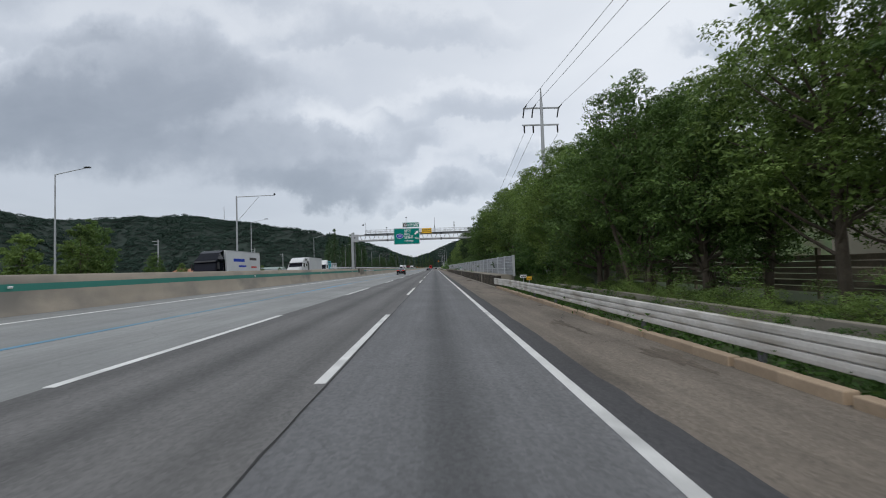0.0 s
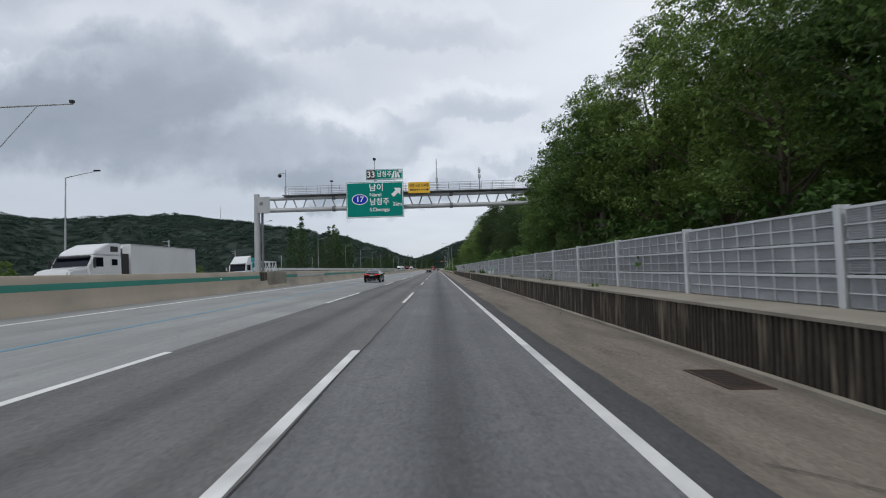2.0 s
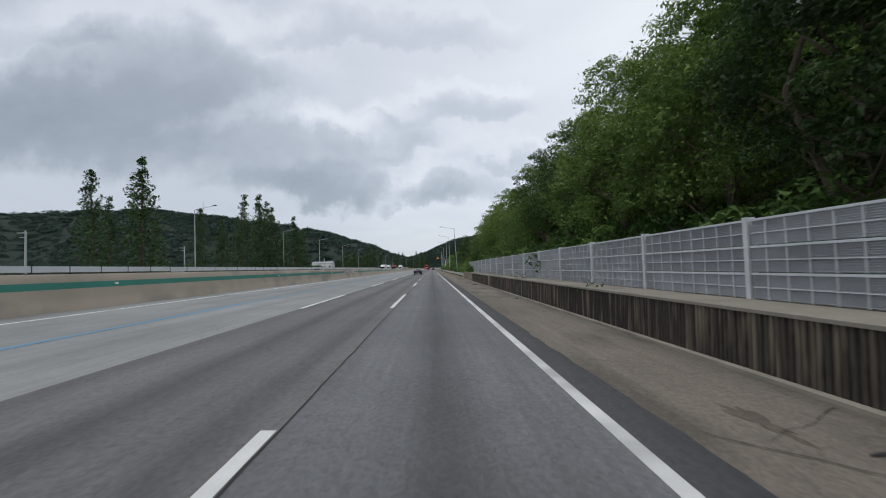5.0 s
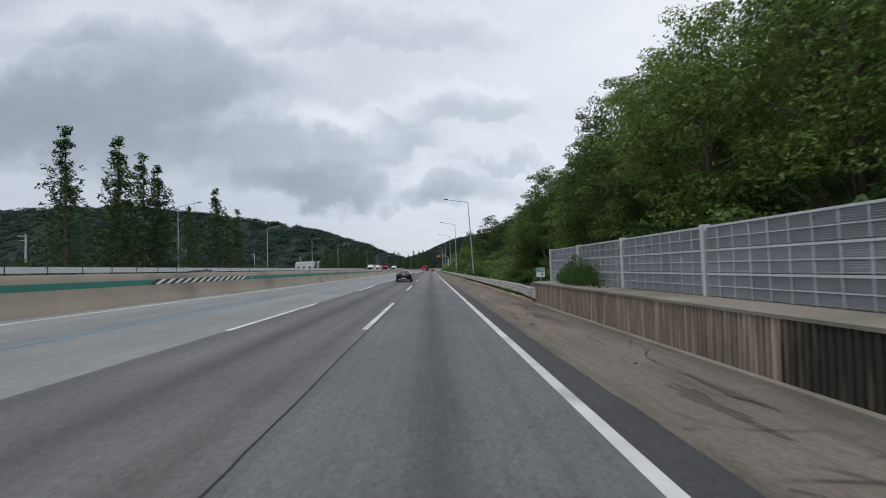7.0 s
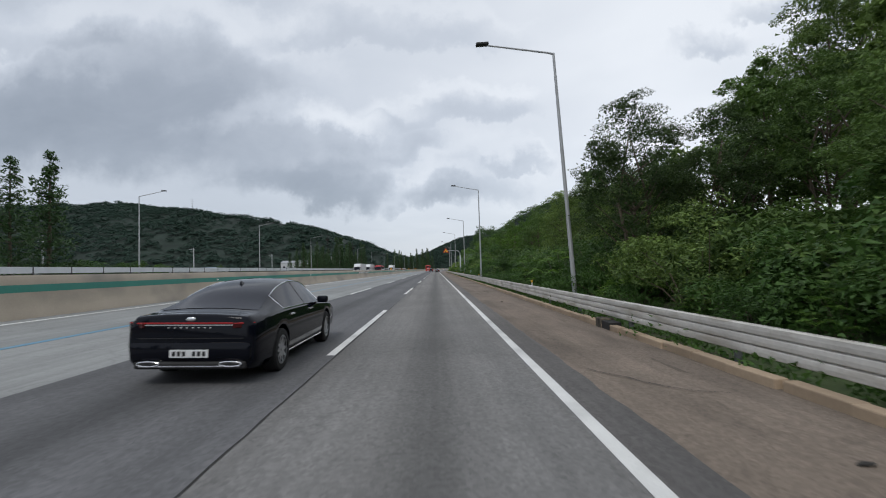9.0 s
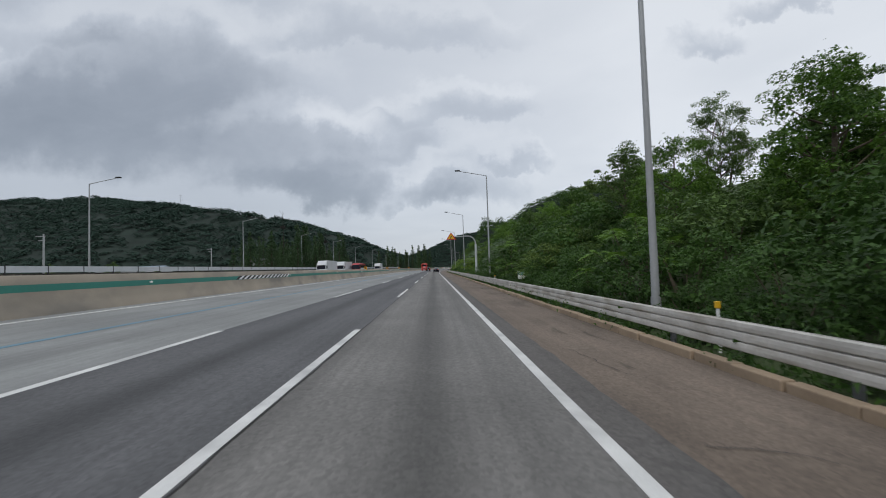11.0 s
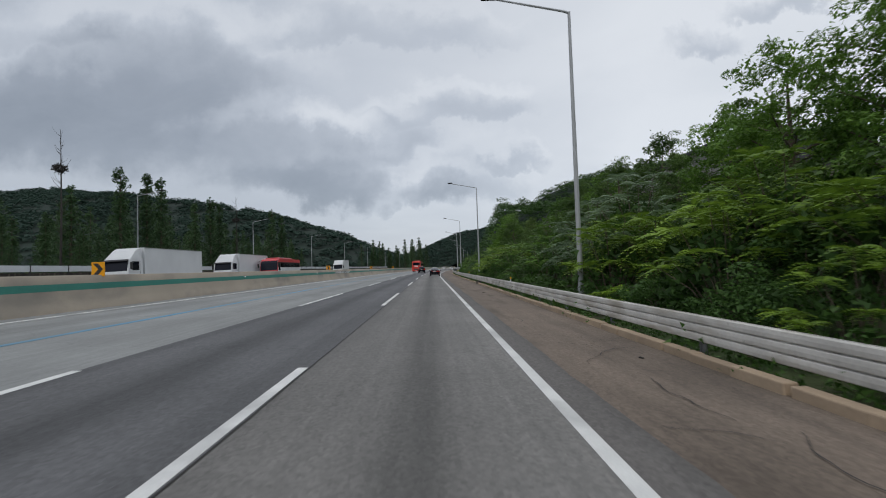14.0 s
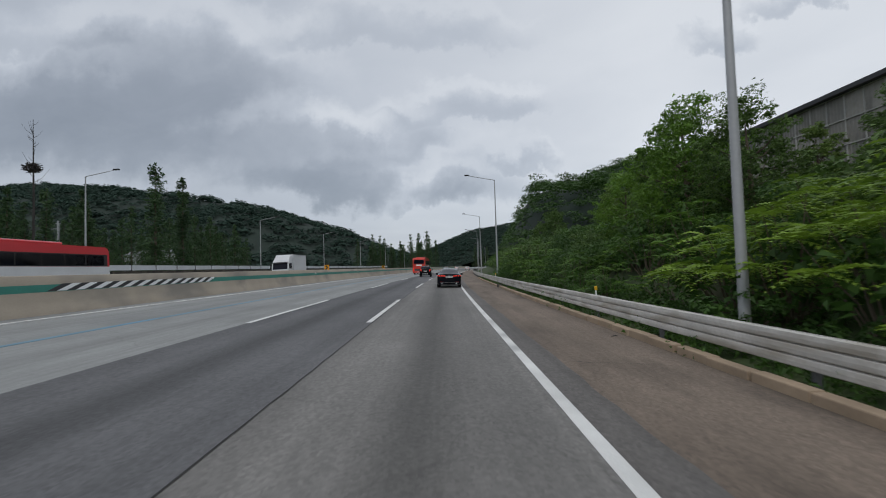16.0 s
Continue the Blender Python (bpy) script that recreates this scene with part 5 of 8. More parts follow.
for k in range(8):
    plant(rough[1:2], 9.8 + 0.5 * (k % 3), 184.5 + 3.0 * k, 0.8 + 0.1 * (k % 3), 77 * k)


# ---- vehicles ----
def smooth_stations(rows, n):
    a = np.array(rows, float)
    t = np.linspace(0, len(a) - 1, n)
    out = []
    for u in t:
        k = min(int(u), len(a) - 2)
        f = u - k
        p0, p1, p2, p3 = a[max(k - 1, 0)], a[k], a[k + 1], a[min(k + 2, len(a) - 1)]
        m1, m2 = (p2 - p0) / 2, (p3 - p1) / 2
        out.append((2 * f**3 - 3 * f**2 + 1) * p1 + (f**3 - 2 * f**2 + f) * m1 + (-2 * f**3 + 3 * f**2) * p2 + (f**3 - f**2) * m2)
    return np.array(out)


def ring(half, row):
    """Half section of a car body from the sill up to the roof's middle; row: y, width, floor, belt, top, top width."""
    y, w, z0, zb, zt, wt = row
    w = half * w
    wt = min(half * wt / 0.5 * 0.5 * 2 * 0.5 if False else half * wt, w * 0.93)
    zm = z0 + (zb - z0) * 0.5
    s = max(zt - zb, 0.05)
    return [(0, y, z0), (w * 0.88, y, z0), (w * 0.975, y, z0 + 0.10), (w, y, zm), (w * 0.985, y, zb - 0.03), (w * 0.95, y, zb + 0.02),
            (w * 0.95 + (wt * 1.04 - w * 0.95) * 0.55, y, zb + s * 0.5), (wt * 1.04, y, zt - 0.25 * min(s, 0.2)), (wt * 0.86, y, zt - 0.02), (wt * 0.45, y, zt), (0, y, zt + 0.006)]


def loft(bm, half, rows):
    rings = []
    for r in rows:
        h = ring(half, r)
        full = h + [(-x, y, z) for x, y, z in reversed(h[1:-1])]
        rings.append([bm.verts.new(p) for p in full])
    n = len(rings[0])
    for a, b in zip(rings, rings[1:]):
        for j in range(n):
            bm.faces.new((a[j], a[(j + 1) % n], b[(j + 1) % n], b[j]))
    bm.faces.new(rings[0][::-1])
    bm.faces.new(rings[-1])
    bmesh.ops.recalc_face_normals(bm, faces=bm.faces)
    return rings


def pane(half, rows, y0, y1, j0, j1, mirror=False, out=0.006, inset=0.05):
    """A glass pane that follows the body's section between two places along the car and two points of the section."""
    ys = rows[:, 0]
    cuts = np.linspace(y0, y1, 9)
    bm = bmesh.new()
    grid = []
    for y in cuts:
        r = [np.interp(y, ys, rows[:, k]) for k in range(6)]
        h = ring(half, r)
        if j1 > 10:
            h = h + [(-x, yy, z) for x, yy, z in reversed(h[:-1])]
        pts = [Vector(p) for p in h[j0:j1 + 1]]
        grid.append(pts)
    s = -1 if mirror else 1
    vs = [[bm.verts.new((p.x * s, p.y, p.z)) for p in row] for row in grid]
    for a, b in zip(vs, vs[1:]):
        for j in range(len(a) - 1):
            bm.faces.new((a[j], a[j + 1], b[j + 1], b[j]) if not mirror else (b[j], b[j + 1], a[j + 1], a[j]))
    bm.normal_update()
    c = Vector((0, (y0 + y1) / 2, 0.6))
    for v in bm.verts:
        d = Vector((v.co.x, 0, v.co.z - 0.6))
        n = v.normal if v.normal.dot(d) > 0 else -v.normal
        v.co += n * out
    return bm


def wheel_meshes(r, width, spokes):
    """Tyre and rim meshes with the axle along x, the outer face towards +x."""
    bm = bmesh.new()
    prof = [(-width / 2, r * 0.66), (-width / 2, r * 0.92), (-width * 0.38, r), (width * 0.38, r), (width / 2, r * 0.92), (width / 2 + 0.005, r * 0.70), (width / 2 - 0.02, r * 0.66)]
    n = 28
    rings = [[bm.verts.new((x, q * math.cos(2 * math.pi * k / n), q * math.sin(2 * math.pi * k / n))) for x, q in prof] for k in range(n)]
    for k in range(n):
        a, b = rings[k], rings[(k + 1) % n]
        for j in range(len(prof) - 1):
            bm.faces.new((a[j], a[j + 1], b[j + 1], b[j]))
    bmesh.ops.recalc_face_normals(bm, faces=bm.faces)
    tyre = mesh_of(bm, TYRE, True, "tyre")
    bm = bmesh.new()
    q = r * 0.68
    x = width / 2 - 0.03
    outer = [bm.verts.new((x + 0.025, q * math.cos(a), q * math.sin(a))) for a in [2 * math.pi * k / n for k in range(n)]]
    inner = [bm.verts.new((x + 0.025, q * 0.9 * math.cos(a), q * 0.9 * math.sin(a))) for a in [2 * math.pi * k / n for k in range(n)]]
    deep = [bm.verts.new((x - 0.08, q * 0.88 * math.cos(a), q * 0.88 * math.sin(a))) for a in [2 * math.pi * k / n for k in range(n)]]
    for k in range(n):
        m = (k + 1) % n
        bm.faces.new((outer[k], outer[m], inner[m], inner[k]))
        bm.faces.new((inner[k], inner[m], deep[m], deep[k]))
    bm.faces.new(deep).material_index = 1
    for k in range(spokes):
        a = 2 * math.pi * k / spokes
        ca, sa = math.cos(a), math.sin(a)
        for w0, w1 in ((0.035, 0.02),):
            pts = [(0.02, -w0), (q * 0.92, -w1), (q * 0.92, w1), (0.02, w0)]
            f = [bm.verts.new((x + 0.012, u * ca - v * sa, u * sa + v * ca)) for u, v in pts]
            g = [bm.verts.new((x - 0.03, u * ca - v * sa, u * sa + v * ca)) for u, v in pts]
            bm.faces.new(f)
            for j in range(4):
                bm.faces.new((f[j], g[j], g[(j + 1) % 4], f[(j + 1) % 4]))
    tube(bm, [(x - 0.02, 0, 0), (x + 0.02, 0, 0)], q * 0.17, 12)
    bmesh.ops.recalc_face_normals(bm, faces=bm.faces)
    rim = mesh_of(bm, [RIM, PLASTIC_BLACK], False, "rim")
    return tyre, rim


def cut_arches(ob, half, axles, r):
    """Cuts the wheel openings out of a body."""
    bm = bmesh.new()
    for y in axles:
        for sx in (1, -1):
            bmesh.ops.create_cone(bm, cap_ends=True, segments=32, radius1=r, radius2=r, depth=0.5, matrix=pose(sx * half, y, r * 0.95, 0, 90, 0))
    cutter = new("cutter", mesh_of(bm, PLASTIC_BLACK))
    mod = ob.modifiers.new("cut", "BOOLEAN")
    mod.operation, mod.object, mod.solver = "DIFFERENCE", cutter, "EXACT"
    bpy.context.view_layer.update()
    me = bpy.data.meshes.new_from_object(ob.evaluated_get(bpy.context.evaluated_depsgraph_get()))
    ob.modifiers.clear()
    ob.data = me
    bpy.data.objects.remove(cutter)
    return ob


def add_wheels(top, half, axles, r, width=0.22, spokes=10, out=0.0):
    tyre, rim = wheel_meshes(r, width, spokes)
    for y in axles:
        for s in (1, -1):
            turn = 0 if s > 0 else 180
            m = pose(s * (half - width / 2 + out), y, r, 0, 0, turn)
            w = empty("wheel", m)
            w.parent = top
            share("tyre", tyre, w, pose(0, 0, 0), "black rubber tyre")
            share("rim", rim, w, pose(0, 0, 0), "silver alloy rim")


def plate_part(top, z, y=-0.012, w=0.52, h=0.11, x=0.0):
    p = part("number_plate", box_bm(x - w / 2, x + w / 2, y, y + 0.012, z - h / 2, z + h / 2, bevel=0.004), PLATE, top, "white number plate")
    bm = bmesh.new()
    for k in range(7):
        if k == 3:
            continue
        u = x - w / 2 + 0.06 + k * (w - 0.12) / 6
        box(bm, u - 0.02, u + 0.02, y - 0.003, y, z - 0.032, z + 0.032)
    part("plate_marks", bm, PLASTIC_BLACK, p)


def mirror_part(top, half, y, z, mat_):
    for s in (1, -1):
        bm = box_bm(-0.09, 0.12, -0.06, 0.07, -0.06, 0.08, bevel=0.035)
        bmesh.ops.transform(bm, matrix=pose(s * (half + 0.06), y, z, 0, 0, 0) @ Matrix.Diagonal((s, 1, 1, 1)), verts=bm.verts)
        part("side_mirror", bm, mat_, top, smooth=True)


SEDAN = [(0.00, .84, .40, .84, 0.99, .72), (0.04, .92, .30, .88, 1.04, .755), (0.14, .965, .24, .91, 1.055, .765), (0.38, .99, .21, .94, 1.075, .745), (0.80, 1.0, .20, .955, 1.19, .675), (1.34, 1.0, .19, .955, 1.35, .615),
         (2.00, 1.0, .19, .95, 1.445, .585), (2.60, 1.0, .19, .935, 1.45, .585), (3.05, 1.0, .19, .92, 1.37, .60), (3.42, 1.0, .19, .90, 1.20, .66), (3.82, 1.0, .20, .87, 0.98, .72), (4.30, .985, .21, .80, 0.90, .72),
         (4.65, .94, .24, .70, 0.80, .66), (4.85, .84, .30, .60, 0.68, .56), (4.92, .70, .38, .52, 0.58, .45)]
LIMO = [(0.00, .86, .36, .80, 0.955, .74), (0.03, .925, .28, .835, 0.985, .775), (0.12, .962, .22, .87, 0.995, .785), (0.42, .988, .20, .92, 1.01, .765), (0.80, 1.0, .19, .945, 1.115, .70), (1.30, 1.0, .19, .95, 1.285, .635),
        (1.90, 1.0, .19, .945, 1.41, .595), (2.55, 1.0, .19, .935, 1.44, .585), (3.05, 1.0, .19, .92, 1.37, .60), (3.45, 1.0, .19, .90, 1.18, .66), (3.85, 1.0, .20, .87, 0.98, .72), (4.35, .985, .21, .80, 0.90, .72),
        (4.72, .94, .24, .70, 0.80, .66), (4.92, .84, .30, .60, 0.68, .56), (4.99, .70, .38, .52, 0.58, .45)]
SUV = [(0.00, .82, .45, 1.00, 1.20, .64), (0.05, .92, .34, 1.05, 1.30, .68), (0.20, .97, .28, 1.08, 1.48, .66), (0.48, 1.0, .26, 1.08, 1.63, .66), (0.90, 1.0, .25, 1.06, 1.68, .66), (1.60, 1.0, .25, 1.04, 1.70, .66),
       (2.40, 1.0, .25, 1.02, 1.68, .66), (2.85, 1.0, .25, 1.00, 1.58, .67), (3.25, 1.0, .25, 0.99, 1.34, .70), (3.55, 1.0, .26, 0.98, 1.12, .74), (4.05, .98, .27, 0.90, 1.02, .74), (4.35, .93, .30, .80, 0.90, .68), (4.50, .80, .38, .62, 0.74, .55)]


def car(name, shape, half, paint, style, label, scale=(1, 1, 1)):
    """A car seen mostly from behind: body, glass, lamps, plate, trim and wheels. Its rear stands at y = 0."""
    top = tagged(empty(name), label, "car")
    rows = smooth_stations(shape, 44)
    bm = bmesh.new()
    loft(bm, half, rows)
    suv = style == "suv"
    axles, wr_ = ((0.82, 3.45), 0.36) if suv else ((0.98, 3.84), 0.335)
    cut_arches(part("body", bm, paint, top, smooth=True), half, axles, wr_ * 1.13)
    rear = (0.10, 0.44) if suv else (0.50, 1.46) if style == "limousine" else (0.46, 1.46)
    front = (2.70, 3.45) if suv else (3.00, 3.74)
    side = (0.62, 3.05) if suv else (1.12, 3.32)
    part("rear_window", pane(half, rows, rear[0], rear[1], 7, 13), CAR_GLASS, top, "dark tinted glass", smooth=True)
    part("windscreen", pane(half, rows, front[0], front[1], 7, 13), CAR_GLASS, top, "dark tinted glass", smooth=True)
    mid = side[0] + (side[1] - side[0]) * 0.52
    for mir in (False, True):
        part("side_window", pane(half, rows, side[0] + 0.05, mid - 0.04, 5, 7, mir), CAR_GLASS, top, "dark tinted glass", smooth=True)
        part("side_window", pane(half, rows, mid + 0.04, side[1] - 0.05, 5, 7, mir), CAR_GLASS, top, "dark tinted glass", smooth=True)
        # bright line round the side windows
        if not suv:
            pts = []
            for j, seq in ((5, np.linspace(side[0], side[1], 8)), (7, np.linspace(side[1], side[0], 10))):
                for y in seq:
                    r = [np.interp(y, rows[:, 0], rows[:, k]) for k in range(6)]
                    p = ring(half, r)[j]
                    pts.append(((p[0] + 0.006) * (-1 if mir else 1), p[1], p[2]))
            pts.append(pts[0])
            part("window_trim", tube(bmesh.new(), pts, 0.011, 5), CHROME, top, "bright chrome window line")
        sg = -1 if mir else 1
        for y in ((1.35, 2.45) if not suv else (1.1, 2.1)):
            zz = 0.86 if not suv else 0.95
            part("door_handle", box_bm(sg * half * 0.995 - 0.015, sg * half * 0.995 + 0.02, y, y + 0.2, zz - 0.015, zz + 0.015, bevel=0.008), CHROME if style == "limousine" else paint, top)
        part("sill_trim", box_bm(sg * half * 0.965 - 0.012, sg * half * 0.965 + 0.012, 1.35 if not suv else 1.2, 3.45 if not suv else 3.1, 0.245, 0.275, bevel=0.006), CHROME if style == "limousine" else PLASTIC_BLACK, top)
    if style == "limousine":
        part("tail_lamp", box_bm(-half * 0.78, half * 0.78, -0.014, 0.06, 0.858, 0.880, bevel=0.006), TAIL_RED, top, "full-width dark red light bar")
        for s in (1, -1):
            b = box_bm(-0.17, 0.12, -0.012, 0.16, 0.80, 0.885, bevel=0.014)
            bmesh.ops.transform(b, matrix=pose(s * half * 0.80, 0.035, 0, 0, 0, s * 26), verts=b.verts)
            lamp = part("tail_lamp", b, TAIL_DARK, top, "dark red corner lamp")
            b = box_bm(-0.16, 0.11, -0.016, 0.10, 0.862, 0.876, bevel=0.004)
            bmesh.ops.transform(b, matrix=pose(s * half * 0.80, 0.033, 0, 0, 0, s * 26), verts=b.verts)
            part("light_strip", b, TAIL_RED, lamp)
            b = bmesh.new()
            for q in (-0.07, 0.07):
                box(b, s * half * 0.60 + q - 0.055, s * half * 0.60 + q + 0.055, -0.035, 0.05, 0.295, 0.325, bevel=0.012)
            ex = part("exhaust", b, PLASTIC_BLACK, top, "black exhaust opening")
            pts = [(s * half * 0.60 + 0.15 * math.cos(u), -0.032, 0.31 + 0.034 * math.sin(u)) for u in np.linspace(0, 2 * math.pi, 17)]
            part("exhaust_trim", tube(bmesh.new(), pts, 0.010, 6), CHROME, ex, "chrome exhaust trim")
            part("reflector", box_bm(s * half * 0.72 - 0.10, s * half * 0.72 + 0.10, -0.004, 0.02, 0.372, 0.385), TAIL_RED, top)
        part("bumper_trim", box_bm(-half * 0.74, half * 0.74, -0.03, 0.02, 0.268, 0.284, bevel=0.004), CHROME, top, "thin chrome line")
        part("diffuser", box_bm(-half * 0.82, half * 0.82, -0.02, 0.12, 0.235, 0.345, bevel=0.03), PLASTIC_BLACK, top, "black lower bumper")
        part("bumper", box_bm(-half * 0.90, half * 0.90, -0.03, 0.25, 0.35, 0.62, bevel=0.07), paint, top, "rounded lower bumper", smooth=True)
        b = bmesh.new()
        bmesh.ops.create_uvsphere(b, u_segments=16, v_segments=8, radius=1, matrix=Matrix.Translation((0, -0.002, 0.925)) @ Matrix.Diagonal((0.068, 0.012, 0.032, 1)))
        part("emblem", b, CHROME, top, "oval chrome emblem")
        b = bmesh.new()
        for k in range(8):
            box(b, -0.29 + k * 0.08 - 0.014, -0.29 + k * 0.08 + 0.014, -0.008, 0.01, 0.800, 0.816)
        part("badge_marks", b, CHROME, top, "row of small chrome marks")
        part("boot_line", box_bm(-half * 0.70, half * 0.70, -0.005, 0.01, 0.835, 0.85), CHROME, top)
        part("boot_line", box_bm(-half * 0.78, half * 0.78, -0.004, 0.01, 0.655, 0.665), PLASTIC_BLACK, top)
        plate_part(top, 0.455, y=-0.044)
    elif style == "saloon":
        for s in (1, -1):
            b = box_bm(-0.17, 0.17, -0.012, 0.10, 0.855, 0.925, bevel=0.02)
            bmesh.ops.transform(b, matrix=pose(s * half * 0.56, 0.0, 0, 0, s * -4, s * 4), verts=b.verts)
            part("tail_lamp", b, BRAKE_RED, top, "lit red inner tail lamp")
            b = box_bm(-0.13, 0.13, -0.012, 0.12, 0.835, 0.945, bevel=0.03)
            bmesh.ops.transform(b, matrix=pose(s * half * 0.855, 0.055, 0, 0, 0, s * 38), verts=b.verts)
            part("tail_lamp", b, BRAKE_RED, top, "lit red corner lamp")
            b = tube(bmesh.new(), [(s * half * 0.60 - 0.06, -0.02, 0.31), (s * half * 0.60 + 0.06, -0.02, 0.31)], 0.03, 8)
            part("exhaust_tip", b, CHROME, top)
            part("reflector", box_bm(s * half * 0.66 - 0.12, s * half * 0.66 + 0.12, -0.012, 0.01, 0.44, 0.46), TAIL_RED, top)
        part("bumper_trim", box_bm(-half * 0.72, half * 0.72, -0.014, 0.02, 0.405, 0.42), CHROME, top, "thin chrome line")
        b = bmesh.new()
        bmesh.ops.create_uvsphere(b, u_segments=12, v_segments=8, radius=1, matrix=Matrix.Translation((0, -0.004, 0.945)) @ Matrix.Diagonal((0.06, 0.012, 0.028, 1)))
        part("emblem", b, CHROME, top)
        plate_part(top, 0.82)
    else:
        for s in (1, -1):
            b = box_bm(-0.11, 0.11, -0.02, 0.14, 0.86, 1.16, bevel=0.03)
            bmesh.ops.transform(b, matrix=pose(s * half * 0.80, 0.03, 0, 0, 0, s * 20), verts=b.verts)
            part("tail_lamp", b, BRAKE_RED, top, "lit red tail lamp")
            part("roof_rail", tube(bmesh.new(), [(s * half * 0.62, 0.6, 1.66), (s * half * 0.62, 0.8, 1.735), (s * half * 0.62, 2.2, 1.735), (s * half * 0.62, 2.5, 1.66)], 0.018, 6), CHROME, top)
        part("bumper_guard", box_bm(-half * 0.5, half * 0.5, -0.025, 0.05, 0.42, 0.52, bevel=0.02), RIM, top, "silver bumper guard")
        plate_part(top, 0.90)
    # aerial fin
    b = bmesh.new()
    zr = float(np.interp(1.62 if not suv else 0.75, rows[:, 0], rows[:, 4]))
    yb = 1.62 if not suv else 0.75
    vs = [b.verts.new(p) for p in ((-0.02, yb - 0.07, zr - 0.01), (0.02, yb - 0.07, zr - 0.01), (0.02, yb + 0.12, zr - 0.01), (-0.02, yb + 0.12, zr - 0.01), (0, yb - 0.07, zr + 0.06))]
    for f in ((3, 2, 1, 0), (0, 1, 4), (1, 2, 4), (2, 3, 4), (3, 0, 4)):
        b.faces.new([vs[k] for k in f])
    part("aerial_fin", b, paint, top)
    mirror_part(top, half, 3.15 if not suv else 2.75, 0.98 if not suv else 1.08, paint)
    add_wheels(top, half, axles, wr_, spokes=10 if style == "limousine" else 9)
    return top


ROLL = math.degrees(math.atan(FALL))


def park(ob, x, y, turn=0.0):
    ob.matrix_basis = pose(x + bend(y), y, drop(x) + 0.002, 0, ROLL, turn)
    return ob


park(car("saloon_car", SEDAN, 0.915, CAR_BLACK, "saloon", "glossy black saloon car with lit red tail lamps"), -7.25, 96.55)
park(car("limousine_car", LIMO, 0.915, CAR_NAVY, "limousine", "dark navy executive saloon with a full-width tail light bar"), -3.0, 213.8).matrix_basis @= Matrix.Diagonal((0.98, 0.975, 0.955, 1))
park(car("suv_car", SUV, 0.91, CAR_BLACK, "suv", "black compact SUV with tall red tail lamps"), -3.15, 200.5 + 238.5)
park(car("saloon_car", SEDAN, 0.915, CAR_NAVY, "saloon", "dark saloon car ahead in the outer lane"), 0.83, 402.9, -1.2)
far = park(car("saloon_car", SEDAN, 0.90, CAR_WHITE, "saloon", "white saloon car far ahead on the motorway"), -2.9, 500, -4)
copy_thing(far, pose(0.7 + bend(560), 560, drop(0.7), 0, ROLL, -6))
copy_thing(far, pose(-6.6 + bend(590), 590, drop(-6.6), 0, ROLL, -7))


def slab(bm, profile, x0, x1, bevel=0.0):
    """A body of constant side outline (y, z), from x0 to x1."""
    va, vb = [bm.verts.new((x0, y, z)) for y, z in profile], [bm.verts.new((x1, y, z)) for y, z in profile]
    bm.faces.new(va), bm.faces.new(vb[::-1])
    n = len(profile)
    for k in range(n):
        bm.faces.new((va[k], vb[k], vb[(k + 1) % n], va[(k + 1) % n]))
    bmesh.ops.recalc_face_normals(bm, faces=bm.faces)
    if bevel:
        bmesh.ops.bevel(bm, geom=list(bm.edges), offset=bevel, segments=2, affect="EDGES")
    return bm


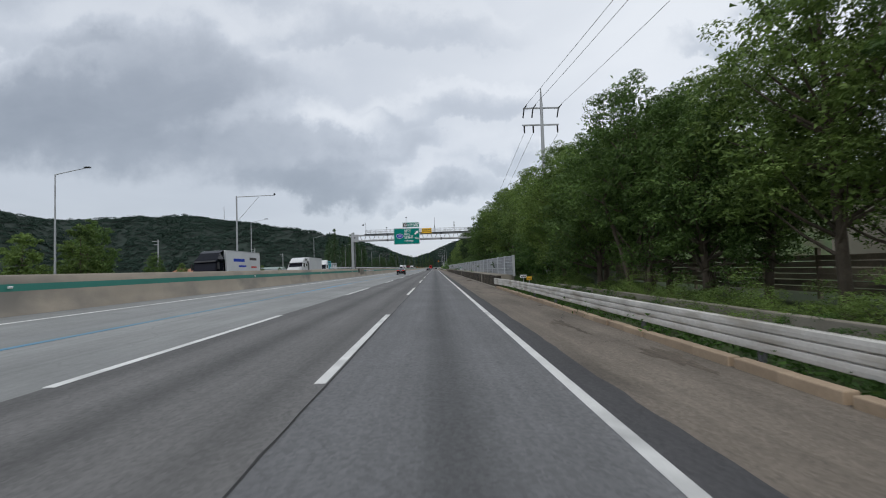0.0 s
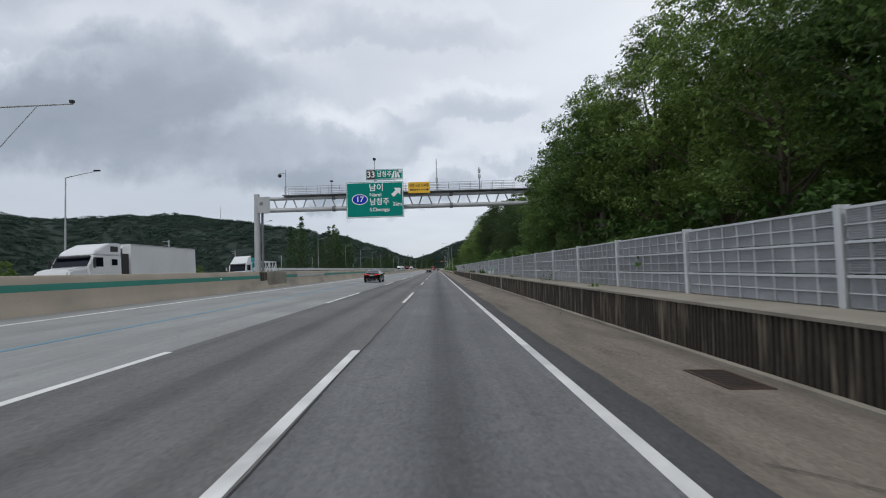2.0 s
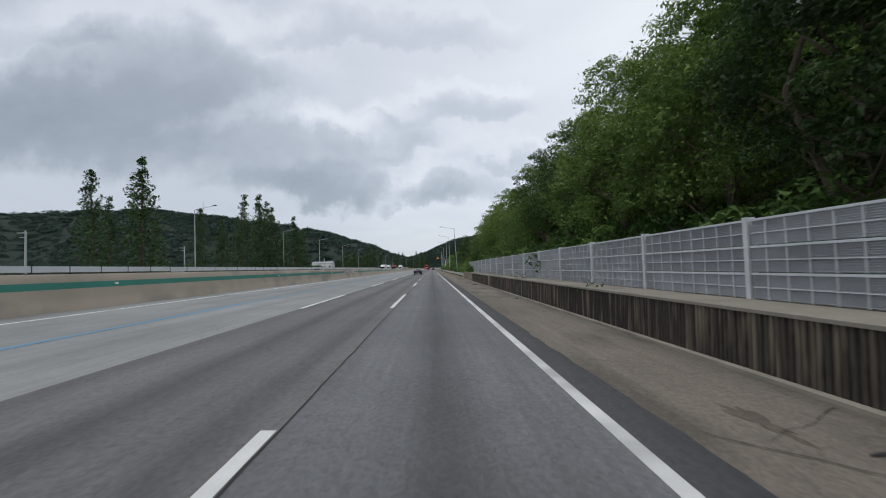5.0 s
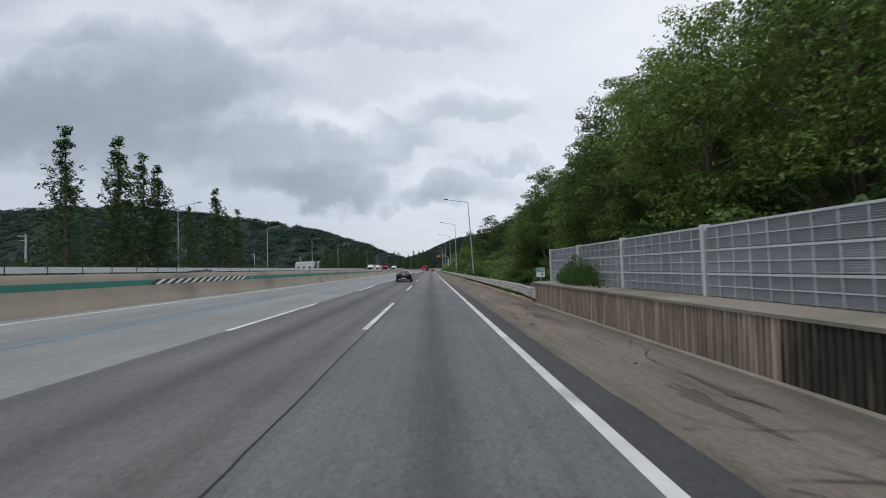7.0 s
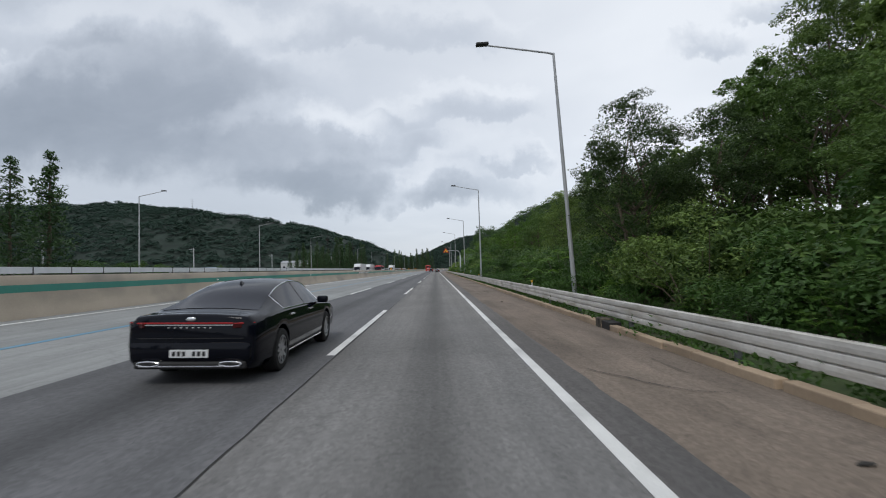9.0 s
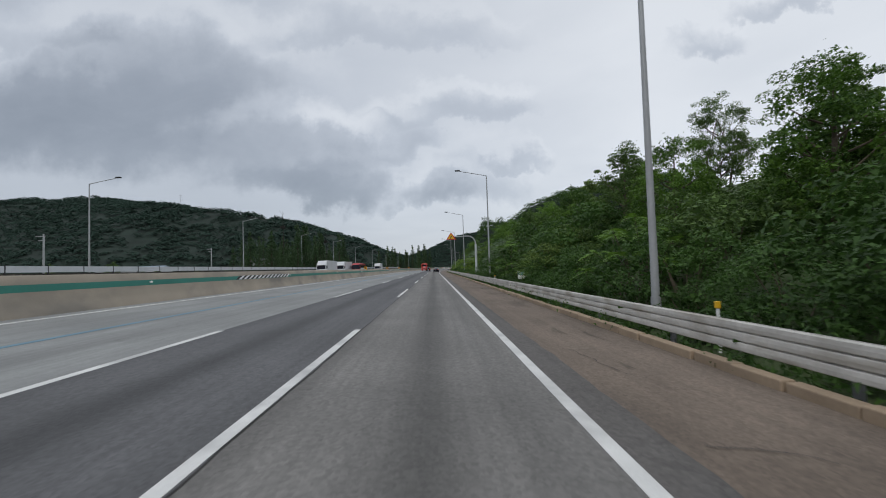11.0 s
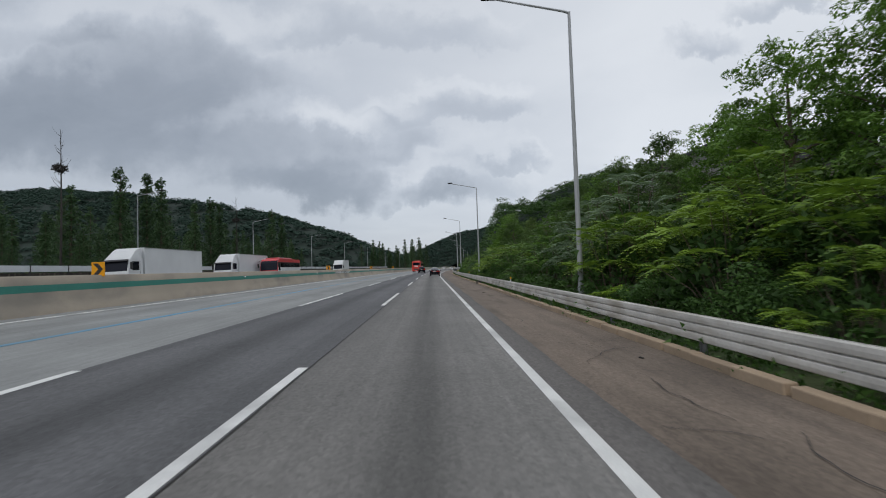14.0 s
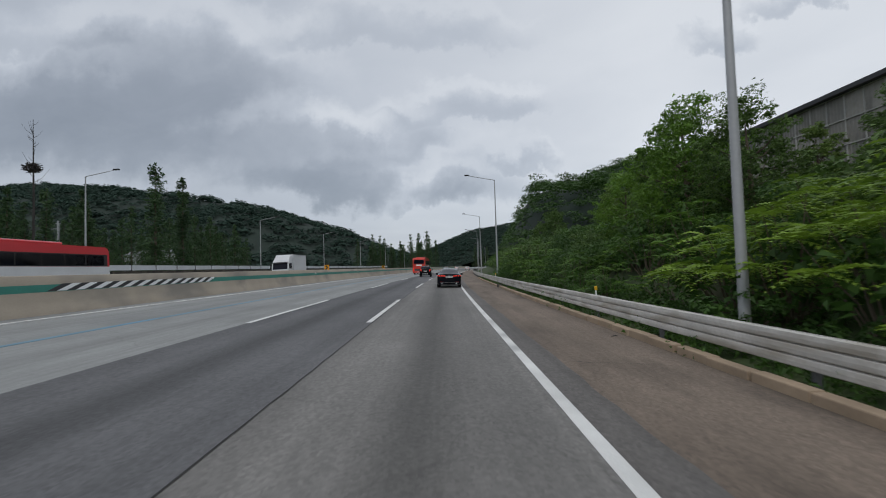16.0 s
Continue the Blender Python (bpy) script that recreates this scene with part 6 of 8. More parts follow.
def coach(label, paint, lower=None, length=11.6):
    """A coach with its rear at y = 0: shell with a raked front, windows, lamps, wheels."""
    top = tagged(empty("coach"), label, "bus")
    front = [(length - 0.02, 0.35), (length + 0.10, 0.9), (length + 0.05, 1.35), (length - 0.30, 2.75), (length - 0.75, 3.25), (length - 1.3, 3.35)]
    part("body", slab(bmesh.new(), [(0.0, 0.35)] + front + [(0.25, 3.30), (0.04, 3.05)], -1.25, 1.25, 0.07), paint, top, smooth=True)
    part("roof_unit", box_bm(-0.95, 0.95, 3.6, length - 1.6, 3.34, 3.52, bevel=0.08), paint, top, "raised roof unit")
    part("rear_window", box_bm(-1.0, 1.0, -0.012, 0.05, 2.15, 2.95, bevel=0.005), CAR_GLASS, top, "dark rear window")
    part("engine_grille", box_bm(-0.85, 0.85, -0.012, 0.02, 0.75, 1.15), PLASTIC_BLACK, top)
    for k in range(4):
        part("grille_bar", box_bm(-0.83, 0.83, -0.022, -0.012, 0.79 + 0.09 * k, 0.82 + 0.09 * k), GANTRY_DARK, top)
    part("livery_board", box_bm(-0.55, 0.55, -0.016, 0.02, 1.75, 2.0), SIGN_WHITE, top, "pale lettered board")
    part("windscreen", slab(bmesh.new(), [(length + 0.03, 1.60), (length - 0.25, 2.72), (length - 0.62, 3.10), (length - 0.95, 3.06), (length - 0.5, 1.60)], -1.18, 1.18, 0.02), CAR_GLASS, top, "large dark windscreen")
    for s in (1, -1):
        part("window_band", box_bm(s * 1.25 - 0.01, s * 1.25 + 0.006, 0.3, length - 0.9, 1.98, 2.78), PLASTIC_BLACK, top, "black band round the side windows")
        for k in range(6):
            y = 0.6 + k * (length - 2.0) / 6
            part("side_window", box_bm(s * 1.25 - 0.01, s * 1.25 + 0.012, y, y + (length - 2.0) / 6 - 0.08, 2.04, 2.72), CAR_GLASS, top)
        part("door_glass", box_bm(s * 1.25 - 0.01, s * 1.25 + 0.012, length - 1.25, length - 0.45, 1.5, 2.75), CAR_GLASS, top)
        if lower:
            part("side_skirt", box_bm(s * 1.25 - 0.008, s * 1.25 + 0.014, 0.1, length - 0.25, 0.45, 1.97), lower, top, "white lower panel")
            for y0, y1, m in ((length - 8.2, length - 5.2, SIGN_BLUE), (length - 9.0, length - 8.3, SIGN_WHITE), (length - 5.1, length - 4.4, paint), (0.4, length - 9.4, paint)):
                part("graphic", box_bm(s * 1.25 - 0.006, s * 1.25 + 0.019, y0, y1, 0.9, 1.93), m, top)
        part("head_lamp", box_bm(s * 0.95 - 0.18, s * 0.95 + 0.18, length + 0.03, length + 0.12, 0.78, 1.0, bevel=0.02), LAMP_GLASS, top, "clear headlamp")
        part("tail_lamp", box_bm(s * 1.05 - 0.1, s * 1.05 + 0.1, -0.016, 0.03, 0.75, 1.35, bevel=0.01), BRAKE_RED, top, "lit red tail lamp")
        part("mirror_arm", tube(bmesh.new(), [(s * 1.15, length - 0.5, 3.15), (s * 1.42, length + 0.15, 2.95), (s * 1.42, length + 0.15, 2.6)], 0.03, 6), PLASTIC_BLACK, top)
        part("side_mirror", box_bm(s * 1.42 - 0.1, s * 1.42 + 0.1, length + 0.05, length + 0.2, 2.05, 2.65, bevel=0.04), PLASTIC_BLACK, top)
    if lower:
        part("front_panel", box_bm(-1.2, 1.2, length + 0.0, length + 0.125, 0.45, 1.32, bevel=0.03), lower, top, "white front panel")
    part("bumper", box_bm(-1.2, 1.2, -0.05, 0.1, 0.36, 0.62, bevel=0.03), paint, top)
    plate_part(top, 0.52, y=-0.064)
    add_wheels(top, 1.25, (2.9, length - 2.6), 0.48, 0.28, 8, 0.02)
    return top


park(coach("bright red intercity coach with dark windows, driving ahead", BUS_RED), -6.0, 458.7, -2.5)
COACH_RED = material("coral_bus_paint", (0.60, 0.045, 0.055), 0.3, 0, 0.05, 2.0, coat=0.7)
bus = coach("red, white and blue coach beyond the median barrier", COACH_RED, TRUCK_WHITE, 12.0)
bus.matrix_basis = pose(-22.75, 399.3, drop(-22.75) - 0.345, 0, ROLL, 180) @ Matrix.Diagonal((1, 0.93, 0.95, 1))


def truck(label, cab_mat, box_mat, length=8.5, text=False):
    """A box truck with its nose towards +y and the box behind."""
    top = tagged(empty("box_truck"), label, "truck")
    bm = bmesh.new()
    prof = [(0.0, 0.55), (2.0, 0.55), (2.05, 1.2), (2.0, 1.55), (1.75, 2.55), (1.55, 2.72), (0.0, 2.72)]
    a = [bm.verts.new((-1.15, length + y, z)) for y, z in prof]
    b = [bm.verts.new((1.15, length + y, z)) for y, z in prof]
    bm.faces.new(a), bm.faces.new(b[::-1])
    for k in range(len(prof)):
        m = (k + 1) % len(prof)
        bm.faces.new((a[k], b[k], b[m], a[m]))
    bmesh.ops.recalc_face_normals(bm, faces=bm.faces)
    bmesh.ops.bevel(bm, geom=list(bm.edges), offset=0.05, segments=2, affect="EDGES")
    part("cab", bm, cab_mat, top, smooth=True)
    bm = bmesh.new()
    lo, hi = [(-1.1, length + 1.55, 2.7), (1.1, length + 1.55, 2.7), (1.1, length + 0.1, 2.7), (-1.1, length + 0.1, 2.7)], [(-1.0, length + 0.75, 3.40), (1.0, length + 0.75, 3.40), (1.1, length + 0.1, 3.66), (-1.1, length + 0.1, 3.66)]
    va, vb = [bm.verts.new(p) for p in lo], [bm.verts.new(p) for p in hi]
    bm.faces.new(va), bm.faces.new(vb[::-1])
    for k in range(4):
        bm.faces.new((va[k], vb[k], vb[(k + 1) % 4], va[(k + 1) % 4]))
    bmesh.ops.recalc_face_normals(bm, faces=bm.faces)
    part("wind_deflector", bm, cab_mat, top)
    bm = bmesh.new()
    vs = [bm.verts.new(p) for p in ((-1.02, length + 2.015, 1.6), (1.02, length + 2.015, 1.6), (1.0, length + 1.79, 2.52), (-1.0, length + 1.79, 2.52))]
    bm.faces.new(vs)
    g = bmesh.ops.extrude_face_region(bm, geom=list(bm.faces))
    bmesh.ops.translate(bm, verts=[v for v in g["geom"] if isinstance(v, bmesh.types.BMVert)], vec=(0, -0.03, -0.01))
    bmesh.ops.recalc_face_normals(bm, faces=bm.faces)
    part("windscreen", bm, CAR_GLASS, top, "dark windscreen")
    for s in (1, -1):
        part("side_window", box_bm(s * 1.15 - 0.02, s * 1.15 + 0.012, length + 0.6, length + 1.5, 1.65, 2.4), CAR_GLASS, top)
        part("side_mirror", box_bm(s * 1.3 - 0.08, s * 1.3 + 0.08, length + 1.75, length + 1.9, 1.7, 2.35, bevel=0.03), PLASTIC_BLACK, top)
        part("head_lamp", box_bm(s * 0.9 - 0.16, s * 0.9 + 0.16, length + 2.0, length + 2.07, 0.62, 0.78, bevel=0.02), LAMP_GLASS, top, "clear headlamp")
        part("door_line", box_bm(s * 1.15 - 0.01, s * 1.15 + 0.006, length + 0.45, length + 0.48, 0.8, 2.5), PLASTIC_BLACK, top)
    part("sun_visor", slab(bmesh.new(), [(length + 1.80, 2.50), (length + 2.05, 2.42), (length + 2.06, 2.46), (length + 1.78, 2.60)], -1.05, 1.05), PLASTIC_BLACK, top, "dark sun visor")
    part("grille", box_bm(-0.8, 0.8, length + 2.0, length + 2.06, 0.75, 1.1), PLASTIC_BLACK, top)
    if box_mat:
        crate = part("cargo_box", box_bm(-1.22, 1.22, -0.1, length - 0.15, 1.0, 3.68, bevel=0.03), box_mat, top, "white cargo box")
        trim = bmesh.new()
        for s in (1, -1):
            for z in (1.03, 3.63):
                box(trim, s * 1.22 - 0.02, s * 1.22 + 0.02, -0.1, length - 0.15, z - 0.03, z + 0.03)
        part("edge_rail", trim, RIM, crate, "thin metal edge rails")
    else:
        part("flat_bed", box_bm(-1.2, 1.2, -0.1, length - 0.3, 0.985, 1.15, bevel=0.02), GANTRY_DARK, top, "grey flat load bed")
    part("lower_rail", box_bm(-1.16, 1.16, 0.0, length + 0.4, 0.75, 0.98), PLASTIC_BLACK, top)
    if text:
        for k, (y0, y1, z, h, m) in enumerate(((4.4, 7.2, 2.5, 0.32, SIGN_BLUE), (1.0, 3.0, 2.7, 0.3, SIGN_BROWN), (4.0, 6.0, 1.9, 0.2, SIGN_BLUE), (1.0, 2.6, 1.8, 0.2, SIGN_RED))):
            part("livery_bar", box_bm(1.215, 1.226, y0, y1, z, z + h), m, top)
            part("livery_bar", box_bm(-1.226, -1.215, y0, y1, z, z + h), m, top)
    add_wheels(top, 1.2, (1.6, 2.8, length + 0.9), 0.5, 0.3, 8)
    return top


def road_tractor(label):
    """A bonneted tractor and long white trailer, nose towards +y: bonnet, cab, tall roof fairing, stack and box."""
    top = tagged(empty("articulated_truck"), label, "truck")
    n = 16.0
    part("bonnet", slab(bmesh.new(), [(n - 2.1, 0.6), (n - 0.05, 0.6), (n, 1.3), (n - 0.25, 1.95), (n - 0.9, 2.10), (n - 2.1, 2.25)], -1.05, 1.05, 0.12), TRUCK_WHITE, top, "rounded white bonnet", smooth=True)
    part("cab", slab(bmesh.new(), [(n - 5.2, 0.7), (n - 1.9, 0.7), (n - 1.75, 2.2), (n - 2.25, 3.0), (n - 5.2, 3.0)], -1.18, 1.18, 0.06), TRUCK_WHITE, top, "white cab", smooth=True)
    part("fairing", slab(bmesh.new(), [(n - 5.2, 3.02), (n - 2.3, 3.02), (n - 2.6, 3.35), (n - 4.0, 3.92), (n - 5.2, 3.98)], -1.1, 1.1, 0.06), TRUCK_WHITE, top, "tall white roof fairing", smooth=True)
    part("windscreen", slab(bmesh.new(), [(n - 1.74, 2.24), (n - 2.20, 2.95), (n - 2.26, 2.95), (n - 1.80, 2.24)], -1.08, 1.08), CAR_GLASS, top, "dark windscreen")
    part("sun_visor", slab(bmesh.new(), [(n - 2.05, 2.98), (n - 1.85, 2.92), (n - 1.86, 2.88), (n - 2.1, 2.92)], -1.1, 1.1), PLASTIC_BLACK, top, "dark sun visor")
    for s in (1, -1):
        part("side_window", box_bm(s * 1.18 - 0.02, s * 1.18 + 0.012, n - 3.2, n - 2.3, 2.2, 2.85), CAR_GLASS, top)
        part("sleeper_window", box_bm(s * 1.18 - 0.02, s * 1.18 + 0.012, n - 4.7, n - 4.1, 2.3, 2.75), CAR_GLASS, top)
        part("fairing_slats", box_bm(s * 1.1 - 0.01, s * 1.1 + 0.012, n - 4.9, n - 4.1, 3.3, 3.7), PLASTIC_BLACK, top, "dark vent in the fairing")
        part("side_mirror", box_bm(s * 1.4 - 0.06, s * 1.4 + 0.06, n - 2.1, n - 1.95, 2.1, 2.8, bevel=0.03), PLASTIC_BLACK, top)
        part("exhaust_stack", tube(bmesh.new(), [(s * 1.0, n - 5.45, 1.0), (s * 1.0, n - 5.45, 3.6), (s * 1.02, n - 5.6, 3.75)], 0.08, 10), CHROME, top, "chrome exhaust stack")
        part("side_fairing", box_bm(s * 1.16 - 0.03, s * 1.16 + 0.03, n - 6.0, n - 5.22, 0.9, 3.2), PLASTIC_BLACK, top, "dark gap panel")
    part("chassis", box_bm(-0.9, 0.9, 0.2, n - 2.0, 0.75, 0.98), PLASTIC_BLACK, top)
    trailer = part("trailer_box", box_bm(-1.24, 1.24, 0.0, n - 6.2, 1.05, 3.98, bevel=0.03), TRUCK_WHITE, top, "long white trailer box")
    trim = bmesh.new()
    for s in (1, -1):
        for z in (1.08, 3.93):
            box(trim, s * 1.24 - 0.02, s * 1.24 + 0.02, 0.0, n - 6.2, z - 0.03, z + 0.03)
    part("edge_rail", trim, RIM, trailer, "thin metal edge rails")
    add_wheels(top, 1.2, (1.4, 2.7, n - 6.6, n - 5.3, n - 1.3), 0.5, 0.3, 8)
    return top


def oncoming(ob, x, nose, length):
    """Sets a truck on the opposite carriageway, its nose towards the camera."""
    ob.matrix_basis = pose(x, nose + length + 2.0, drop(x) - 0.345, 0, ROLL, 180)
    return ob


oncoming(truck("long white box truck with a dark cab beyond the median", CAR_NAVY, TRUCK_WHITE, 9.0, True), -22.6, 45.0, 9.0)
oncoming(road_tractor("white bonneted tractor with a long white trailer beyond the median"), -22.7, 70.9, 14.0).matrix_basis @= Matrix.Diagonal((1, 0.87, 0.91, 1))
CAR_BLUE = material("blue_car_paint", (0.03, 0.06, 0.14), 0.2, 0, 0.05, 2.0, coat=0.6)
van = car("suv_car", SUV, 0.93, CAR_BLUE, "suv", "dark blue people carrier in the opposite lanes")
van.matrix_basis = pose(-22.9, 209.4, drop(-22.9) - 0.345, 0, ROLL, 180) @ Matrix.Diagonal((1.0, 1.08, 1.1, 1))
for x, y in ((-22.9, 204.2), (-19.0, 82.5), (-25.5, 350.5)):
    tagged(copy_thing(far, pose(x, y, drop(x) - 0.345, 0, ROLL, 180)), "white saloon car in the opposite lanes", "car")
oncoming(truck("white box truck with wind deflector in the opposite lanes", TRUCK_WHITE, TRUCK_WHITE, 10.4), -26.0, 381.0, 10.4)
oncoming(truck("grey-white box truck ahead in the opposite lanes", TRUCK_WHITE, TRUCK_WHITE, 10.2), -26.6, 362.4, 10.2)
oncoming(truck("small white box truck in the opposite lanes", TRUCK_WHITE, TRUCK_WHITE, 6.0), -22.0, 432.0, 6.0)
flat = oncoming(truck("pale flatbed truck loaded with painted steel frames", TRUCK_WHITE, None, 10.0), -26.6, 107.0, 10.0)


def steel_frame(label, y0, y1, z1, mat_):
    """A welded lattice box lying on the truck's bed."""
    top = tagged(empty("steel_frame"), label, "steel frame")
    for s in (1, -1):
        for z in (1.24, z1):
            part("chord", box_bm(s * 1.0 - 0.07, s * 1.0 + 0.07, y0, y1, z - 0.07, z + 0.07), mat_, top)
        n = max(2, int((y1 - y0) / 1.3))
        for k in range(n + 1):
            y = y0 + 0.07 + k * (y1 - y0 - 0.14) / n
            part("upright", box_bm(s * 1.0 - 0.05, s * 1.0 + 0.05, y - 0.06, y + 0.06, 1.315, z1 - 0.075), mat_, top)
            if k < n:
                e = y + (y1 - y0 - 0.14) / n
                a, b = ((y, 1.3), (e, z1 - 0.08)) if k % 2 else ((y, z1 - 0.08), (e, 1.3))
                part("brace", tube(bmesh.new(), [(s * 1.0, a[0], a[1]), (s * 1.0, b[0], b[1])], 0.055, 6), mat_, top)
    for y in (y0 + 0.07, y1 - 0.07):
        for z in (1.24, z1):
            part("tie", box_bm(-0.925, 0.925, y - 0.06, y + 0.06, z - 0.06, z + 0.06), mat_, top)
    top.matrix_basis = flat.matrix_basis
    return top


steel_frame("teal painted steel lattice frame on a flatbed truck", 6.4, 9.4, 3.35, TEAL_PAINT)
steel_frame("white painted steel lattice frame on a flatbed truck", 0.2, 6.0, 2.95, TRUCK_WHITE)


# ---- signs ----
def sign_panel(name, x0, x1, z0, z1, mat_, label, y, border=0.05, frame=True):
    top = tagged(empty(name, pose(0, y, 0)), label, "road sign")
    part("panel", box_bm(x0, x1, 0, 0.06, z0, z1, bevel=0.015), mat_, top)
    if border:
        g = 0.04
        bm = bmesh.new()
        for a, b, c, d in ((x0 + g, x1 - g, z1 - g - border, z1 - g), (x0 + g, x1 - g, z0 + g, z0 + g + border), (x0 + g, x0 + g + border, z0 + g + border, z1 - g - border), (x1 - g - border, x1 - g, z0 + g + border, z1 - g - border)):
            box(bm, a, b, -0.004, 0.01, c, d)
        part("border", bm, SIGN_WHITE, top)
    for x in (x0 + 0.25 * (x1 - x0), x0 + 0.75 * (x1 - x0)):
        part("bracket", box_bm(x - 0.04, x + 0.04, 0.06, 0.78, z0 + 0.05, z1 - 0.05), POLE_GREY, top)
    return top


def arrow(x, z, size, turn, mat_, parent, y=-0.006):
    bm = bmesh.new()
    pts = [(-0.16, -0.5), (0.16, -0.5), (0.16, 0.05), (0.42, 0.05), (0, 0.5), (-0.42, 0.05), (-0.16, 0.05)]
    ca, sa = math.cos(math.radians(turn)), math.sin(math.radians(turn))
    f = [bm.verts.new((x + size * (u * ca - v * sa), y, z + size * (u * sa + v * ca))) for u, v in pts]
    g = [bm.verts.new((v.co.x, 0.01, v.co.z)) for v in f]
    bm.faces.new(f)
    for k in range(7):
        bm.faces.new((f[k], g[k], g[(k + 1) % 7], f[(k + 1) % 7]))
    bmesh.ops.recalc_face_normals(bm, faces=bm.faces)
    return part("arrow", bm, mat_, parent)


SIGN_Y = GANTRY_Y - 0.95
big = sign_panel("direction_sign", -7.36, -2.54, 6.0, 9.02, SIGN_GREEN, "green motorway direction sign with white lettering on the gantry", SIGN_Y)
letters(big, "남이", 0.66, -4.82, -0.006, 8.50, SIGN_WHITE, 1.12)
letters(big, "Nami", 0.42, -4.90, -0.006, 7.92, SIGN_WHITE, 0.98)
letters(big, "남청주", 0.66, -4.58, -0.006, 7.30, SIGN_WHITE, 1.60)
letters(big, "S.Cheongju", 0.42, -4.56, -0.006, 6.66, SIGN_WHITE, 1.62)
letters(big, "2km", 0.46, -3.08, -0.006, 7.10, SIGN_WHITE, 0.72)
arrow(-3.12, 8.14, 0.95, -48, SIGN_WHITE, big)
bm = bmesh.new()
bmesh.ops.create_cone(bm, cap_ends=True, segments=36, radius1=0.62, radius2=0.62, depth=0.02, matrix=pose(-6.22, -0.002, 7.56, 90) @ Matrix.Diagonal((1.08, 0.72, 1, 1)))
oval = part("route_shield", bm, SIGN_WHITE, big, "white-rimmed blue oval")
bm = bmesh.new()
bmesh.ops.create_cone(bm, cap_ends=True, segments=36, radius1=0.56, radius2=0.56, depth=0.02, matrix=pose(-6.22, -0.008, 7.56, 90) @ Matrix.Diagonal((1.08, 0.70, 1, 1)))
part("shield_field", bm, SIGN_BLUE, oval)
letters(oval, "17", 0.62, -6.22, -0.022, 7.56, SIGN_WHITE, 0.56)
exit_ = sign_panel("exit_sign", -5.66, -2.56, 9.18, 10.08, SIGN_GREEN, "small green exit sign with number 33 above the direction sign", SIGN_Y, 0.04)
part("number_field", box_bm(-5.60, -4.86, -0.008, 0.0, 9.24, 10.02), SIGN_BROWN, exit_)
letters(exit_, "33", 0.72, -5.23, -0.012, 9.62, SIGN_WHITE, 0.62)
letters(exit_, "남청주", 0.52, -4.12, -0.006, 9.63, SIGN_WHITE, 1.22)
bm = bmesh.new()
for quad in (((-0.42, -0.3), (-0.22, -0.3), (-0.10, 0.3), (-0.20, 0.3)), ((-0.14, -0.3), (0.08, -0.3), (0.02, 0.3), (-0.04, 0.3)), ((0.14, -0.3), (0.36, -0.3), (0.17, 0.18), (0.08, 0.2)), ((0.10, 0.08), (0.20, 0.04), (0.40, 0.20), (0.30, 0.26)), ((0.18, 0.32), (0.50, 0.34), (0.40, 0.08), (0.34, 0.18))):
    a = [bm.verts.new((-3.12 + u, -0.006, 9.63 + v)) for u, v in quad]
    b = [bm.verts.new((v.co.x, 0.008, v.co.z)) for v in a]
    bm.faces.new(a)
    for k in range(4):
        bm.faces.new((a[k], b[k], b[(k + 1) % 4], a[(k + 1) % 4]))
bmesh.ops.recalc_face_normals(bm, faces=bm.faces)
part("ramp_symbol", bm, SIGN_WHITE, exit_, "white slip road symbol")
yel = sign_panel("notice_board", -2.14, -0.30, 7.98, 8.92, SIGN_YELLOW, "yellow notice board with dark lettering on the gantry rail", SIGN_Y + 0.1, 0)
letters(yel, "지점 구간 단속중", 0.30, -1.22, -0.006, 8.62, SIGN_BROWN, 1.62)
for k, w in enumerate((0.13, 0.13, 0.13, 0.13, 0.04, 0.09, 0.09, 0.22)):
    u = -1.98 + k * 0.19
    part("text_bar", box_bm(u, u + w, -0.006, 0.002, 8.20, 8.34), SIGN_BROWN, yel)


def gantry_device(name, x, top_z, label, kind):
    ob = tagged(empty(name, pose(x, GANTRY_Y + 0.25, 0)), label, kind)
    part("mast", tube(bmesh.new(), [(0, -0.6, GZ1 + 0.22), (0, -0.6, top_z)], [0.05, 0.03], 8), POLE_GREY, ob)
    return ob


d = gantry_device("traffic_camera", -12.6, 10.35, "dome traffic camera on a short mast above the gantry", "camera")
part("arm", box_bm(-0.5, 0.02, -0.63, -0.57, 10.05, 10.11), POLE_GREY, d)
bm = bmesh.new()
bmesh.ops.create_uvsphere(bm, u_segments=12, v_segments=8, radius=0.16, matrix=Matrix.Translation((-0.5, -0.6, 9.9)))
part("dome", bm, PLASTIC_BLACK, d, "dark camera dome")
d = gantry_device("sensor", -8.7, 9.3, "small sensor mast on the gantry walkway", "sensor")
part("head", box_bm(-0.12, 0.12, -0.68, -0.52, 9.25, 9.36), PLASTIC_BLACK, d)
d = gantry_device("traffic_camera", -5.0, 11.1, "slim camera mast above the exit sign", "camera")
part("head", box_bm(-0.12, 0.12, -0.75, -0.48, 11.0, 11.18, bevel=0.03), PLASTIC_BLACK, d)
d = gantry_device("antenna", 0.3, 11.0, "thin antenna mast on the gantry", "antenna")
part("box", box_bm(-0.1, 0.1, -0.7, -0.5, 9.0, 9.3), POLE_GREY, d)
d = gantry_device("antenna", 3.95, 10.15, "short antenna mast with boxes on the gantry", "antenna")
for z in (9.2, 9.7):
    part("box", box_bm(-0.09, 0.12, -0.72, -0.5, z, z + 0.3), POLE_GREY, d)


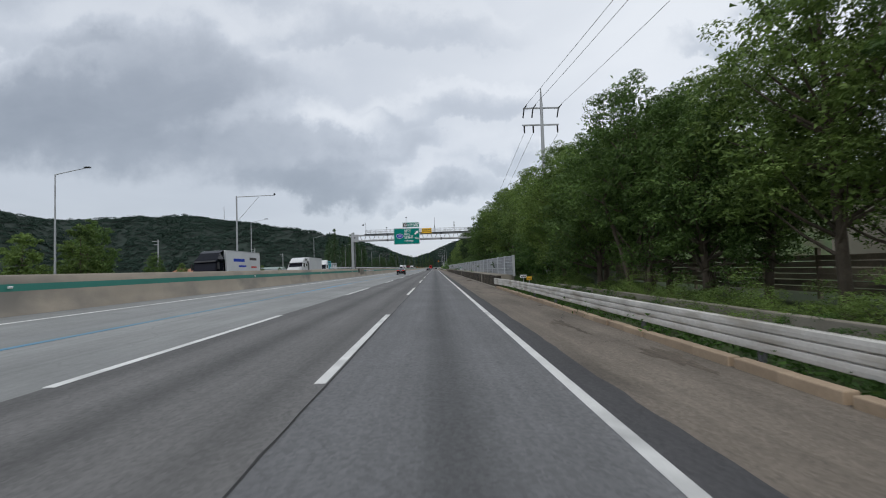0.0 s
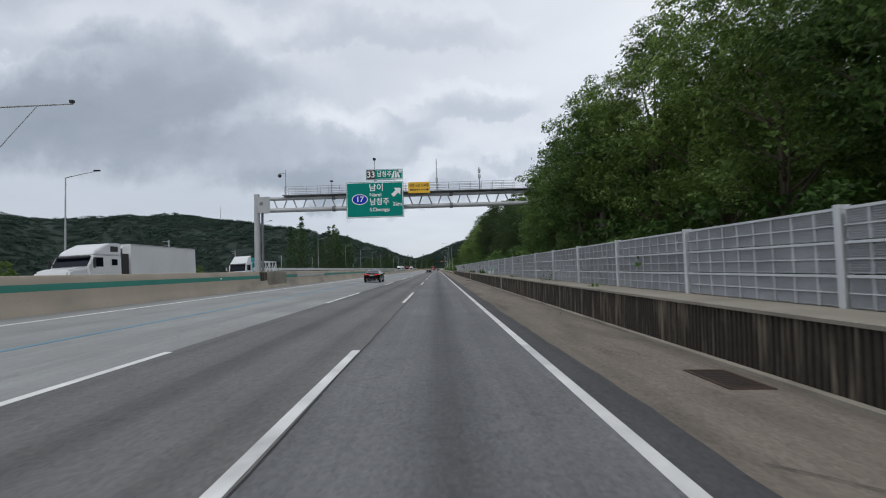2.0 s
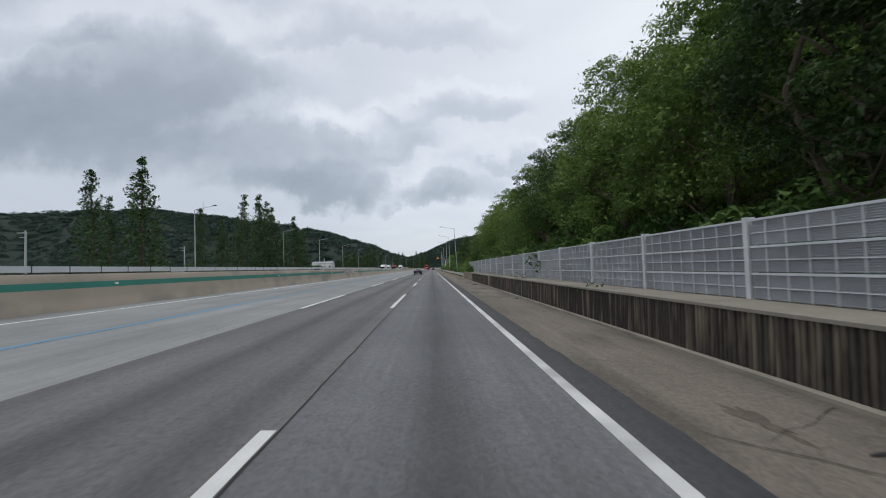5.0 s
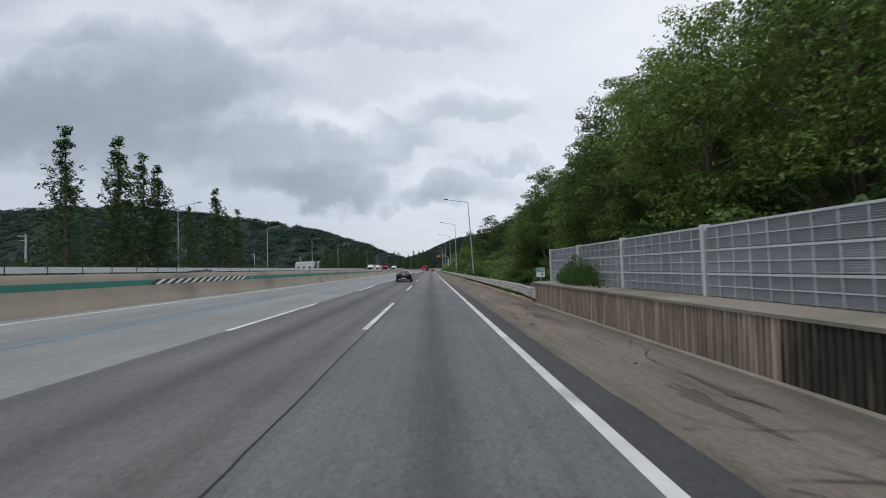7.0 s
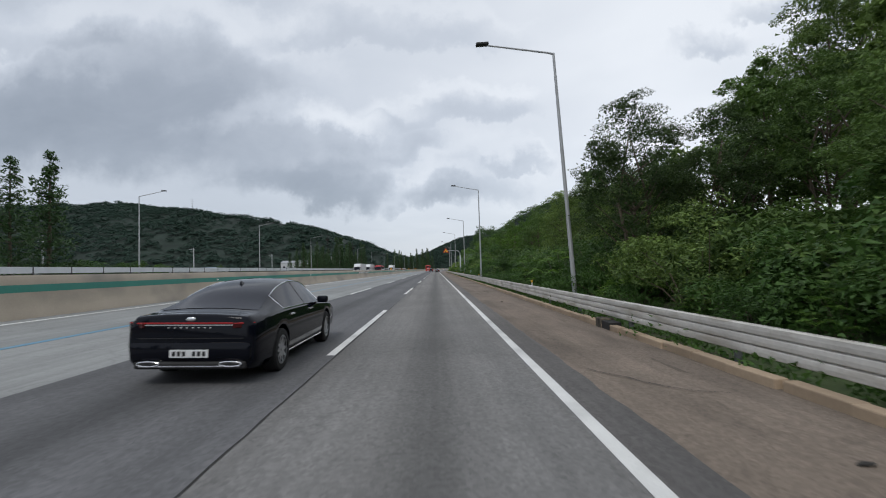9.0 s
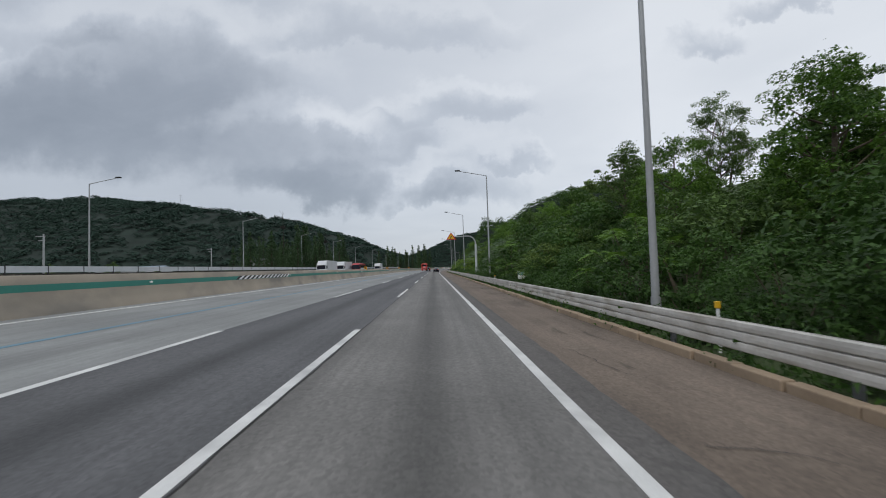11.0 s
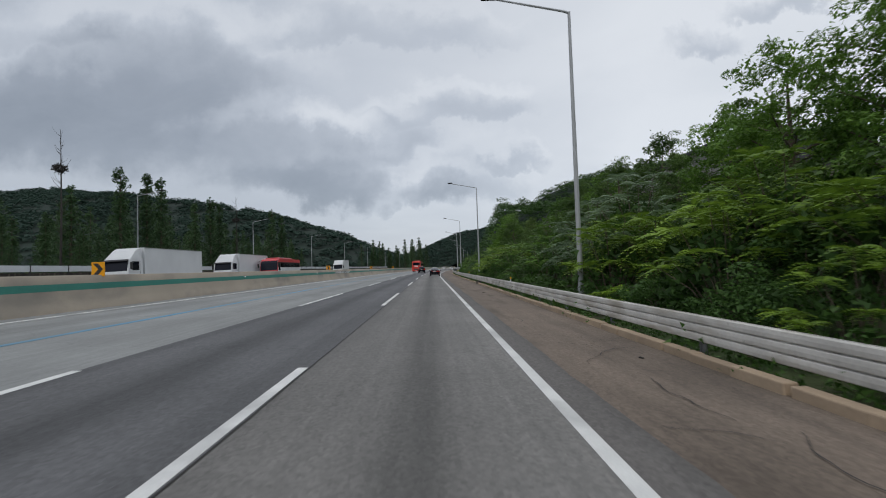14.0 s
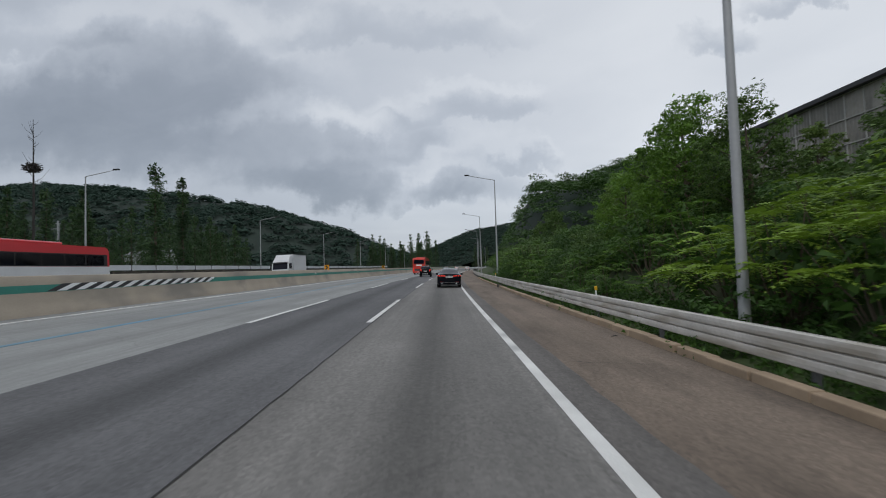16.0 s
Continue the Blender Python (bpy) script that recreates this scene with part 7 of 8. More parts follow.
def triangle_sign():
    top = tagged(empty("warning_sign", pose(0, 317.5, 0)), "yellow triangular right-bend warning sign on a curved grey arm", "road sign")
    pts = [(6.32, 0, drop(6.3) - 0.1), (6.32, 0, 4.65)]
    part("post", tube(bmesh.new(), pts, [0.17, 0.15], 14), FENCE_WHITE, top, smooth=True)
    arm = [(6.32, 0, 4.6), (6.26, 0, 5.1), (6.0, 0, 5.55), (5.6, 0, 5.82), (5.2, 0, 5.87), (2.6, 0, 5.80)]
    part("arm", tube(bmesh.new(), arm, [0.09, 0.085, 0.08, 0.075, 0.07, 0.06], 10), POLE_GREY, top, smooth=True)
    for s, mat_, y, nm in ((1.0, SIGN_RED, -0.10, "red_border"), (0.70, SIGN_YELLOW, -0.112, "yellow_field")):
        bm = bmesh.new()
        c = (2.87, 5.78)
        tri = [(2.17, 5.44), (3.57, 5.44), (2.87, 6.48)]
        f = [bm.verts.new((c[0] + (u - c[0]) * s, y, c[1] + (v - c[1]) * s)) for u, v in tri]
        g = [bm.verts.new((v.co.x, y + 0.03, v.co.z)) for v in f]
        bm.faces.new(f), bm.faces.new(g[::-1])
        for k in range(3):
            bm.faces.new((f[k], g[k], g[(k + 1) % 3], f[(k + 1) % 3]))
        bmesh.ops.recalc_face_normals(bm, faces=bm.faces)
        part(nm, bm, mat_, top)
    bm = tube(bmesh.new(), [(2.76, -0.12, 5.55), (2.76, -0.12, 5.76), (2.81, -0.12, 5.83), (2.92, -0.12, 5.86)], 0.045, 6)
    part("bend_arrow", bm, BLACK_PAINT, top)
    bm = bmesh.new()
    vs = [bm.verts.new(p) for p in ((2.90, -0.13, 5.76), (3.06, -0.13, 5.87), (2.90, -0.13, 5.97))]
    bm.faces.new(vs)
    g = bmesh.ops.extrude_face_region(bm, geom=list(bm.faces))
    bmesh.ops.translate(bm, verts=[v for v in g["geom"] if isinstance(v, bmesh.types.BMVert)], vec=(0, 0.02, 0))
    part("arrow_head", bm, BLACK_PAINT, top)
    return top


triangle_sign()


def km_post(x, y, z, upper, lower, green=True):
    top = tagged(empty("distance_post", pose(x, y, z)), "small green and white kilometre post reading " + upper + lower, "distance post")
    part("stake", tube(bmesh.new(), [(0, 0.03, -1.2), (0, 0.03, 0.1)], 0.03, 8), POLE_GREY, top)
    part("panel", box_bm(-0.24, 0.24, 0, 0.02, 0.0, 0.52, bevel=0.008), SIGN_WHITE, top)
    part("green_field", box_bm(-0.22, 0.22, -0.004, 0.01, 0.27, 0.50), SIGN_GREEN, top)
    letters(top, upper, 0.24, 0, -0.008, 0.385, SIGN_WHITE, 0.34)
    letters(top, lower, 0.24, 0.05, -0.004, 0.14, BLACK_PAINT, 0.16)
    return top


km_post(5.22, 89.3, 0.92, "290", ".8")
km_post(6.3, 186.6, 0.88, "290", ".9")
km_post(6.4, 285.3, 0.58, "291", ".0")


def small_board(name, x, y, z, w, h, mat_, label, bars):
    top = tagged(empty(name, pose(x, y, z, 0, 0, -12)), label, "sign")
    part("panel", box_bm(-w / 2, w / 2, 0, 0.02, 0, h, bevel=0.006), mat_, top)
    part("stake", tube(bmesh.new(), [(0, 0.03, -1.0), (0, 0.03, h * 0.6)], 0.025, 6), POLE_GREY, top)
    for k in range(bars):
        part("text_bar", box_bm(-w * 0.36, w * 0.36, -0.004, 0.004, h * (0.25 + 0.25 * k), h * (0.25 + 0.25 * k) + 0.03), BLACK_PAINT, top)


small_board("information_board", 6.2, 31.2, 0.62, 0.46, 0.22, SIGN_WHITE, "small white notice with dark bars beside the guardrail", 2)
small_board("marker_plate", 6.35, 30.0, 0.5, 0.36, 0.24, SIGN_YELLOW, "small yellow marker plate beside the guardrail", 1)


def delineator(x, y):
    top = tagged(empty("delineator", pose(x + bend(y), y, drop(x))), "white delineator stud behind the guardrail", "delineator", "delineators")
    part("stem", tube(bmesh.new(), [(0, 0, 0), (0, 0, 0.82)], 0.03, 8), SIGN_WHITE, top)
    part("reflector", box_bm(-0.045, 0.045, -0.035, 0.035, 0.80, 0.93, bevel=0.015), SIGN_YELLOW, top)
    return top


first = delineator(5.45, 201)
for y in (232, 262, 292, 322, 352, 384, 414):
    copy_thing(first, pose(5.45 + bend(y), y, drop(5.45)))


def median_stud(y):
    x = MEDIAN - 0.16 + inset(y)
    top = tagged(empty("barrier_stud", pose(x, y, drop(x))), "round white reflector stud on the median barrier", "reflector", "barrier studs")
    bm = bmesh.new()
    bmesh.ops.create_cone(bm, cap_ends=True, segments=14, radius1=0.045, radius2=0.04, depth=0.12, matrix=pose(-0.02, 0, 0.93, 90))
    part("reflector", bm, SIGN_WHITE, top)
    return top


first = median_stud(15.0)
for k in range(1, 22):
    y = 15.0 + 20 * k
    x = MEDIAN - 0.16 + inset(y)
    copy_thing(first, pose(x + bend(y), y, drop(x)))


def chevron_sign(y):
    x = MEDIAN - 0.45 + inset(y)
    top = tagged(empty("chevron_sign", pose(x, y, drop(x) + 1.21, 0, 0, 0)), "yellow and black chevron plate on the median barrier", "road sign", "chevrons on the median")
    part("panel", box_bm(-0.26, 0.26, 0, 0.03, 0.0, 0.58, bevel=0.008), SIGN_ORANGE, top)
    bm = bmesh.new()
    pts = [(-0.19, 0.06), (0.0, 0.06), (0.2, 0.29), (0.0, 0.52), (-0.19, 0.52), (0.01, 0.29)]
    f = [bm.verts.new((u, -0.005, v)) for u, v in pts]
    g = [bm.verts.new((u, 0.01, v)) for u, v in pts]
    bm.faces.new((f[0], f[1], f[2], f[5])), bm.faces.new((f[5], f[2], f[3], f[4]))
    for k in range(6):
        bm.faces.new((f[k], g[k], g[(k + 1) % 6], f[(k + 1) % 6]))
    bmesh.ops.recalc_face_normals(bm, faces=bm.faces)
    part("chevron", bm, BLACK_PAINT, top)
    part("bracket", box_bm(-0.03, 0.03, 0.03, 0.07, -0.02, 0.5), POLE_GREY, top)
    return top


first = chevron_sign(381.7)
for y in (341.5, 420.0, 458.0):
    x = MEDIAN - 0.45 + inset(y)
    copy_thing(first, pose(x + bend(y), y, drop(x) + 1.21))


# ---- the widened barrier under the gantry ----
bm = bmesh.new()
x0 = MEDIAN + inset(85)
box(bm, x0 - 1.5, x0 - 0.12, 82.8, 87.2, drop(x0) - 0.3, drop(x0) + 1.36, bevel=0.06)
tagged(part("gantry_plinth", bm, WALL_CAP), "grey concrete plinth round the gantry column", "plinth", kind="structure")
part("dark_patch", box_bm(x0 - 0.33, x0 - 0.21, 81.4, 82.7, drop(x0) + 0.62, drop(x0) + 1.3), WALL_STAIN, bpy.data.objects["gantry_plinth"], "dark patched concrete")


# ---- posts and fence beyond the opposite carriageway ----
def far_fence():
    top = tagged(empty("far_fence"), "pale panel fence above a dark band beyond the opposite lanes", "fence", kind="structure")
    panel = mesh_of(box_bm(-0.04, 0.04, 0.05, 3.95, 1.22, 1.76), FENCE_WHITE)
    # continuous dark band below the pale panels
    rail = mesh_of(box_bm(-0.05, 0.05, 0.0, 4.0, 0.3, 1.12), WALL_STAIN)
    post = mesh_of(box_bm(-0.06, 0.06, -0.05, 0.05, -0.3, 1.8), PLASTIC_BLACK)
    y = 118.0
    while y < 560:
        m = pose(-33.4 + bend(y), y, 1.02, 0, 0, -math.degrees(math.atan((y - 385) / 1500)) if y > 385 else 0)
        share("panel", panel, top, m)
        share("rail", rail, top, m)
        share("post", post, top, m)
        y += 4.0


far_fence()


def utility_post(x, y, h, turn, label):
    top = tagged(empty("utility_pole", pose(x, y, -0.4, 0, 0, turn)), label, "utility pole", "utility poles")
    part("pole", tube(bmesh.new(), [(0, 0, 0), (0, 0, h)], [0.2, 0.13], 10), POLE_GREY, top, smooth=True)
    part("crossarm", box_bm(-1.3, 0.25, -0.06, 0.06, h - 0.4, h - 0.28), POLE_GREY, top)
    part("crossarm", box_bm(-0.9, 0.2, -0.05, 0.05, h - 1.1, h - 1.0), POLE_GREY, top)
    for x_ in (-1.2, -0.6, 0.1):
        part("insulator", tube(bmesh.new(), [(x_, 0, h - 0.28), (x_, 0, h - 0.05)], 0.06, 8), PLASTIC_BLACK, top)
    return top


first = utility_post(-55.4, 140.4, 9.7, 0, "pale concrete utility pole with short crossarms beyond the road")
for x, y in ((-58, 96), (-62, 186), (-65, 236), (-65.2, 284), (-65.2, 331), (-63.4, 384.5), (-50.6, 429.4)):
    copy_thing(first, pose(x, y, -0.4, 0, 0, 0))


def camera_pole():
    top = tagged(empty("camera_pole", pose(-35.4, 81.9, -0.3)), "tall grey pole with a long braced camera arm", "camera pole")
    part("pole", tube(bmesh.new(), [(0, 0, 0), (0, 0, 7.0), (0, 0, 15.9)], [0.2, 0.16, 0.13], 12), POLE_GREY, top, smooth=True)
    part("arm", tube(bmesh.new(), [(0, 0, 15.75), (6.9, 0.05, 15.9)], [0.08, 0.06], 8), POLE_GREY, top)
    part("brace", tube(bmesh.new(), [(0, 0, 11.2), (4.1, 0.03, 15.8)], 0.035, 6), POLE_GREY, top)
    part("camera_head", box_bm(6.7, 7.0, -0.12, 0.15, 15.95, 16.2, bevel=0.03), PLASTIC_BLACK, top)


camera_pole()


# ---- power line ----
def power_line():
    bx, by = 8.8, 34.6
    top = tagged(empty("power_pole", pose(bx, by, 0)), "tall grey power pole with two crossarms above the trees", "utility pole")
    part("mast", tube(bmesh.new(), [(0, 0, -0.5), (0, 0, 8), (0, 0, 14.0), (0, 0, 15.3)], [0.19, 0.15, 0.11, 0.035], 12), POLE_GREY, top, smooth=True)
    for z, x0, x1 in ((13.7, -1.45, 1.42), (12.37, -1.55, 1.3)):
        part("crossarm", box_bm(x0, x1, -0.06, 0.06, z - 0.05, z + 0.05), POLE_GREY, top)
    for x in (-1.35, -0.65, 1.35):
        part("insulator", tube(bmesh.new(), [(x, -0.06, 13.7), (x + 0.05, -0.65, 13.72)], 0.05, 6), PLASTIC_BLACK, top)
        part("insulator", tube(bmesh.new(), [(x, 0.06, 13.66), (x - 0.05, 0.35, 13.05)], 0.05, 6), PLASTIC_BLACK, top)
    for x in (-1.4, -0.7, 1.2):
        part("insulator", tube(bmesh.new(), [(x, 0, 12.33), (x, 0, 11.75)], 0.06, 6), PLASTIC_BLACK, top)
    copy_thing(top, pose(12.6, -14.0, 0.0))
    low = tagged(empty("power_pole", pose(9.0, 70.0, 0)), "lower power pole hidden among the trees", "utility pole")
    part("mast", tube(bmesh.new(), [(0, 0, 0), (0, 0, 7.9)], [0.17, 0.13], 8), WALL_CAP, low)
    part("crossarm", box_bm(-1.45, 1.4, -0.06, 0.06, 7.45, 7.55), POLE_GREY, low)
    for x in (-1.35, -0.65, 1.35):
        for a, b, sag in (((bx + x, by - 0.65, 13.72), (12.6 + x, -13.35, 13.72), 0.35), ((bx + x - 0.05, by + 0.35, 11.75), (9.0 + x, 70.0, 7.55), 0.25)):
            pts = []
            for k in range(13):
                t = k / 12
                pts.append(tuple(p + (q - p) * t for p, q in zip(a[:2], b[:2])) + (a[2] + (b[2] - a[2]) * t - sag * 4 * t * (1 - t),))
            ob = part("power_cable", tube(bmesh.new(), pts, 0.013, 5, caps=True), PLASTIC_BLACK)
            tagged(ob, "thin dark overhead power cable", "cable", "overhead cables")


power_line()


def dead_tree(x, y, height, nest_z, seed):
    """A bare standing trunk with thin twigs and a bird's nest."""
    r = random.Random(seed)
    base = drop(-13) - 0.7
    top = tagged(empty("dead_tree", pose(x, y, base)), "bare dead tree with thin twigs beyond the far fence", "tree")
    part("trunk", tube(bmesh.new(), [(0, 0, -0.2), (0.1, 0, height * 0.5), (0, 0, height)], [0.14, 0.09, 0.02], 8), DEAD_BARK, top)
    bm = bmesh.new()
    for k in range(34):
        z = height * r.uniform(0.35, 0.97)
        a, q = r.uniform(0, 6.28), r.uniform(0.4, 1.7) * (1.1 - z / height * 0.6)
        tube(bm, [(0, 0, z), (math.cos(a) * q * 0.6, math.sin(a) * q * 0.6, z + q * 0.5), (math.cos(a) * q, math.sin(a) * q, z + q * 1.2)], [0.025, 0.014, 0.004], 4)
    tagged(part("twig", bm, DEAD_BARK, top), kind="stuff")
    bm = bmesh.new()
    for k in range(130):
        a, u = r.uniform(0, 6.28), r.uniform(-1, 1)
        q = math.sqrt(1 - u * u)
        c = Vector((0.5 * q * math.cos(a), 0.5 * q * math.sin(a), 0.36 * u))
        d = Vector((r.uniform(-1, 1), r.uniform(-1, 1), r.uniform(-0.5, 0.5))).normalized() * 0.33
        tube(bm, [c - d, c + d], 0.03, 3)
    nest = part("bird_nest", bm, DEAD_BARK)
    nest.matrix_basis = pose(x - 0.05, y, nest_z)
    tagged(nest, "dark round bird nest of twigs in a bare tree", "nest")


dead_tree(-38.6, 371.6, 17.8, 13.3, 3)
dead_tree(-36.8, 410.4, 16.6, 11.8, 4)


# ---- buildings ----
CORRUGATED = material("corrugated_panel", (0.26, 0.245, 0.215), 0.45, 0.0, 0.18, 2.5, 0.0, 6, stain=(0.10, 0.095, 0.085), streak=(0.7, 0.7, 0.25), random_tint=0.2)
CREAM = material("cream_render", (0.50, 0.44, 0.34), 0.85, 0, 0.08, 3.0, 0.002, 15)
STEEL_FRAME = material("pale_steel_frame", (0.42, 0.41, 0.38), 0.6, 0.1, 0.08)
DARK_ROOF = material("dark_roof", (0.05, 0.05, 0.055), 0.7, 0.1, 0.1)
OLD_BOARD = material("weathered_board", (0.27, 0.215, 0.165), 0.9, 0, 0.25, 1.0, 0.006, 14, stain=(0.13, 0.10, 0.08), random_tint=0.3)
PALE_WALL = material("pale_building_wall", (0.55, 0.56, 0.58), 0.8, 0, 0.06, 4.0)


def greenhouse():
    """A long shed clad in translucent sheets between pale rails, above the bank."""
    x, y0, y1, z0, z1 = 20.2, 351.0, 402.0, 4.4, 9.3
    top = tagged(empty("sheet_shed"), "long shed clad in dull translucent panels with a dark roof edge", "building")
    part("core", box_bm(x + 0.06, x + 9.0, y0, y1, z0 - 1, z1 - 0.02), DARK_ROOF, top)
    sheet = None
    n = 50
    w = (y1 - y0) / n
    rows = 4
    h = (z1 - z0) / rows
    for k in range(n):
        for r in range(rows):
            if sheet is None:
                bm = bmesh.new()
                q = 10
                lo = [bm.verts.new((0.02 * (j % 2), w * (0.03 + 0.94 * j / q), 0.04)) for j in range(q + 1)]
                hi = [bm.verts.new((0.02 * (j % 2), w * (0.03 + 0.94 * j / q), h - 0.04)) for j in range(q + 1)]
                for j in range(q):
                    bm.faces.new((lo[j], hi[j], hi[j + 1], lo[j + 1]))
                sheet = mesh_of(bm, CORRUGATED)
            share("panel", sheet, top, pose(x, y0 + k * w, z0 + r * h))
    stud = mesh_of(box_bm(-0.04, 0.03, -0.03, 0.03, z0, z1), STEEL_FRAME)
    for k in range(n + 1):
        share("stud", stud, top, pose(x, y0 + k * w, 0))
    rail_ = mesh_of(box_bm(-0.055, 0.03, y0, y1, -0.028, 0.028), STEEL_FRAME)
    for r in range(rows + 1):
        share("rail", rail_, top, pose(x, 0, z0 + r * h))
    part("roof_edge", box_bm(x - 0.4, x + 9.4, y0 - 0.4, y1 + 0.4, z1 + 0.0, z1 + 0.22), DARK_ROOF, top, "dark overhanging roof edge")


greenhouse()


def old_fence():
    """A weathered board fence and a low wall behind the roadside trees."""
    top = tagged(empty("board_fence"), "weathered brown horizontal board fence behind the trees", "fence")
    rng_ = random.Random(3)
    me = mesh_of(box_bm(-0.02, 0.02, 0, 2.45, 0, 0.19), OLD_BOARD)
    post = mesh_of(box_bm(-0.06, 0.06, -0.06, 0.06, -0.2, 1.6), OLD_BOARD)
    for k in range(18):
        for r in range(6):
            share("board", me, top, pose(13.4 + rng_.uniform(-0.02, 0.02), -12 + k * 2.5, 0.25 + r * 0.22, rng_.uniform(-0.5, 0.5), 0, 0))
        share("post", post, top, pose(13.47, -12 + k * 2.5, 0.2))
    wall = tagged(part("low_wall", box_bm(6.85, 7.05, -12, 26, -0.5, 0.42, bevel=0.02), WALL_CAP), "low grey concrete wall among weeds", "wall", kind="structure")


old_fence()


def house(name, x, y, w, d, h, wall_mat, roof_mat, label, windows=3, base=-0.3, turn=0):
    top = tagged(empty(name, pose(x, y, base, 0, 0, turn)), label, "building")
    part("wall", box_bm(-w / 2, w / 2, 0, d, 0, h), wall_mat, top)
    bm = bmesh.new()
    vs = [bm.verts.new(p) for p in ((-w / 2 - 0.3, -0.3, h), (w / 2 + 0.3, -0.3, h), (w / 2 + 0.3, d + 0.3, h), (-w / 2 - 0.3, d + 0.3, h), (-w / 2 - 0.3, d / 2, h + d * 0.16), (w / 2 + 0.3, d / 2, h + d * 0.16))]
    for f in ((0, 1, 5, 4), (2, 3, 4, 5), (0, 4, 3), (1, 2, 5), (3, 2, 1, 0)):
        bm.faces.new([vs[k] for k in f])
    part("roof", bm, roof_mat, top)
    for k in range(windows):
        u = -w / 2 + (k + 0.5) * w / windows
        win = part("window", box_bm(u - 0.7, u + 0.7, -0.03, 0.02, h * 0.35, h * 0.75), CAR_GLASS, top, "dark window")
        part("sill", box_bm(u - 0.8, u + 0.8, -0.09, -0.031, h * 0.35 - 0.1, h * 0.35 - 0.01), PALE_WALL, win)
    return top


house("farm_building", -95, 185, 22, 8, 3.4, CREAM, material("tile_roof", (0.35, 0.16, 0.09), 0.8, 0, 0.15), "low cream building with reddish roof across the fields", 5)
house("farm_building", -118, 430, 24, 10, 4.6, PALE_WALL, material("blue_grey_roof", (0.28, 0.34, 0.42), 0.6, 0.1, 0.1), "white flat building with a blue-grey roof below the hill", 6)
house("farm_building", -120, 330, 18, 9, 4.5, PALE_WALL, material("green_grey_roof", (0.26, 0.32, 0.30), 0.6, 0.1, 0.1), "pale building with a grey roof below the hill", 4)
house("farm_building", -98, 522, 18, 10, 9.2, PALE_WALL, material("pale_grey_roof", (0.34, 0.35, 0.37), 0.6, 0.1, 0.1), "pale grey roofed hall among dark trees below the hill", 4)
house("roadside_house", 30, 18, 14, 9, 4.5, CREAM, DARK_ROOF, "cream house seen between the roadside trees", 3, 0.2, 60)


def tower(x, y, h, label, lattice=True):
    top = tagged(empty("transmission_tower", pose(x, y, 0)), label, "pylon")
    b = 3.4
    for sx in (-1, 1):
        for sy in (-1, 1):
            part("leg", tube(bmesh.new(), [(sx * b, sy * b, -10), (sx * b * 0.25, sy * b * 0.25, h * 0.75), (0, 0, h)], [0.35, 0.25, 0.12], 5), POLE_GREY, top)
    for k in range(3):
        z = h - 4.0 - 6.0 * k
        part("crossarm", box_bm(-4.5, 4.5, -0.2, 0.2, z - 0.2, z + 0.2), POLE_GREY, top)
    bm = bmesh.new()
    for k in range(8):
        z0, z1 = h * 0.09 * k, h * 0.09 * (k + 1)
        r0, r1 = b * (1 - 0.08 * k), b * (1 - 0.08 * (k + 1))
        tube(bm, [(-r0, -r0, z0), (r1, -r1, z1)], 0.12, 4)
        tube(bm, [(r0, -r0, z0), (-r1, -r1, z1)], 0.12, 4)
    part("lattice", bm, POLE_GREY, top)


tower(-760, 1134, 160, "distant lattice transmission tower on the wooded hill")
tower(-700, 1520, 230, "distant lattice transmission tower on the hillside")


# ---- concrete outlets in the wall and kerb, litter on the shoulder ----
def outlet(y):
    x = KERB_X
    top = tagged(empty("wall_block", pose(x, y, drop(x))), "pale concrete block set in the ribbed wall", "concrete block")
    part("block", box_bm(0.06, 0.4, -0.22, 0.22, -0.1, 0.88, bevel=0.02), WALL_CAP, top)


for y in (44.6, 78.9, 108.6, 152.0):
    outlet(y)


def kerb_gap(y):
    x = KERB_X
    top = tagged(empty("kerb_inlet", pose(x + bend(y), y, drop(x))), "dark gully opening with a raised concrete block in the kerb", "drain")
    part("block", box_bm(-0.03, 0.35, 0.3, 0.7, -0.1, 0.24, bevel=0.03), WALL_STAIN, top)
    # no hollow is cut: a solid black box paints the shade inside the gully
    part("opening", box_bm(-0.012, 0.3, -0.25, 0.28, -0.1, 0.19, bevel=0.01), PLASTIC_BLACK, top)


for y in (219.3, 321.2, 365.2, 404.0):
    kerb_gap(y)

def weeds(name, spots_, label, mat_, leaf, seed):
    """Low weeds: many small blades and leaves round given tufts of (x, y, z, size)."""
    r = np.random.default_rng(seed)
    cs, ns = [], []
    for x, y, z, size in spots_:
        n = int(30 * size) + 8
        d = r.normal(size=(n, 3)) * np.array([0.16, 0.22, 0.0]) * size
        h = np.abs(r.normal(size=n)) * 0.16 * size
        c = d + np.array([x + bend(y), y, z])
        c[:, 2] += h + 0.02
        cs.append(c)
        nn = r.normal(size=(n, 3)) + np.array([-0.3, 0, 0.7])
        ns.append(nn / np.linalg.norm(nn, axis=1, keepdims=True))
    c, n = np.concatenate(cs), np.concatenate(ns)
    ob = new(name, leaf_mesh(name, c, n, leaf * r.uniform(0.6, 1.4, len(c)), mat_, r))
    return tagged(ob, label, "weeds", kind="stuff")


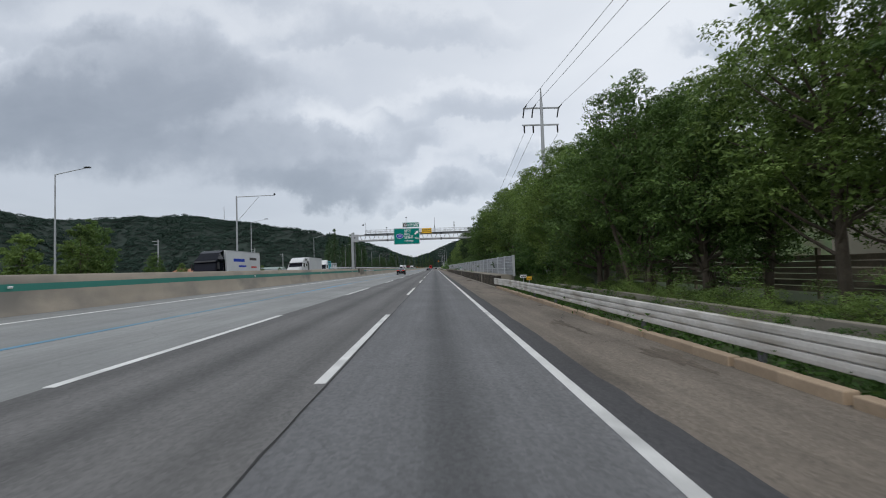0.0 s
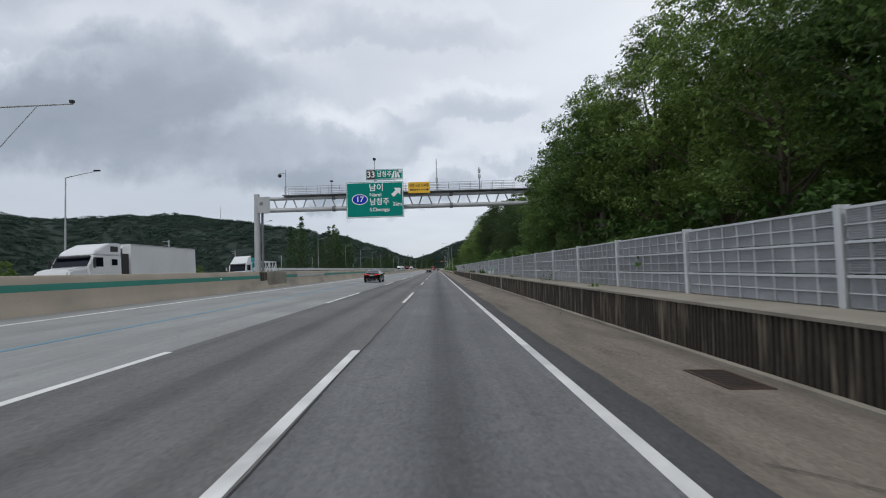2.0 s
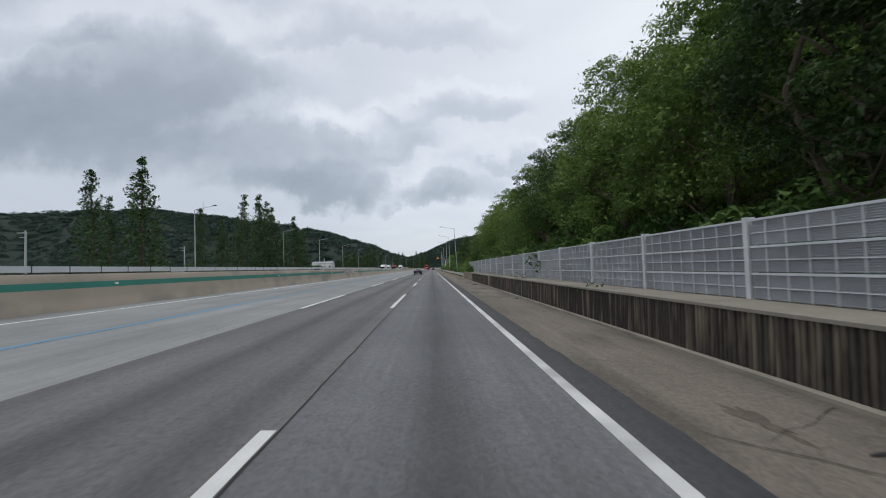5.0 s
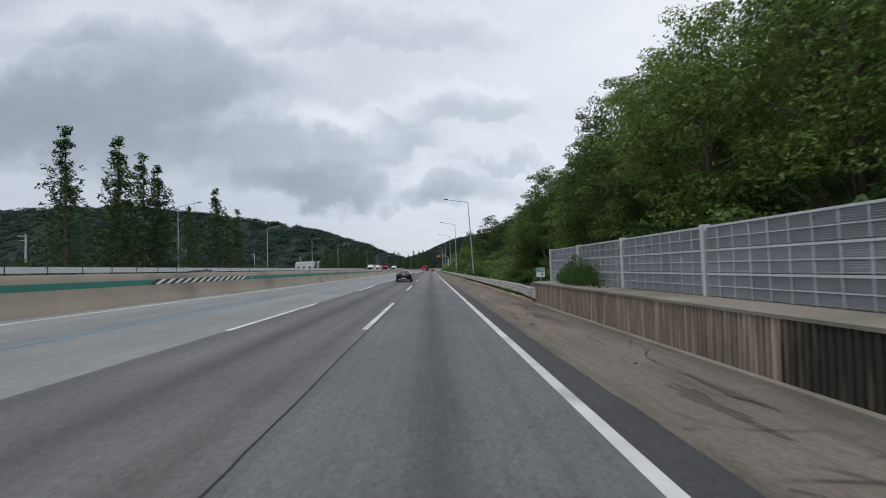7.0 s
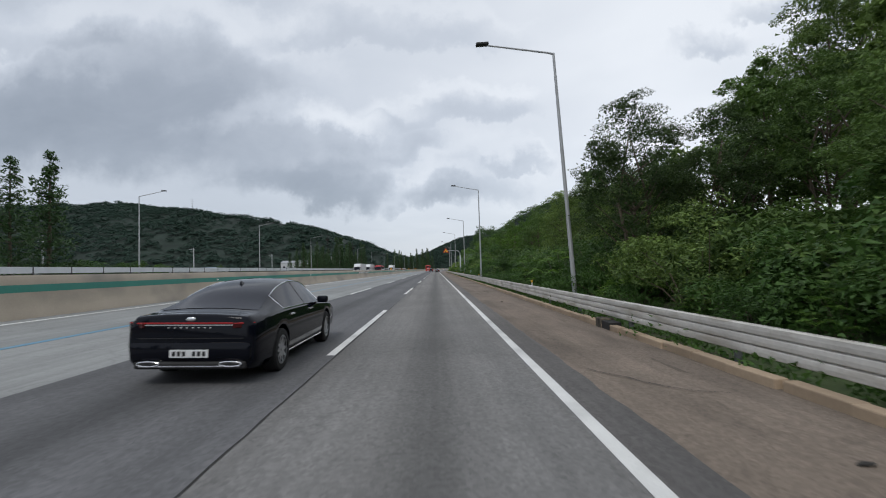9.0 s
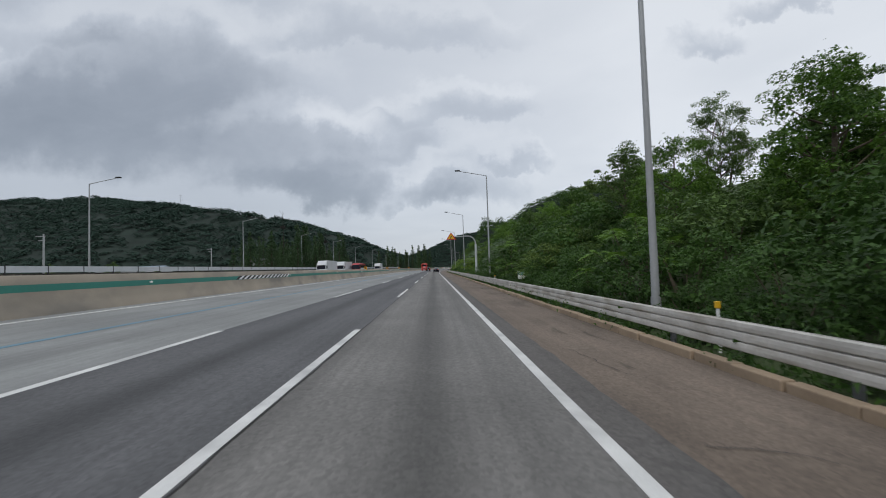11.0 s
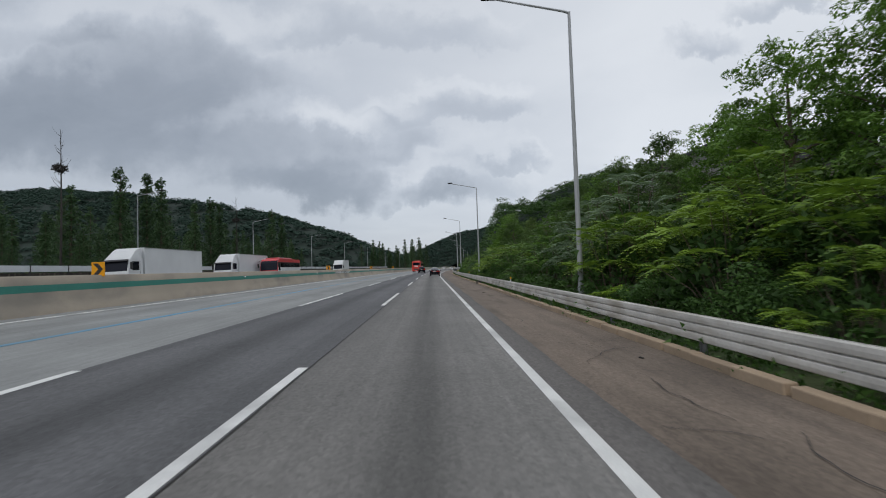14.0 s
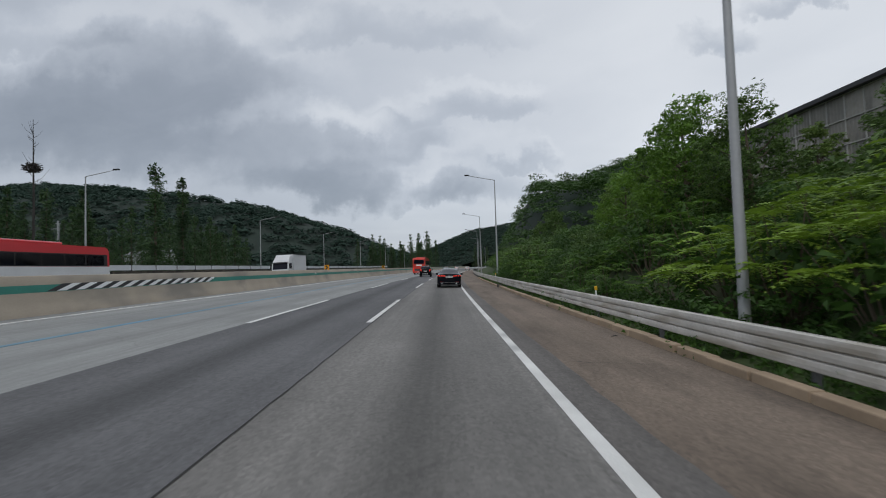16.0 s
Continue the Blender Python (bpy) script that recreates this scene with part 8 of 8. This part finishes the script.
wr = random.Random(8)
tufts, y = [], -6.0
while y < 430:
    if y < 33.5 or y > 183.5:
        for k in range(2):
            x = wr.uniform(4.86, 5.9)
            tufts.append((x, y, drop(x) + 0.0, wr.uniform(0.5, 1.3)))
    elif wr.random() < 0.06:
        tufts.append((wr.uniform(4.9, 5.5), y, 0.72, wr.uniform(0.6, 1.3)))
    y += wr.uniform(0.28, 0.6)
weeds("kerb_weeds", tufts, "low green weeds and grass between kerb and guardrail", LEAF_SHRUB, 0.10, 77)
for y, s_ in ((99.6, 0.33), (112.0, 0.22), (116, 0.25), (176.6, 0.34), (177.3, 0.38), (178.0, 0.30), (178.7, 0.28), (179.4, 0.22)):
    ob = copy_thing(bushes[1], pose(0, 0, 0))
    ob.matrix_basis = pose(5.4, y, drop(5.4) + 0.93, 0, 0, y * 40) @ Matrix.Diagonal((s_ * 0.7, s_ * 0.8, s_ * (1.6 if y > 170 else 1.0), 1))
    tagged(ob, "small green bush growing on the wall ledge", "shrub", "ledge bushes")

LITTER = material("dark_litter", (0.03, 0.028, 0.025), 0.9, 0, 0.2)
lr = random.Random(5)
for k in range(26):
    bm = bmesh.new()
    bmesh.ops.create_icosphere(bm, subdivisions=1, radius=1)
    for v in bm.verts:
        v.co *= lr.uniform(0.7, 1.2)
    bmesh.ops.scale(bm, vec=(lr.uniform(0.02, 0.07), lr.uniform(0.05, 0.16), lr.uniform(0.008, 0.02)), verts=bm.verts)
    x, y = lr.uniform(2.9, 4.4), 3 + k * 15 + lr.uniform(-4, 4)
    ob = part("debris", bm, LITTER)
    ob.matrix_basis = pose(x + bend(y), y, drop(x) + 0.005, 0, ROLL, lr.uniform(0, 180))
    tagged(ob, "small dark scrap lying on the shoulder", "debris", "scraps on the shoulder")


# ---- cracks and patches in the surface ----
def cracks():
    r = random.Random(77)
    bm = bmesh.new()

    def crack(x, y, turn, length, width):
        rows, n = [], int(length / 0.12)
        for k in range(n + 1):
            f = k / n
            w = width * (0.35 + 0.65 * math.sin(math.pi * min(1, f + 0.08))) * r.uniform(0.5, 1.3) / 2
            nx, ny = math.cos(turn), -math.sin(turn)
            rows.append((bm.verts.new((x - nx * w, y - ny * w, drop(x) + 0.0085)), bm.verts.new((x + nx * w, y + ny * w, drop(x) + 0.0085))))
            turn += r.uniform(-0.38, 0.38)
            turn = max(-1.5, min(1.5, turn))
            x, y = x + math.sin(turn) * length / n, y + math.cos(turn) * length / n
            if not (2.55 < x < 4.5 or -1.6 < x < 1.7):
                break
        for a, b in zip(rows, rows[1:]):
            bm.faces.new((a[0], a[1], b[1], b[0]))

    for k in range(40):
        crack(r.uniform(2.7, 4.4), r.uniform(164, 194), r.uniform(-1.3, 1.3), r.uniform(0.8, 2.6), r.uniform(0.008, 0.02))
    for k in range(90):
        crack(r.uniform(2.8, 4.3), r.uniform(2, 400), r.uniform(-1.0, 1.0), r.uniform(1.5, 5.0), r.uniform(0.008, 0.022))
    tagged(part("road_cracks", bm, JOINT), "fine dark cracks in the road surface and shoulder", "road crack", kind="stuff")


MUD = road_material("dried_mud", (0.142, 0.116, 0.090), ((3.6, 0.3, 0.2),), 0.95, 0.8, 0.35)
PALE_PATCH = road_material("bare_concrete", (0.275, 0.226, 0.172), ((3.2, 0.2, 0.15),), 0.95, 0.8, 0.35)


def shoulder_patch(x, y, rx, ry, seed, mat_, label):
    """A worn patch with a ragged outline, a few millimetres proud."""
    r = random.Random(seed)
    bm = bmesh.new()
    n = 40
    rim = []
    for k in range(n):
        a = 2 * math.pi * k / n
        q = 1 + 0.3 * math.sin(3 * a + seed) + 0.2 * math.sin(7 * a + 2 * seed) + r.uniform(-0.2, 0.2)
        u = x + rx * q * math.cos(a)
        rim.append(bm.verts.new((u, y + ry * q * math.sin(a), drop(u) - 0.0045 + 0.0001 * (seed % 30))))
    bm.faces.new(rim)
    tagged(part("road_patch", bm, mat_), label, "road patch", kind="structure")


cracks()
wp = random.Random(12)
wear = [(wp.uniform(2.75, 4.35), wp.uniform(166, 192), wp.uniform(0.05, 0.16), wp.uniform(0.25, 0.9), k, MUD) for k in range(20, 34)]
wear += [(wp.uniform(3.0, 4.2), wp.uniform(167, 190), wp.uniform(0.14, 0.30), wp.uniform(0.8, 1.8), k, PALE_PATCH) for k in range(34, 42)]
wear += [(wp.uniform(2.8, 4.4), wp.uniform(2, 380), wp.uniform(0.04, 0.12), wp.uniform(0.2, 0.7), k, MUD) for k in range(46, 70)]
for x, y, rx, ry, seed, mat_ in wear + [(3.0, 178.6, 0.17, 0.5, 1, MUD), (4.05, 180.3, 0.28, 1.3, 2, MUD), (3.7, 176.4, 0.22, 0.8, 3, MUD), (3.5, 12.5, 0.2, 0.7, 5, MUD), (4.1, 7.8, 0.25, 0.9, 6, MUD), (3.6, 348.0, 0.18, 0.7, 8, MUD)]:
    shoulder_patch(x, y, rx, ry, seed, mat_, "worn patch in the hard shoulder")


def drain_grate(x, y):
    """A rusty steel drain grate let into the shoulder: frame and bars."""
    top = tagged(empty("drain_grate", pose(x, y, drop(x) - 0.006, 0, ROLL, 0)), "dark rusty steel drain grate in the hard shoulder", "drain", "shoulder drains")
    # flat black plate: the dark of the drain below the bars is painted
    part("pit", box_bm(-0.26, 0.26, -0.5, 0.5, 0.0, 0.006), BLACK_PAINT, top)
    frame_ = bmesh.new()
    for a, b, c, d in ((-0.31, -0.26, -0.55, 0.55), (0.26, 0.31, -0.55, 0.55), (-0.26, 0.26, -0.55, -0.5), (-0.26, 0.26, 0.5, 0.55)):
        box(frame_, a, b, c, d, 0.0, 0.014)
    part("rim", frame_, RUST, top)
    for k in range(9):
        u = -0.44 + k * 0.11
        part("bar", box_bm(-0.26, 0.26, u - 0.018, u + 0.018, 0.0065, 0.013), RUST, top)


RUST = material("rusty_steel", (0.07, 0.045, 0.032), 0.8, 0.2, 0.25, 0.4, 0.002, 30)
for y in (52.5, 105.0, 157.2):
    drain_grate(4.08, y)
